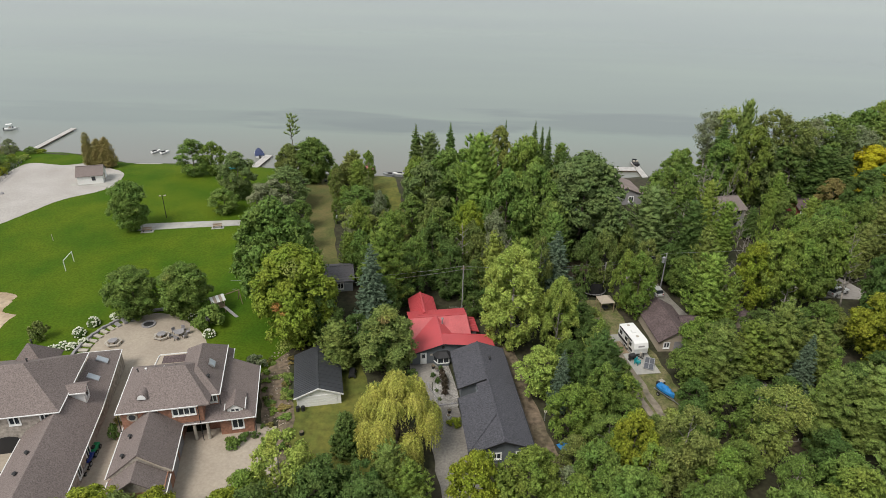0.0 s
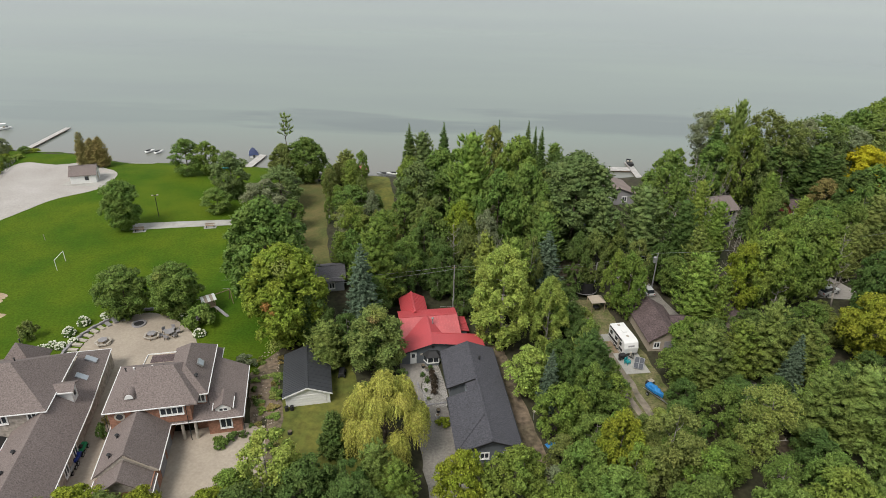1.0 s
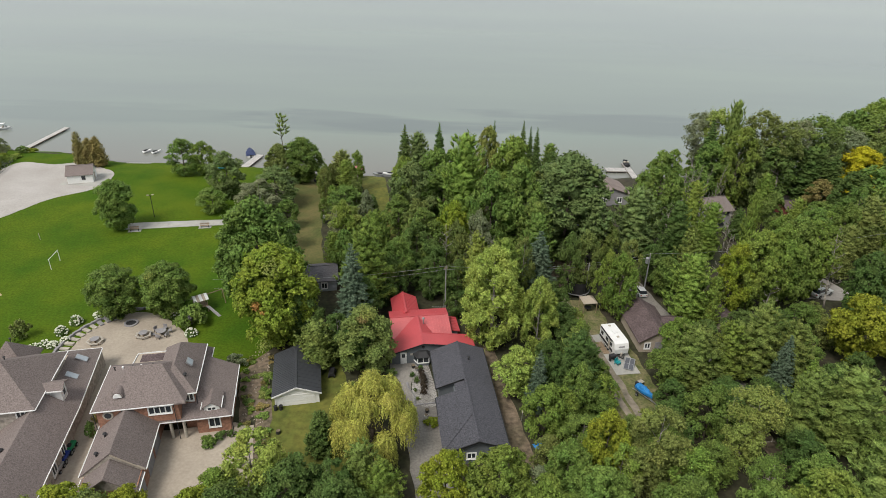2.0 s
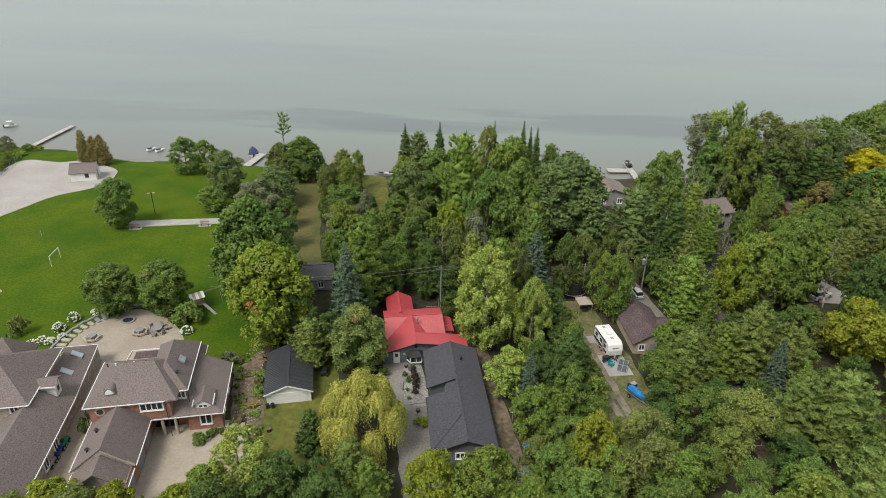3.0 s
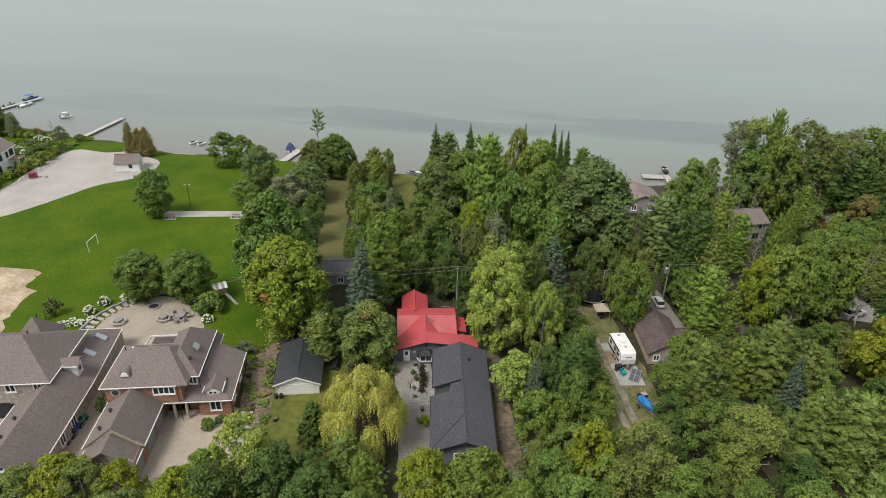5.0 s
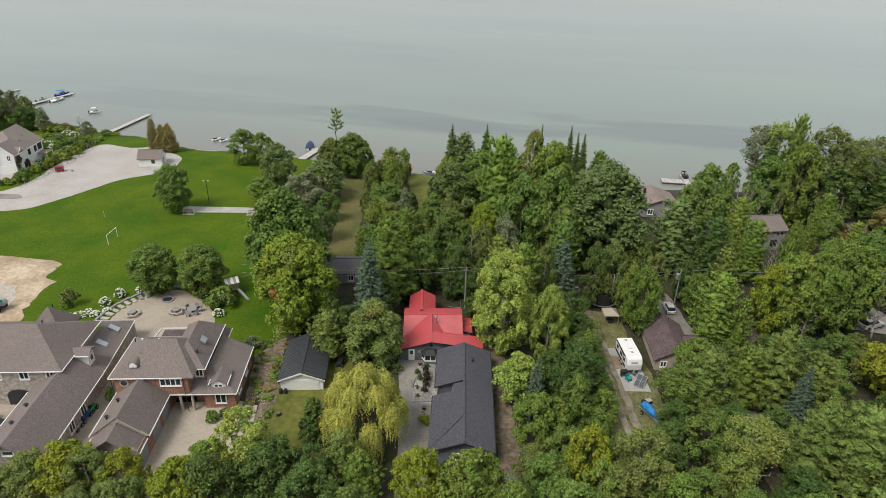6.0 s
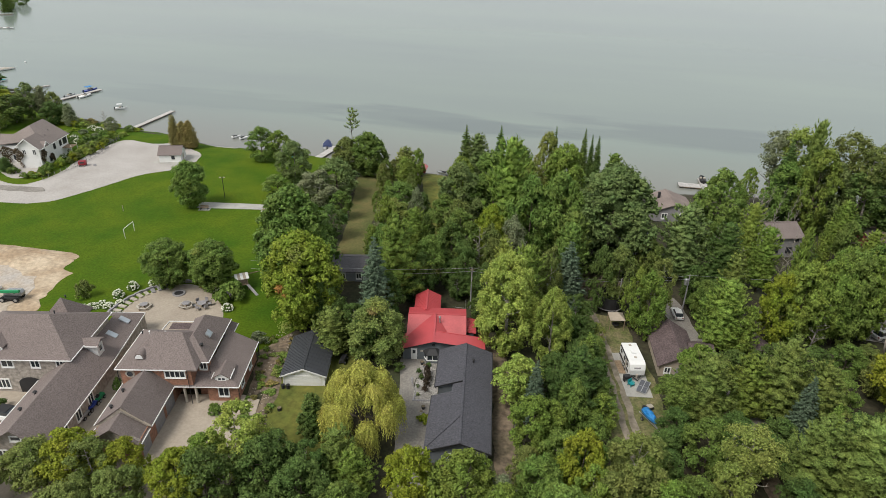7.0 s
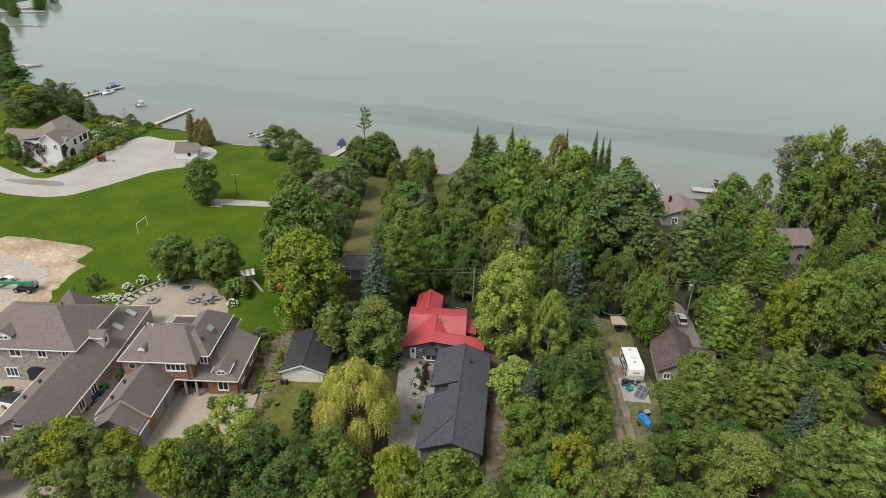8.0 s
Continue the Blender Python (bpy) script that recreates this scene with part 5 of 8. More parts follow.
# by the lawn and the shore
tree("maple_tree", -70.9, 117.2, 11.4, 4.0, "green", variant=2, dense=True, where="standing alone on the lawn")
up("maple_tree", -53.2, 84.6, 11.3, 4.2, "green", dense=True, where="at the patio's edge")
patio_maple = up("maple_tree", -45.2, 86.2, 11.5, 4.2, "green", dense=True, where="at the patio's edge")
tree("cedar_tree", -102.0, 155.2, 9.6, 1.8, "brown", where="at the lake shore")
tree("cedar_tree", -99.4, 155.4, 8.0, 2.2, "brown", where="at the lake shore")
tree("cedar_tree", -97.4, 155.8, 8.4, 2.3, "brown", where="at the lake shore")
tree("broadleaf_tree", -72.0, 152.0, 9.5, 4.2, "green", dense=True, where="standing on the lawn")
tree("broadleaf_tree", -66.8, 152.4, 9.0, 3.2, "fresh", dense=True, where="standing on the lawn")
tree("broadleaf_tree", -54.6, 137.4, 11.5, 4.6, "silver", dense=True, where="standing on the lawn")
tree("broadleaf_tree", -54.9, 128.3, 6.0, 3.5, "green", dense=True, where="standing on the lawn")
tree("tufted_pine", -45.8, 154.7, 17.0, 2.3, "pine", where="at the lake shore")
up("maple_tree", -39.6, 150.0, 13.6, 4.8, "green", dense=True, where="at the lake shore")
up("maple_tree", -45.2, 148.6, 12.0, 3.8, "olive", dense=True, where="at the lake shore")
tree("broadleaf_tree", -41.5, 133.0, 9.8, 5.4, "silver", where="beside the grass lane")
tree("broadleaf_tree", -43.1, 126.4, 9.2, 4.9, "grey", where="beside the grass lane")
tree("broadleaf_tree", -35.5, 121.4, 7.0, 2.6, "green", where="beside the grass lane")
tree("broadleaf_tree", -33.6, 111.1, 8.0, 3.6, "dark", where="beside the grass lane")
tree("broadleaf_tree", -30.6, 100.4, 8.0, 3.3, "dark", where="beside the grass lane")
tree("cedar_tree", -29.6, 150.4, 9.0, 3.6, "olive", where="at the lake shore")
tree("broadleaf_tree", -24.3, 129.0, 7.5, 4.4, "green", where="beside the grass lane")
tree("broadleaf_tree", -22.5, 120.3, 7.0, 4.2, "amber", where="beside the grass lane")
tree("cedar_tree", -18.4, 128.6, 6.0, 1.8, "dark", where="beside the grass lane")
tree("cedar_tree", -14.2, 116.8, 6.0, 1.7, "dark", where="beside the grass lane")
# between the houses
up("maple_tree", -30.2, 88.8, 22.6, 7.2, "green", dense=True)
yellow_maple = up("maple_tree", -25.0, 80.6, 18.6, 6.4, "lime", dense=True, where="beside the patio lawn")
olive_tree = up("broadleaf_tree", -10.0, 74.4, 12.6, 4.6, "olive", variant=1, dense=True, where="behind the white garage")
tree("broadleaf_tree", -20.4, 80.3, 10.0, 3.0, "dark", where="behind the white garage")
tree("broadleaf_tree", -14.6, 77.1, 8.0, 2.4, "dark", where="behind the white garage")
up("pine_tree", -12.6, 92.0, 18.4, 5.0, "fresh")
up("spruce_tree", -13.4, 83.6, 17.8, 3.1, "blue")
tree("pine_tree", -17.1, 74.2, 8.0, 3.3, "pine")
tree("broadleaf_tree", -23.8, 82.0, 9.0, 2.8, "dark")
tree("broadleaf_tree", -10.7, 75.5, 9.0, 3.4, "dark")
tree("broadleaf_tree", -12.1, 86.1, 9.0, 2.8, "dark")
up("willow_tree", -6.1, 58.6, 13.3, 5.5, "willow", where="beside the gravel driveway")
tree("cedar_tree", -12.3, 57.0, 7.0, 2.0, "dark", where="before the white garage")
up("maple_tree", 3.6, 47.8, 12.8, 3.0, "yellow", where="beside the gravel driveway")
up("maple_tree", 9.5, 47.9, 13.0, 4.0, "fresh")
up("maple_tree", 14.5, 45.5, 12.0, 3.5, "fresh")
up("spruce_tree", 14.8, 67.8, 11.6, 1.7, "blue")
up("maple_tree", 12.2, 70.4, 10.0, 3.5, "light")
up("pine_tree", 20.0, 69.8, 13.4, 4.5, "dark", 1)
up("maple_tree", 17.5, 63.0, 9.5, 2.6, "fresh")
up("broadleaf_tree", 15.5, 56.0, 8.0, 2.3, "olive")
up("broadleaf_tree", 19.5, 58.5, 9.0, 3.0, "green")
up("poplar_tree", 8.5, 82.0, 19.2, 4.9, "light", 0, where="behind the red-roofed house")
up("poplar_tree", 15.4, 80.6, 15.4, 3.0, "light", 1, where="beside the red-roofed house")
up("pine_tree", 10.2, 90.0, 17.0, 3.7, "fresh", where="behind the red-roofed house")
# the wood towards the lake
up("broadleaf_tree", -4.5, 104.5, 15.2, 4.3, "green")
up("maple_tree", 0.9, 107.2, 15.8, 3.3, "yellow", variant=0)
tree("broadleaf_tree", -5.5, 102.5, 12.0, 3.3, "dark")
tree("broadleaf_tree", -7.9, 97.7, 11.0, 3.0, "green")
tree("broadleaf_tree", -1.9, 99.1, 10.0, 3.0, "dark")
tree("broadleaf_tree", -8.5, 94.2, 9.0, 2.5, "dark")
tree("broadleaf_tree", 2.9, 102.4, 10.5, 2.4, "olive")
tree("broadleaf_tree", -6.0, 110.1, 13.0, 3.2, "olive")
tree("bare_tree", 5.6, 99.9, 12.5, 2.0, "grey", tilt=14)
up("maple_tree", 7.8, 110.6, 21.0, 4.9, "green", 1)
up("maple_tree", 22.6, 114.2, 23.4, 8.7, "silver", 0, dense=True)
up("maple_tree", 13.0, 112.0, 21.5, 5.2, "green")
up("spruce_tree", -13.4, 149.2, 17.9, 2.5, "dark", where="at the lake shore")
tree("spruce_tree", -5.0, 150.6, 16.5, 2.4, "dark", where="at the lake shore")
up("spruce_tree", 8.4, 149.2, 19.6, 1.4, "dark", where="at the lake shore")
up("spruce_tree", 15.3, 147.0, 20.3, 1.7, "dark", where="at the lake shore")
up("spruce_tree", 18.5, 145.5, 19.2, 1.8, "dark", where="at the lake shore")
up("spruce_tree", 17.0, 146.5, 19.1, 1.4, "dark", where="at the lake shore")
up("broadleaf_tree", 7.0, 147.0, 19.0, 3.2, "amber", where="at the lake shore")
up("pine_tree", -10.0, 147.3, 16.8, 3.8, "silver", 0)
up("maple_tree", -8.8, 124.0, 17.2, 5.3, "silver", 1)
up("pine_tree", 2.6, 118.8, 25.2, 5.0, "fresh", 0)
tree("maple_tree", -4.5, 138.8, 14.0, 4.4, "green")
tree("maple_tree", -2.2, 127.1, 14.0, 5.5, "green")
up("maple_tree", 12.6, 131.0, 21.4, 5.0, "fresh")
tree("maple_tree", -11.0, 119.1, 10.0, 3.8, "green")
up("pine_tree", 16.3, 105.5, 17.0, 4.0, "green")
up("spruce_tree", 16.4, 97.3, 15.0, 3.4, "blue")
tree("broadleaf_tree", 5.9, 103.7, 14.0, 3.0, "grey")
tree("pine_tree", 5.6, 95.1, 14.0, 3.0, "light")
tree("bare_tree", 0.3, 101.4, 13.0, 2.4, "grey")
tree("broadleaf_tree", 2.0, 103.1, 12.0, 2.7, "olive")
tree("pine_tree", 16.0, 101.3, 15.0, 3.3, "green")
tree("broadleaf_tree", 13.6, 95.6, 13.0, 2.3, "olive")
tree("broadleaf_tree", 22.1, 98.6, 13.0, 2.5, "dark")
tree("broadleaf_tree", 24.8, 99.6, 13.0, 2.5, "olive")
up("broadleaf_tree", 29.6, 91.8, 14.5, 2.8, "fresh")
up("broadleaf_tree", 31.4, 96.0, 15.0, 2.5, "olive")
tree("broadleaf_tree", 27.8, 94.4, 12.0, 2.3, "fresh")
up("pine_tree", 36.4, 114.5, 17.2, 5.0, "silver", 0)
up("maple_tree", 43.2, 126.0, 20.6, 5.4, "green")
up("pine_tree", 48.2, 119.4, 17.2, 3.1, "fresh")
up("pine_tree", 50.5, 114.0, 15.0, 2.8, "fresh")
up("thin_tree", 62.4, 152.7, 23.7, 4.2, "light", where="at the lake shore")
up("thin_tree", 58.3, 153.4, 22.6, 4.2, "grey", where="at the lake shore")
up("pine_tree", 64.5, 149.6, 26.4, 3.0, "pine", where="at the lake shore")
tree("thin_tree", 72.3, 152.6, 22.0, 4.6, "olive", where="at the lake shore")
tree("broadleaf_tree", 65.3, 144.4, 20.0, 4.3, "fresh")
tree("spruce_tree", 69.4, 148.9, 11.5, 3.9, "dark")
tree("spruce_tree", 59.3, 148.2, 20.0, 3.5, "dark")
tree("thin_tree", 76.4, 146.7, 21.0, 4.5, "olive", where="at the lake shore")
tree("thin_tree", 85.8, 153.4, 21.0, 6.0, "green", where="at the lake shore")
tree("thin_tree", 82.2, 152.6, 20.0, 4.0, "grey", where="at the lake shore")
tree("maple_tree", 101.0, 166.4, 20.0, 5.6, "green", where="at the lake shore")
tree("maple_tree", 108.4, 170.4, 22.5, 6.4, "fresh", where="at the lake shore")
tree("maple_tree", 94.4, 146.9, 15.5, 6.3, "gold")
tree("thin_tree", 91.7, 151.8, 19.0, 4.8, "grey", where="at the lake shore")
tree("broadleaf_tree", 74.7, 146.5, 15.0, 5.1, "dark")
tree("pine_tree", 83.4, 147.7, 15.0, 5.2, "dark")
tree("spruce_tree", 86.2, 142.8, 15.0, 3.9, "dark")
tree("broadleaf_tree", 82.6, 138.6, 10.0, 3.4, "brown")
tree("maple_tree", 79.4, 130.5, 8.0, 3.6, "green")
tree("maple_tree", 86.2, 133.5, 14.0, 4.6, "dark")
tree("broadleaf_tree", 82.8, 124.6, 13.5, 4.0, "green")
tree("pine_tree", 64.4, 128.4, 11.0, 2.0, "fresh")
tree("bare_tree", 54.5, 139.5, 14, 1.0, "grey", tilt=5, where="behind the grey board house")
tree("bare_tree", 57, 141, 13, 0.9, "grey", tilt=7, where="behind the grey board house")
tree("bare_tree", 59.5, 140.5, 14, 1.0, "grey", tilt=8, where="behind the grey board house")
tree("bare_tree", 61.5, 142, 12, 0.9, "grey", tilt=6, where="behind the grey board house")
tree("bare_tree", 48.5, 130.3, 11.0, 2.8, "grey")
tree("bare_tree", 55.1, 130.1, 10.0, 1.8, "grey")
tree("bare_tree", 52.8, 125.9, 10.0, 1.7, "grey")
tree("bare_tree", 46.0, 121.2, 11.0, 2.4, "grey")
tree("bare_tree", 53.3, 109.2, 10.0, 1.5, "grey")
tree("bare_tree", 56.6, 120.7, 11.0, 2.2, "grey")
tree("maple_tree", 63.6, 112.6, 12.0, 3.8, "fresh")
tree("maple_tree", 69.6, 114.2, 13.0, 4.0, "green")
tree("broadleaf_tree", 88.4, 126.3, 13.0, 4.2, "green")
tree("broadleaf_tree", 77.0, 122.0, 9.0, 3.4, "fresh")
tree("broadleaf_tree", 90.3, 134.0, 15.0, 5.8, "green")
tree("thin_tree", 106.2, 163.4, 20.0, 6.3, "green", where="at the lake shore")
tree("broadleaf_tree", 105.2, 155.3, 18.0, 6.7, "olive")
tree("bare_tree", 54.6, 140.4, 13.0, 2.7, "grey")
tree("bare_tree", 52.5, 138.9, 12.0, 2.7, "grey")
tree("bare_tree", 45.5, 118.4, 11.0, 3.0, "grey")
tree("bare_tree", 50.7, 104.4, 12.0, 2.1, "grey")
tree("bare_tree", 49.4, 122.4, 11.0, 2.1, "grey")
tree("bare_tree", 58.8, 101.4, 10.0, 2.3, "grey")
up("pine_tree", 52.8, 103.0, 21.0, 1.9, "fresh", 1)
up("pine_tree", 41.0, 91.6, 14.8, 3.9, "fresh")
up("pine_tree", 44.4, 90.4, 12.2, 1.9, "fresh", 1)
up("maple_tree", 52.6, 96.6, 17.6, 4.2, "fresh")
up("maple_tree", 59.4, 99.4, 19.0, 4.7, "green")
up("maple_tree", 56.6, 97.4, 18.2, 4.3, "fresh")
up("broadleaf_tree", 64.6, 102.0, 17.0, 4.0, "fresh")
up("maple_tree", 62.6, 101.0, 17.6, 4.4, "fresh")
up("maple_tree", 49.0, 95.4, 15.6, 3.4, "yellow")
up("bare_tree", 55.0, 94.6, 13.5, 2.4, "grey")
up("bare_tree", 67.4, 99.2, 17.5, 3.0, "grey", tilt=-9)
up("maple_tree", 36.4, 79.8, 10.2, 2.9, "fresh", where="beside the brown cottage")
up("pine_tree", 46.6, 77.2, 15.6, 4.3, "pine", 1)
up("pine_tree", 42.2, 76.2, 12.6, 3.6, "fresh", 1)
up("maple_tree", 34.0, 73.5, 9.5, 3.4, "green")
up("pine_tree", 36.8, 73.4, 12.8, 4.0, "pine", 0)
up("thin_tree", 39.4, 59.4, 14.2, 3.3, "amber")
up("broadleaf_tree", 38.6, 58.8, 11.6, 2.7, "amber", 2)
up("pine_tree", 47.6, 63.6, 14.0, 4.2, "pine", 1)
up("pine_tree", 52.4, 63.4, 14.6, 4.6, "pine", 0)
up("maple_tree", 21.6, 55.0, 12.9, 3.0, "yellow")
up("broadleaf_tree", 25.0, 52.0, 10.5, 3.1, "olive")
up("maple_tree", 36.4, 64.2, 10.4, 3.3, "green")
up("bare_tree", 38.2, 63.0, 11.0, 1.8, "grey")
up("spruce_tree", 48.6, 73.0, 12.6, 2.0, "blue")
up("spruce_tree", 51.2, 70.6, 11.0, 1.8, "fresh")
up("maple_tree", 43.0, 66.0, 8.4, 2.8, "dark")
# low fill trees, mostly tinted dark so the gaps between crowns look shaded
for _x, _y, _top, _r, _c in ((40.4, 69.6, 7.6, 2.6, "dark"), (45.4, 70.4, 7.4, 2.4, "dark"), (41.6, 84.2, 7.4, 2.5, "dark"), (47.4, 85.8, 8.6, 2.9, "dark"), (53.2, 86.6, 8.4, 2.9, "dark"), (58.2, 89.2, 8.4, 2.8, "green"), (39.4, 84.4, 6.2, 1.8, "green"),
                             (61.6, 77.0, 7.6, 2.7, "dark"), (55.6, 72.2, 8.6, 2.9, "dark"), (57.2, 66.2, 9.4, 3.0, "green"), (45.0, 57.4, 9.6, 3.0, "dark"), (34.4, 56.0, 8.6, 2.8, "green"), (55.2, 80.8, 8.6, 2.8, "green"), (48.6, 81.6, 7.4, 2.3, "dark"),
                             (33.0, 68.6, 7.4, 2.4, "dark"), (31.4, 64.6, 7.0, 2.3, "dark"), (61.8, 86.4, 8.0, 2.6, "olive"), (54.4, 58.0, 10.0, 3.0, "green"), (31.0, 60.4, 8.0, 2.4, "dark"), (61.0, 63.0, 9.6, 3.0, "fresh"), (44.6, 52.6, 10.6, 3.0, "green"), (62.6, 92.6, 6.0, 2.0, "olive")):
    up("broadleaf_tree", _x, _y, _top, _r, _c, 0)
for _x, _y, _top, _r, _c in ((23.4, 72.0, 7.6, 2.2, "green"), (23.6, 68.2, 7.8, 2.3, "fresh"), (22.6, 75.6, 8.2, 2.0, "dark"), (23.0, 64.6, 7.6, 2.1, "green"), (27.2, 60.4, 9.2, 2.2, "amber"), (25.4, 60.0, 8.4, 1.9, "olive"), (29.6, 60.0, 9.6, 2.3, "olive")):
    up("broadleaf_tree", _x, _y, _top, _r, _c, 1, where="beside the trailer track")
up("spruce_tree", 21.0, 77.0, 11.2, 1.8, "fresh", where="beside the trailer track")
up("pine_tree", 60.4, 125.6, 9.6, 2.2, "dark", 1)
up("broadleaf_tree", 2.6, 94.6, 10.4, 2.6, "dark", 1)
up("broadleaf_tree", 6.2, 92.4, 9.4, 2.2, "dark", 1)
for _x, _y, _top, _r in ((-1.0, 97.4, 7.6, 1.9), (2.4, 89.8, 6.0, 1.7), (0.8, 95.4, 6.4, 2.1), (-2.4, 95.2, 6.6, 2.0), (2.4, 97.6, 7.4, 2.2), (-9.2, 79.6, 6.4, 2.0), (-9.6, 66.4, 5.4, 2.0), (4.6, 90.4, 7.2, 1.9), (-4.4, 98.4, 7.6, 2.2), (-9.6, 92.4, 7.4, 2.1), (5.2, 87.4, 5.6, 1.5), (64.6, 90.4, 4.6, 1.8), (66.2, 88.0, 4.6, 1.7), (64.0, 96.6, 4.4, 1.5)):
    up("broadleaf_tree", _x, _y, _top, _r, "dark" if _x < 50 else "olive", 2)
up("broadleaf_tree", 31.0, 52.5, 11.0, 2.8, "fresh")
up("maple_tree", 28.5, 46.5, 12.0, 3.5, "green")
up("maple_tree", 20.0, 48.0, 11.0, 3.7, "green")
up("broadleaf_tree", 24.5, 43.0, 11.0, 3.5, "grey")
up("maple_tree", 36.0, 45.0, 13.0, 3.9, "green")
up("maple_tree", 43.0, 48.0, 13.0, 4.1, "fresh")
up("pine_tree", 50.0, 50.0, 14.0, 4.6, "pine")
up("pine_tree", 58.0, 56.0, 14.0, 4.6, "pine")
up("pine_tree", 51.0, 76.4, 13.2, 3.7, "pine", 1)
up("maple_tree", 66.0, 70.0, 14.0, 4.1, "yellow")
up("maple_tree", 63.4, 82.0, 14.2, 4.6, "yellow")
up("maple_tree", 68.4, 76.0, 12.6, 3.7, "gold")
up("broadleaf_tree", 27.2, 54.4, 14.2, 3.5, "olive")
tree("broadleaf_tree", 28.5, 55.6, 9.0, 2.6, "green")
tree("broadleaf_tree", 23.0, 52.4, 9.0, 2.3, "fresh")
up("pine_tree", 20.6, 76.0, 10.4, 2.3, "pine", 1)
tree("maple_tree", 15.3, 61.5, 9.5, 3.1, "fresh")
tree("broadleaf_tree", 22.2, 57.2, 9.0, 2.4, "fresh")
tree("broadleaf_tree", 13.3, 49.4, 8.0, 2.4, "grey")
tree("maple_tree", 17.0, 52.3, 9.0, 2.6, "green")
tree("maple_tree", 16.8, 74.6, 7.0, 2.5, "dark")
tree("broadleaf_tree", 19.7, 65.5, 10.0, 2.4, "green")
tree("maple_tree", 39.4, 100.6, 8.0, 2.7, "green", 2, dense=True, where="beside the gravel driveway")
tree("maple_tree", 38.0, 104.6, 8.5, 2.6, "dark", where="beside the gravel driveway")
tree("maple_tree", 19.6, 86.5, 6.0, 2.7, "dark", where="beside the trailer track")
tree("maple_tree", 21.6, 82.6, 5.4, 2.2, "green", where="beside the trailer track")
tree("broadleaf_tree", 18.6, 91.0, 7.0, 2.7, "dark", where="beside the trailer track")
tree("maple_tree", 20.4, 79.6, 7.0, 2.4, "dark", where="beside the trailer track")
tree("pine_tree", 22.4, 80.6, 6.6, 1.9, "pine", 1, where="beside the trailer track")
tree("broadleaf_tree", 22.0, 88.0, 4.4, 1.8, "amber", where="beside the trailer track")
tree("maple_tree", 16.6, 86.0, 7.5, 2.8, "green", where="beside the trailer track")
# the row along the street
up("maple_tree", -36.0, 42.2, 9.6, 3.6, "yellow", where="before the brick house")
up("broadleaf_tree", -32.6, 41.8, 9.4, 2.8, "olive", where="before the brick house")
up("maple_tree", -29.4, 43.4, 9.0, 2.8, "yellow", where="before the brick house")
up("maple_tree", -40.0, 40.5, 8.4, 3.3, "olive", where="before the stone house")
up("maple_tree", -21.6, 42.6, 10.2, 3.2, "yellow")
up("broadleaf_tree", -17.6, 48.4, 12.8, 3.5, "light", 2)
up("broadleaf_tree", -20.6, 46.4, 9.6, 2.9, "fresh", 1)
tree("broadleaf_tree", -12.7, 48.6, 8.0, 2.8, "dark")
tree("pine_tree", -6.1, 50.5, 8.5, 2.5, "pine")
tree("broadleaf_tree", -8.8, 48.2, 8.0, 2.3, "dark")
up("maple_tree", -13.5, 46.5, 10.5, 3.7, "dark")
up("pine_tree", -3.5, 49.0, 9.5, 2.8, "fresh")
up("maple_tree", -7.5, 44.0, 11.0, 3.7, "dark")
up("maple_tree", -27.4, 39.6, 9.0, 3.0, "olive", where="before the brick house")
up("broadleaf_tree", -18.6, 43.0, 11.2, 3.4, "dark")
up("broadleaf_tree", -2.0, 42.5, 11.0, 3.1, "green")
up("maple_tree", -9.0, 37.0, 12.0, 3.7, "dark")
up("maple_tree", -31.0, 36.0, 9.0, 3.3, "olive")
up("maple_tree", 9.0, 40.0, 12.0, 3.8, "green")
up("broadleaf_tree", 16.0, 38.0, 12.0, 3.5, "green")
up("maple_tree", -44.0, 36.0, 8.0, 3.3, "olive")
for _x, _y, _top, _r, _c in ((60, 147, 17.5, 4.6, "green"), (68.5, 146, 18.5, 4.6, "silver"), (77, 150, 18.0, 5.0, "green"), (88, 151, 19.0, 5.0, "silver"), (95.5, 153, 18.0, 5.0, "olive"), (101, 149, 17.0, 4.6, "green")):
    up("broadleaf_tree", _x, _y, _top, _r, _c, 1)
# round the white house and the bay
tree("broadleaf_tree", -162.6, 164.8, 12.2, 3.6, "silver")
tree("pine_tree", -158.6, 166.4, 11.2, 2.8, "grey")
tree("broadleaf_tree", -154.6, 166.6, 9.6, 2.9, "olive")
tree("broadleaf_tree", -151.0, 161.6, 7.6, 3.4, "dark")
tree("broadleaf_tree", -164.3, 160.2, 9.0, 5.8, "dark")
tree("broadleaf_tree", -162.9, 152.6, 9.0, 5.7, "green")
tree("maple_tree", -148.9, 136.4, 7.5, 3.6, "fresh", where="before the white house")
tree("cedar_tree", -145.4, 162.6, 7.6, 2.2, "grey")
tree("broadleaf_tree", -139.4, 127.0, 6.8, 2.8, "fresh", dense=True)
tree("cedar_tree", -132.9, 123.5, 4.0, 1.6, "dark")
tree("cedar_tree", -129.7, 123.2, 4.0, 1.6, "dark")
tree("broadleaf_tree", -187.5, 173.5, 8.0, 5.9, "green")
tree("broadleaf_tree", -180.8, 171.6, 7.0, 4.8, "yellow")
tree("broadleaf_tree", -150.0, 164.6, 6.4, 3.0, "dark")
tree("bare_tree", -132.0, 162.0, 7.6, 2.2, "grey", where="in the lakeside garden")
tree("broadleaf_tree", -127.4, 159.6, 5.6, 1.9, "grey", where="in the lakeside garden")
tree("shrub", -141.8, 167.1, 2.0, 2.4, "brown", where="at the lake shore")
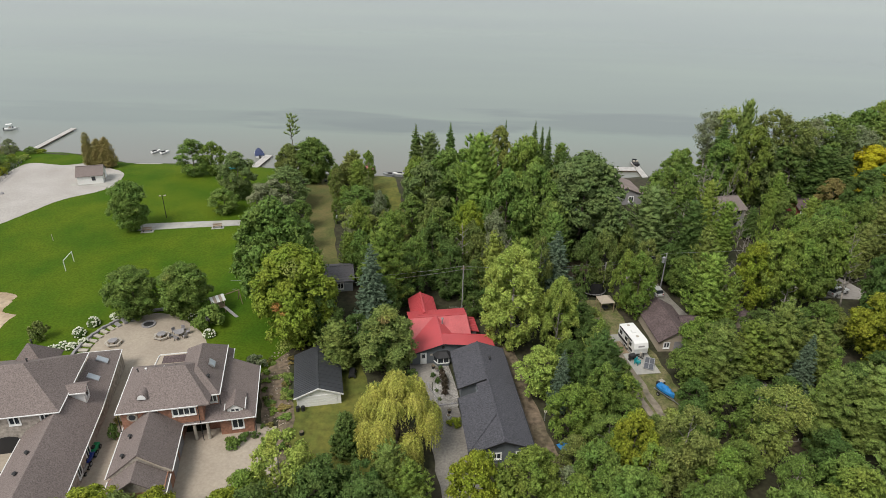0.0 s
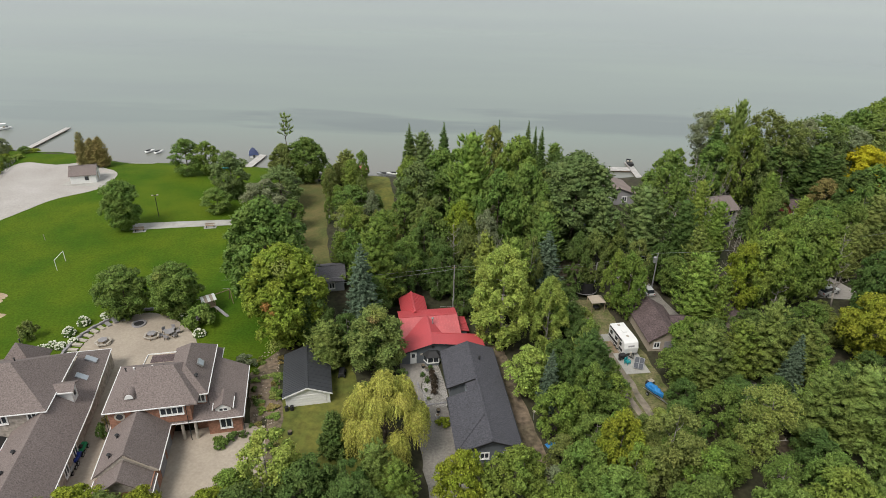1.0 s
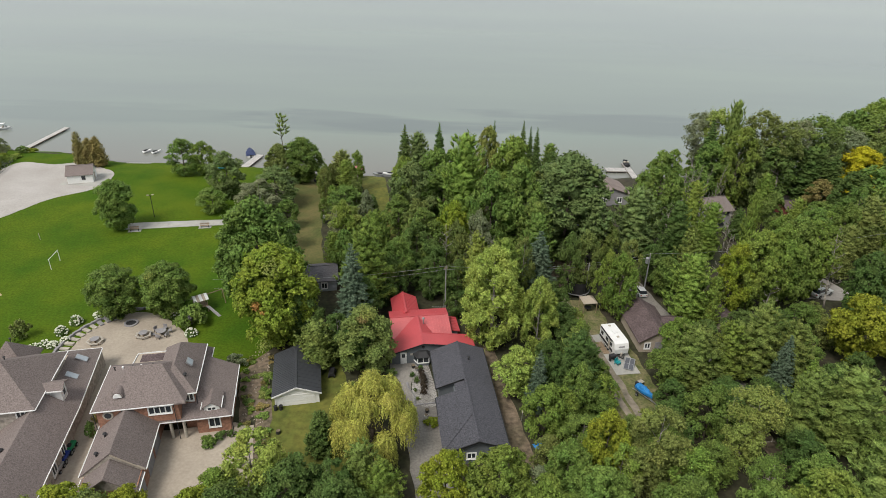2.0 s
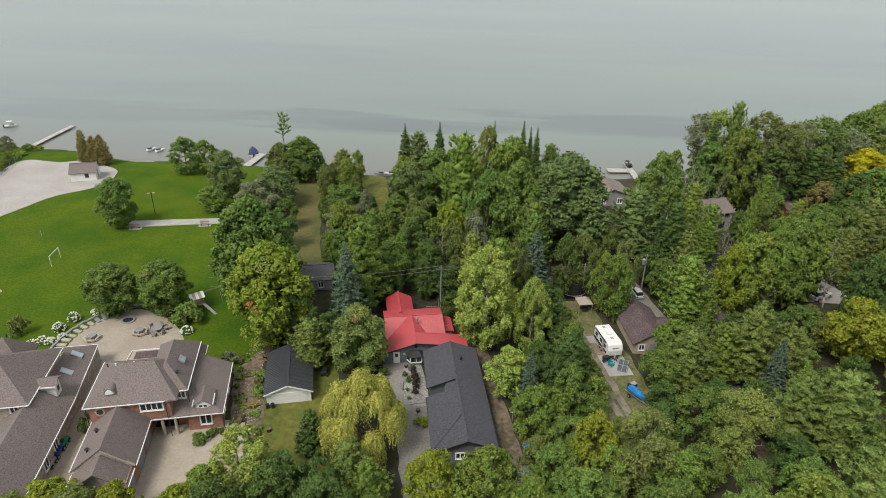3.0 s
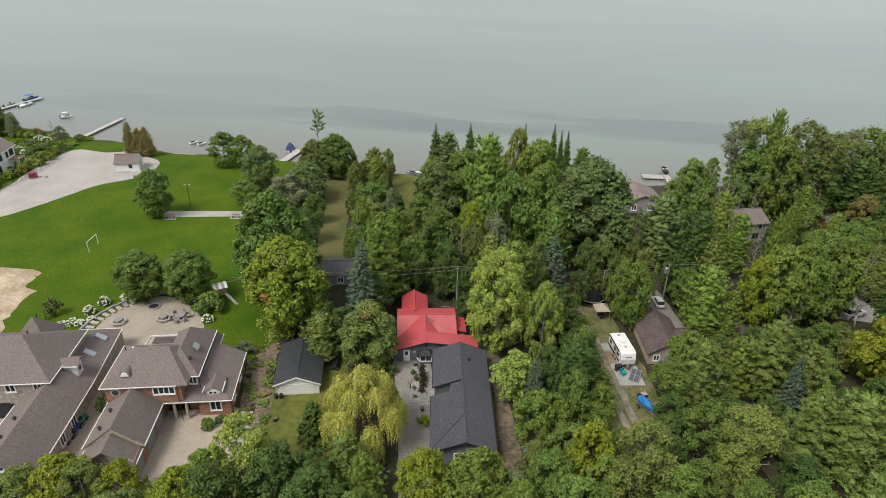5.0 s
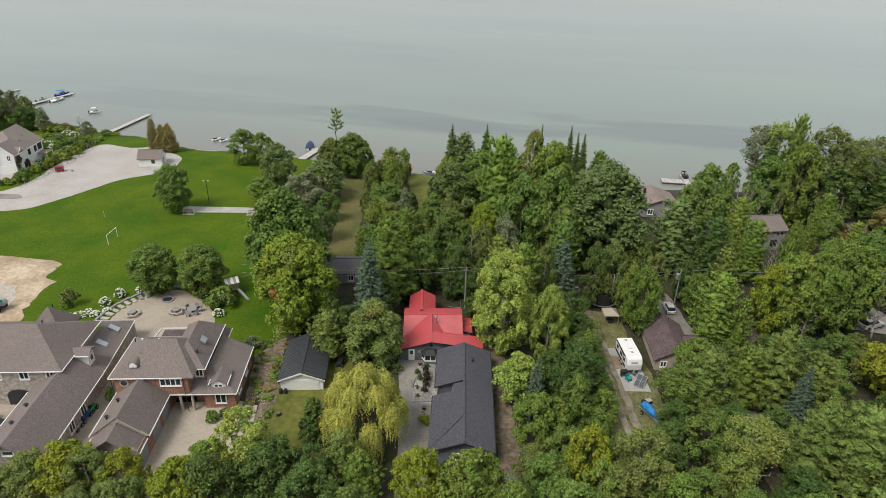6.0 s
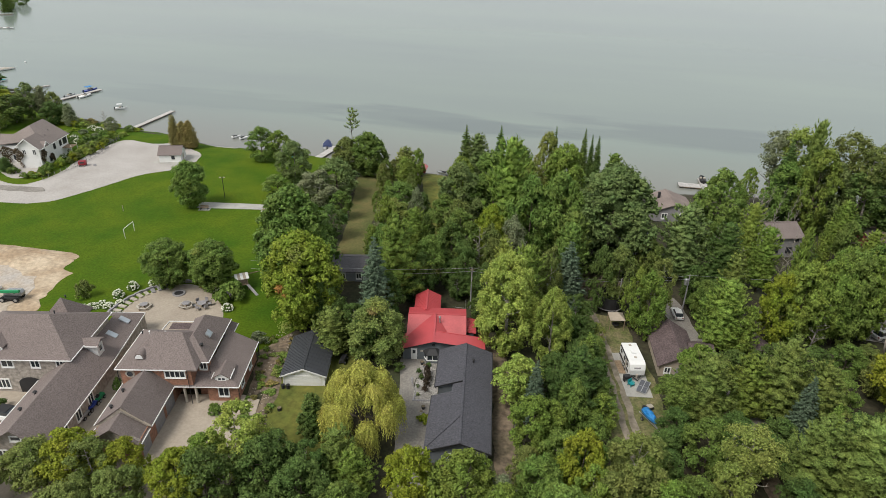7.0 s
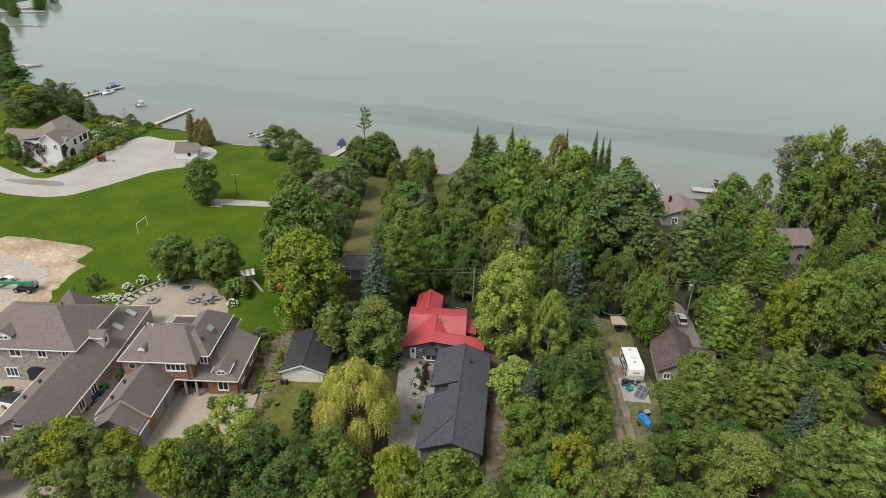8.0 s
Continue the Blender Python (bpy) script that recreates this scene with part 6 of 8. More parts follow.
tree("broadleaf_tree", -204.2, 187.8, 9.0, 5.8, "dark")
tree("broadleaf_tree", -211.4, 190.6, 9.0, 7.1, "dark")
tree("pine_tree", -282.8, 252.9, 9.0, 3.2, "dark", where="along the bay")
tree("broadleaf_tree", -262.6, 235.3, 8.0, 3.0, "dark", where="along the bay")
tree("broadleaf_tree", -240.1, 216.2, 8.0, 3.1, "green", where="along the bay")
tree("broadleaf_tree", -228.1, 204.5, 8.0, 3.2, "dark", where="along the bay")
tree("broadleaf_tree", -225.0, 203.8, 7.0, 2.6, "olive", where="along the bay")
tree("broadleaf_tree", -312.2, 278.5, 8.0, 3.1, "dark", where="along the bay")
# the far side of the bay
tree("pine_tree", -379, 345, 13.0, 3.9, "green", where="across the bay")
tree("pine_tree", -385, 350, 9.4, 4.6, "fresh", where="across the bay")
tree("pine_tree", -424, 370, 9.0, 4.1, "green", where="across the bay")
tree("broadleaf_tree", -409, 368, 11.3, 4.0, "green", where="across the bay")
tree("pine_tree", -397, 381, 11.6, 4.6, "green", where="across the bay")
tree("maple_tree", -405, 391, 11.1, 3.9, "fresh", where="across the bay")
tree("pine_tree", -416, 371, 12.2, 3.9, "green", where="across the bay")
tree("broadleaf_tree", -420, 417, 9.6, 5.1, "green", where="across the bay")
tree("pine_tree", -458, 443, 12.7, 5.1, "dark", where="across the bay")
tree("broadleaf_tree", -436, 390, 12.9, 4.3, "dark", where="across the bay")
tree("broadleaf_tree", -438, 380, 10.5, 4.0, "green", where="across the bay")
tree("pine_tree", -425, 384, 14.0, 4.5, "fresh", where="across the bay")


def forest(u0, u1, v0, v1, n, gap, low, high, tints, kinds, seed, cap=11.5):
    """Woodland outside the boxes that CLEAR keeps free."""
    r = np.random.default_rng(seed)
    made = tries = 0
    while made < n and tries < n * 40:
        tries += 1
        u, v = u0 + (u1 - u0) * r.random(), v0 + (v1 - v0) * r.random()
        x, y = lot(u, v)
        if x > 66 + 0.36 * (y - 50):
            continue  # no fill trees past the right edge of the camera's view
        if 30 < x < 66 and 56 < y < 99:
            continue  # the pine wood east of the trailer track
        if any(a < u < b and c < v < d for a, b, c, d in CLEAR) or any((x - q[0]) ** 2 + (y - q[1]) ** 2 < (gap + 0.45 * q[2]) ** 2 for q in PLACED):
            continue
        if float(shore_distance(np.array([x]), np.array([y]))[0]) < 5:
            continue
        h = low + (high - low) * r.random()
        kind = kinds[int(r.integers(len(kinds)))]
        h = min(h, cap) if y > 118 else h
        rad = h * {"maple_tree": 0.27, "broadleaf_tree": 0.2, "pine_tree": 0.24, "spruce_tree": 0.17, "thin_tree": 0.2, "bare_tree": 0.2}.get(kind, 0.3) * (0.85 + 0.3 * r.random())
        tree(kind, x, y, h, rad, tints[int(r.integers(len(tints)))])
        made += 1


# several boxes are stretched streetwards so trees don't hide houses from the camera
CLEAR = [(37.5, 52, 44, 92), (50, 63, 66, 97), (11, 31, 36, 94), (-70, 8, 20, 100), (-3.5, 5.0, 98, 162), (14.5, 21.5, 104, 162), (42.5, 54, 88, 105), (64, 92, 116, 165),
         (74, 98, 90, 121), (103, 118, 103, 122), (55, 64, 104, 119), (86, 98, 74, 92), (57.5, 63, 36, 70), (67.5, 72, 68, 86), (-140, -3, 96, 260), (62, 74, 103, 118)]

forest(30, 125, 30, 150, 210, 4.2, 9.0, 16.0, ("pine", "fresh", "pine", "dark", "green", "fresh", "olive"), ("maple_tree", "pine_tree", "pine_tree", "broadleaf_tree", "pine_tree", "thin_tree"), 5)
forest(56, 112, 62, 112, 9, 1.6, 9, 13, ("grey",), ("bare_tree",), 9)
# lighter leaf tints in the next two rows stand in for distance haze
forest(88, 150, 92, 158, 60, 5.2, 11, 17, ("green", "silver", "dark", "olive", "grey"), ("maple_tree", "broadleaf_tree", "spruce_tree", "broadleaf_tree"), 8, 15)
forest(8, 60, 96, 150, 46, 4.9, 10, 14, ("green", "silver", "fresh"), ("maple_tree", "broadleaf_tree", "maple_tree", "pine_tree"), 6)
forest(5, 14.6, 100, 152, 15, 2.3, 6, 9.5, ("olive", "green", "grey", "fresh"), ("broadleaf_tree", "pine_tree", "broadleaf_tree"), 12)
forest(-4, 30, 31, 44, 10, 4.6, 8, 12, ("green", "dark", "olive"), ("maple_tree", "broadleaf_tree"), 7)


def turning_leaves(of, x, y, z, r, tint, n=260):
    """A bough of a tree whose leaves have begun to turn, at a place in the tree's own measure."""
    d = sphere_dirs(n)
    p = np.array([x, y, z]) + d * r * np.cbrt(rng.random((n, 1))) * (1, 1, 0.8)
    me = cards("turning_leaves", p, d + (0, 0, 0.6), 0.1 + 0.08 * rng.random(n), 0.6)
    me.materials.append(LEAF)
    ob = new("turning_leaves", me)
    ob.parent, ob.color = of, (*TINT[tint], 1)
    tagged(ob, f"{WORDS[tint]} leaves among the green")


def toward_street(of, side, height, out, r, tint, n=260):
    """Turning leaves on the side of a crown that faces the street, side metres to the east."""
    p = of.matrix_basis.inverted() @ (of.matrix_basis.translation + Vector((side, -out, height)))
    turning_leaves(of, p.x, p.y, p.z, r, tint, n)


toward_street(yellow_maple, -1.0, 9.6, 5.2, 0.7, "rust", 110)
toward_street(yellow_maple, 0.2, 9.0, 5.6, 0.5, "rust", 70)
toward_street(yellow_maple, -0.4, 3.0, 5.6, 1.0, "amber", 200)
toward_street(yellow_maple, 1.0, 14.6, 2.6, 1.6, "amber", 300)
toward_street(patio_maple, -1.2, 8.6, 2.2, 1.2, "amber", 220)
toward_street(olive_tree, 0.8, 10.4, 0.6, 1.3, "amber", 320)
toward_street(olive_tree, 0.2, 10.0, 1.4, 0.9, "brown", 200)


# ---------------------------------------------------------------- smaller buildings
def cottage_at(u, v, *rest, **more):
    x, y = lot(u, v)
    return simple_house(more.pop("name", "cottage"), x, y, *rest, **more)


shed = simple_house("boat_shed", -95.6, 144.7, 21, 5.8, 5.0, 2.2, 3.9, SIDING, SHINGLE, "small white boat shed with a grey shingle roof on gravel", "shed", "x", 0.3,
                    windows=((0.8, -2.5, 1.3, 0.6, 0.7, "-y", 0, DARK, False),))
part("door", boxes((2.88, 2.96, -0.9, 0.3, 0.02, 1.95)), CREAM, shed)
patch("concrete_pad", [(-99.5, 140.5), (-89.0, 141.0), (-90.6, 150.4), (-99, 150)], CONCRETE, "concrete apron round the boat shed", "pad", 0.15, soft=False, rag=0.1)
back = cottage_at(2.6, 101.6, 15, 7.6, 6.2, 2.3, 3.6, BLUE_SIDING, GREY_SHINGLE, "grey cottage with a dark shingle roof half hidden by trees", ridge_along="x", name="grey_cottage",
                  windows=((-1.4, -3.1, 1.2, 0.9, 1.1, "-y", 1), (1.6, -3.1, 1.2, 0.9, 1.1, "-y", 1)))
brown = simple_house("brown_cottage", 33.9, 87.9, 8, 5.6, 9.6, 2.1, 3.9, TAUPE, BROWN_SHINGLE, "taupe cottage with a mottled purple-brown shingle roof", "cottage",
                     windows=((-1.6, -4.8, 1.2, 0.8, 0.9, "-y", 1),))
garage_door(brown, 0.9, -4.8, 0.03, 2.6, 1.8, "-y", GREY_BOARD)
wing = part("wing", gable_wall(bmesh.new(), -1.9, 1.9, -1.4, 1.4, 0, 1.9, 0, 2.8), TAUPE, brown)
wing.matrix_basis = pose(4.1, 0.4, 0, 0, 0, 90)
wr = part("roof", plates(0.12, *gable_faces(-2.2, 2.2, -2.0, 1.9, 1.85, 0, 2.95)), BROWN_SHINGLE, wing)
shore_house = cottage_at(73.2, 132.6, 12, 9.5, 9.0, 2.6, 4.4, GREY_BOARD, TAN_SHINGLE, "grey lakeside house with a tan shingle roof among trees", name="lakeside_house",
                         windows=((-2.2, -4.5, 1.4, 1.1, 1.2, "-y", 1), (1.8, -4.5, 1.4, 1.1, 1.2, "-y", 1)))
part("chimney", boxes((-2.6, -2.1, 1.0, 1.5, 3.2, 5.0)), DARK, shore_house)
cottage_at(90.0, 115.0, 20, 6.4, 7.4, 4.6, 6.3, GREY_BOARD, SHINGLE, "two-storey grey board house behind bare trees", ridge_along="x", name="grey_board_house",
           windows=((-1.6, -3.7, 4.0, 0.9, 0.8, "-y", 1, DARK), (1.9, -3.7, 4.0, 0.9, 0.8, "-y", 1, DARK), (0.9, -3.7, 1.7, 1.2, 1.0, "-y", 1, DARK), (-2.0, -3.7, 1.7, 0.9, 0.9, "-y", 1, DARK)))
cottage_at(112.4, 117.4, 15, 3.8, 4.6, 2.0, 3.2, RED_BOARD, BROWN_SHINGLE, "small barn-red cabin with white trim under the trees", ridge_along="x", name="red_cabin", windows=((-0.9, -2.3, 1.2, 0.7, 0.8, "-y", 1),))
cottage_at(116.0, 125.5, 15, 7.0, 7.0, 2.4, 4.2, GREY_BOARD, BROWN_SHINGLE, "dim brown-roofed cabin deep in the trees", ridge_along="x", name="forest_cabin")
cottage_at(59.8, 115.5, 25, 5.5, 8.0, 3.4, 5.4, GREY_SIDING, DARK_SHINGLE, "slate-grey house with dark windows under big trees", name="grey_house", windows=((-1.0, -4.0, 2.2, 0.8, 1.1, "-y", 1), (1.4, -4.0, 1.0, 0.8, 1.0, "-y", 1)))
cottage_at(69.3, 78.6, 22, 3.4, 6.0, 1.9, 2.7, TAUPE, BROWN_SHINGLE, "low shed with a brown shingle roof in the wood", "shed", name="wood_shed")
simple_house("red_boat_shed", -27.0, 156.6, 8, 2.2, 2.4, 1.3, 2.1, RED_BOARD, PALE_LIT_RED, "little red-roofed shed by the beach", "shed")


def white_house():
    x, y = lot(-90.4, 162)
    h = thing("white_house", x, y, GZ, 15, "white two-storey house with a brown-grey gabled roof and a garden", "house")
    part("wall", gable_wall(bmesh.new(), -0.4, 4.8, -6.6, -3.01, 0, 6.0, 1.9, 7.7, 5.3), WHITE, h)
    part("wall", boxes((-8.4, 4.8, -3.0, 6.6, 0, 4.9)), WHITE, h)
    part("wall", gable_wall(bmesh.new(), -8.4, 4.8, 6.61, 7.2, 0, 5.1, -1.0, 9.0, 5.2), WHITE, h)
    part("roof", plates(0.16, *gable_faces(-0.8, 5.3, -7.1, -1.2, 6.0, 1.9, 8.05, 5.2)), TAUPE_SHINGLE, h)
    part("roof", plates(0.16, [(5.3, -3.4, 5.22), (5.3, 7.7, 5.22), (-1.0, 7.7, 9.3), (-1.0, 1.2, 9.3), (1.9, -1.6, 7.6)], [(-9.0, 7.7, 5.0), (-9.0, -3.4, 5.0), (-1.0, 1.2, 9.3), (-1.0, 7.7, 9.3)], [(-9.0, -3.4, 5.0), (1.9, -3.4, 6.6), (-1.0, 1.2, 9.3)],
                        [(1.9, -3.4, 6.6), (1.9, -1.6, 7.6), (-1.0, 1.2, 9.3)]), TAUPE_SHINGLE, h)
    wing_ = part("wing", gable_wall(bmesh.new(), -3.0, 3.0, -4.5, 4.5, 0, 3.4, 0, 5.2), WHITE, h)
    wing_.matrix_basis = pose(-12.5, 5.6, 0, 0, 0, 90)
    part("roof", plates(0.16, *gable_faces(-3.4, 3.4, -4.9, 4.9, 3.3, 0, 5.4)), TAUPE_SHINGLE, wing_)
    for px, pz in ((-0.8, 5.9), (5.3, 5.1)):
        part("fascia", beams(0.08, 0.22, ((px, -7.14, pz), (1.9, -7.14, 7.97))), WHITE, h)
    window(h, 0.9, -6.6, 4.4, 0.8, 1.3, "-y", 1)
    window(h, 3.5, -6.6, 4.4, 0.8, 1.3, "-y", 1)
    garage_door(h, 2.2, -6.6, 0.05, 4.2, 2.2, "-y")
    window(h, -4.0, -3.0, 1.6, 1.4, 1.5, "-y", 1)
    window(h, -6.6, -3.0, 1.6, 1.2, 1.5, "-y", 1)
    for yy, zz in ((-4.6, 3.9), (0.4, 3.9), (3.4, 3.9), (-2.4, 1.4)):
        window(h, 4.8, yy, zz, 0.8, 1.2, "+x", 1, DARK)
    window(h, 4.8, 5.6, 4.0, 1.6, 1.5, "+x", 1, DARK)
    gutter(h, ((5.36, -7.1, 5.12), (5.36, 7.7, 5.12)))
    deck = part("deck", boxes((4.85, 7.4, 3.6, 6.8, 2.3, 2.45)), WOOD, h)
    for p in ((7.3, 3.7), (7.3, 6.7)):
        part("post", rods(0.07, ((p[0], p[1], 0), (p[0], p[1], 3.0))), WHITE, deck)
    gablet = part("gablet", gable_wall(bmesh.new(), -1.1, 1.1, -0.1, 1.6, 5.0, 5.2, 0, 6.4), WHITE, h)
    gablet.matrix_basis = pose(4.9, -3.6, 0, 0, 0, 90)
    part("roof", plates(0.1, *gable_faces(-1.4, 1.4, -0.35, 2.4, 5.15, 0, 6.55)), TAUPE_SHINGLE, gablet)
    for s in (-1, 1):
        part("fascia", beams(0.06, 0.16, ((s * 1.4, -0.38, 5.1), (0, -0.38, 6.48))), WHITE, gablet)
    for vx, vy in ((2.6, -1.0), (3.0, 0.5), (2.2, 3.6)):
        roof_vent(h, vx, vy, 5.25 + (5.3 - vx) * 0.65, 0.18)
    return h


white_house()


def climbing_vine(u, v, wide, high, turn):
    """Dark creeper that spreads up a wall."""
    x, y = lot(u, v)
    s = thing("climbing_vine", x, y, GZ, turn, "dark red-brown creeper climbing the white house wall", "climber", "climbers")
    n = 420
    a = rng.random(n)
    z = high * np.sqrt(a)
    px = wide * (rng.random(n) - 0.5) * (0.35 + 0.9 * np.sin(3 * a) ** 2) + 0.35 * np.sin(2.2 * z)
    me = cards("foliage", np.stack([px, -0.08 - 0.14 * rng.random(n), z], -1), rng.normal(size=(n, 3)) * 0.5 + (0, -1, 0.5), 0.13 + 0.1 * rng.random(n))
    me.materials.append(LEAF)
    f = new("foliage", me)
    f.parent, f.color = s, (0.10, 0.075, 0.045, 1)
    part("stem", rods(0.04, ((0, -0.05, 0), (0.1, -0.05, high * 0.5)), ((0.1, -0.05, high * 0.5), (-0.15, -0.05, high * 0.85)), n=6), WOOD, s)


climbing_vine(-91.0, 155.25, 2.0, 5.4, 15)
climbing_vine(-96.4, 158.85, 3.6, 4.6, 15)
climbing_vine(-85.5, 156.6, 2.2, 4.6, 105)
climbing_vine(-85.5, 160.4, 1.6, 2.6, 105)
patch("gravel_driveway", [(-124.5, 119.5), (-121.5, 126), (-132.5, 131.2), (-140, 128)], GRAVEL, "pale driveway before the white house", "driveway", 0.13, rag=0.2)


# ---------------------------------------------------------------- docks and boats
def dock(x0, y0, x1, y1, w, label, z=0.55, mat=None):
    """A plank dock on posts from the shore to its end; boards lie across."""
    a, b = Vector((x0, y0, 0)), Vector((x1, y1, 0))
    n = (b - a).length
    d = thing("dock", x0, y0, 0, math.degrees(math.atan2(y1 - y0, x1 - x0)), label, "dock", "docks")
    part("frame", boxes((0, n, -w / 2 + 0.05, -w / 2 + 0.15, z - 0.22, z - 0.05), (0, n, w / 2 - 0.15, w / 2 - 0.05, z - 0.22, z - 0.05)), WOOD, d)
    k = max(2, int(n / 0.9))
    me = None
    for i in range(k):
        bm = boxes((-n / k / 2 + 0.02, n / k / 2 - 0.02, -w / 2, w / 2, z - 0.05, z + 0.03)) if me is None else None
        ob = part("plank", bm, mat or DOCK, d) if me is None else new("plank", me)
        me = ob.data
        ob.parent = d
        ob.location = ((i + 0.5) * n / k, 0, 0)
    for i in range(max(2, int(n / 4)) + 1):
        s = n * i / max(2, int(n / 4))
        for sy in (-w / 2 + 0.1, w / 2 - 0.1):
            part("post", rods(0.06, ((s, sy, -1.6), (s, sy, z + 0.25)), n=6), STEEL, d)
    return d


def hull(bm, length, beam_w, height, z0=0.0, sharp=1.6):
    """A boat's shell with a pointed bow at +x."""
    rings = []
    for s in np.linspace(0, 1, 10):
        w = beam_w / 2 * (1 - s ** (sharp * 2.2)) * (0.88 + 0.12 * min(1, s * 4)) + 0.02
        x, lift = -length / 2 + length * s, height * 0.22 * s ** 2
        pts = [(-w, height + lift), (-w * 0.92, height * 0.45 + lift), (-w * 0.35, 0.08 + lift * 1.6), (0, lift * 1.8), (w * 0.35, 0.08 + lift * 1.6), (w * 0.92, height * 0.45 + lift), (w, height + lift)]
        rings.append([bm.verts.new((x, y, z0 + z)) for y, z in pts])
    for r0, r1 in zip(rings, rings[1:]):
        for i in range(6):
            bm.faces.new((r0[i], r1[i], r1[i + 1], r0[i + 1]))
        bm.faces.new((r0[6], r1[6], r1[0], r0[0]))
    bm.faces.new(rings[0])
    bmesh.ops.recalc_face_normals(bm, faces=bm.faces)
    return bm


def boat(x, y, turn, length, label, hull_mat, top_mat=None, kind="cover", z=-0.15, group="boats"):
    b = thing("boat", x, y, z, turn, label, "boat", group)
    w = length * 0.36
    part("hull", hull(bmesh.new(), length, w, 0.75), hull_mat, b, smooth=False)
    if kind == "cover":
        bm = bmesh.new()
        rows = []
        for s in np.linspace(0, 1, 9):
            hw = w / 2 * (1 - s ** 3.2) * 0.98 + 0.03
            hgt = 0.8 + 0.5 * math.sin(math.pi * min(1, s * 1.25 + 0.05)) ** 0.6
            rows.append([bm.verts.new((-length / 2 + length * s, hw * k, 0.78 + (hgt - 0.78) * (1 - k * k) + 0.17 * s * s)) for k in (-1, -0.55, 0, 0.55, 1)])
        for r0, r1 in zip(rows, rows[1:]):
            for i in range(4):
                bm.faces.new((r0[i], r1[i], r1[i + 1], r0[i + 1]))
        part("cover", bm, top_mat, b, smooth=True)
    else:
        part("windscreen", beams(0.06, 0.5, ((0.5, -w * 0.36, 1.0), (0.7, 0, 1.05)), ((0.7, 0, 1.05), (0.5, w * 0.36, 1.0))), GLASS, b)
        for sy in (-0.28, 0.28):
            part("seat", bevelled(boxes((-0.6, 0.0, sy * w - 0.28, sy * w + 0.28, 0.75, 1.15)), 0.06), CREAM, b)
        if kind == "canopy":
            part("canopy", bevelled(boxes((-length * 0.32, length * 0.12, -w * 0.46, w * 0.46, 1.95, 2.05)), 0.03), top_mat, b)
            part("strut", rods(0.025, *(((sx, sy, 0.75), (sx, sy, 1.95)) for sx in (-length * 0.28, length * 0.08) for sy in (-w * 0.4, w * 0.4)), n=6), STEEL, b)
    bm = boxes((-length / 2 - 0.35, -length / 2 + 0.02, -0.2, 0.2, 0.1, 1.05))
    part("outboard_motor", bevelled(bm, 0.06), DARK, b)
    return b


def jet_ski(x, y, turn, mat, label, z=0.05):
    j = thing("jet_ski", x, y, z, turn, label, "jet ski", "jet skis")
    part("hull", hull(bmesh.new(), 2.9, 1.15, 0.5), mat, j)
    part("seat", bevelled(boxes((-1.2, 0.1, -0.22, 0.22, 0.5, 0.85)), 0.08), DARK, j)
    part("handlebar", rods(0.03, ((0.35, -0.4, 1.0), (0.35, 0.4, 1.0)), ((0.35, 0, 0.5), (0.35, 0, 1.0)), n=6), DARK, j)
    part("cradle", beams(0.1, 0.1, ((-1.2, -0.5, -0.15), (1.2, -0.5, -0.15)), ((-1.2, 0.5, -0.15), (1.2, 0.5, -0.15))), STEEL, j)
    return j


dock(-128.4, 168.6, -129.4, 191.8, 1.7, "long grey plank dock reaching out from the grassy point")
dock(-178.0, 187.0, -175.0, 210.0, 1.8, "long pale dock with moored boats")
dock(-203.0, 195.0, -198.4, 209.0, 1.5, "grey dock beyond the trees")
dock(-230.0, 203.5, -224.2, 211.0, 1.5, "pale dock with a green canopy")
dock(-249.0, 219.5, -242.0, 230.0, 1.8, "pale dock with a white cruiser")
dock(-284.0, 246.0, -280.6, 253.0, 1.6, "short grey dock on the bay")
dock(-350.0, 312.0, -338.0, 322.0, 2.0, "pale dock on the far side of the bay")
dock(-408.0, 356.0, -381.0, 370.0, 2.5, "broad pale dock at the far point")
dock(-420.0, 371.0, -398.0, 384.0, 2.5, "brown wooden dock at the far point", mat=WOOD)
dock(-59.8, 161.8, -58.9, 172.6, 2.2, "grey dock beside a covered boat")
dock(47.9, 162.8, 46.9, 178.2, 1.7, "grey dock running out past the trees")
dock(46.3, 172.2, 40.6, 171.8, 3.0, "wide grey swimming platform at the dock")
dock(30.6, 164.0, 31.6, 171.6, 1.8, "short grey dock half hidden by trees")
boat(-62.6, 174.6, 112, 7.6, "white boat under a navy canvas cover beside the dock", WHITE, NAVY)
boat(-178.4, 208.5, 80, 6.0, "blue pontoon boat with a blue canopy at the dock", BLUE_PAINT, BLUE, "canopy")
boat(-173.6, 200.0, 84, 6.0, "white motor boat with a green stripe at the dock", WHITE, None, "open")
boat(-179.0, 198.5, 84, 4.6, "small grey fishing boat at the dock", STEEL, None, "open")
boat(-239.4, 228.0, 60, 7.5, "white cabin cruiser at the dock end", WHITE, CREAM)
boat(-222.6, 209.5, 60, 4.5, "small boat under a green cover", WHITE, TEAL)
boat(-148.6, 189.0, 30, 3.8, "small white boat with a pale canopy moored off the shore", WHITE, WHITE, "canopy", 0.0)
boat(-279.4, 252.4, 60, 5.0, "pale open boat at the short dock", WHITE, None, "open")
boat(-334.0, 321.0, 20, 6.5, "white boat at the far dock", WHITE, None, "open")
boat(47.0, 176.6, 95, 4.6, "dark open motor boat on the swimming platform's lift", DARK, None, "open", 0.55)
jet_ski(-92.8, 172.6, 60, WHITE, "white jet ski on a lift off the beach")
jet_ski(-89.9, 172.2, 60, WHITE, "white and black jet ski on a lift off the beach")
jet_ski(-22.2, 160.2, 175, STEEL, "grey jet ski drawn up on the beach", 0.35)
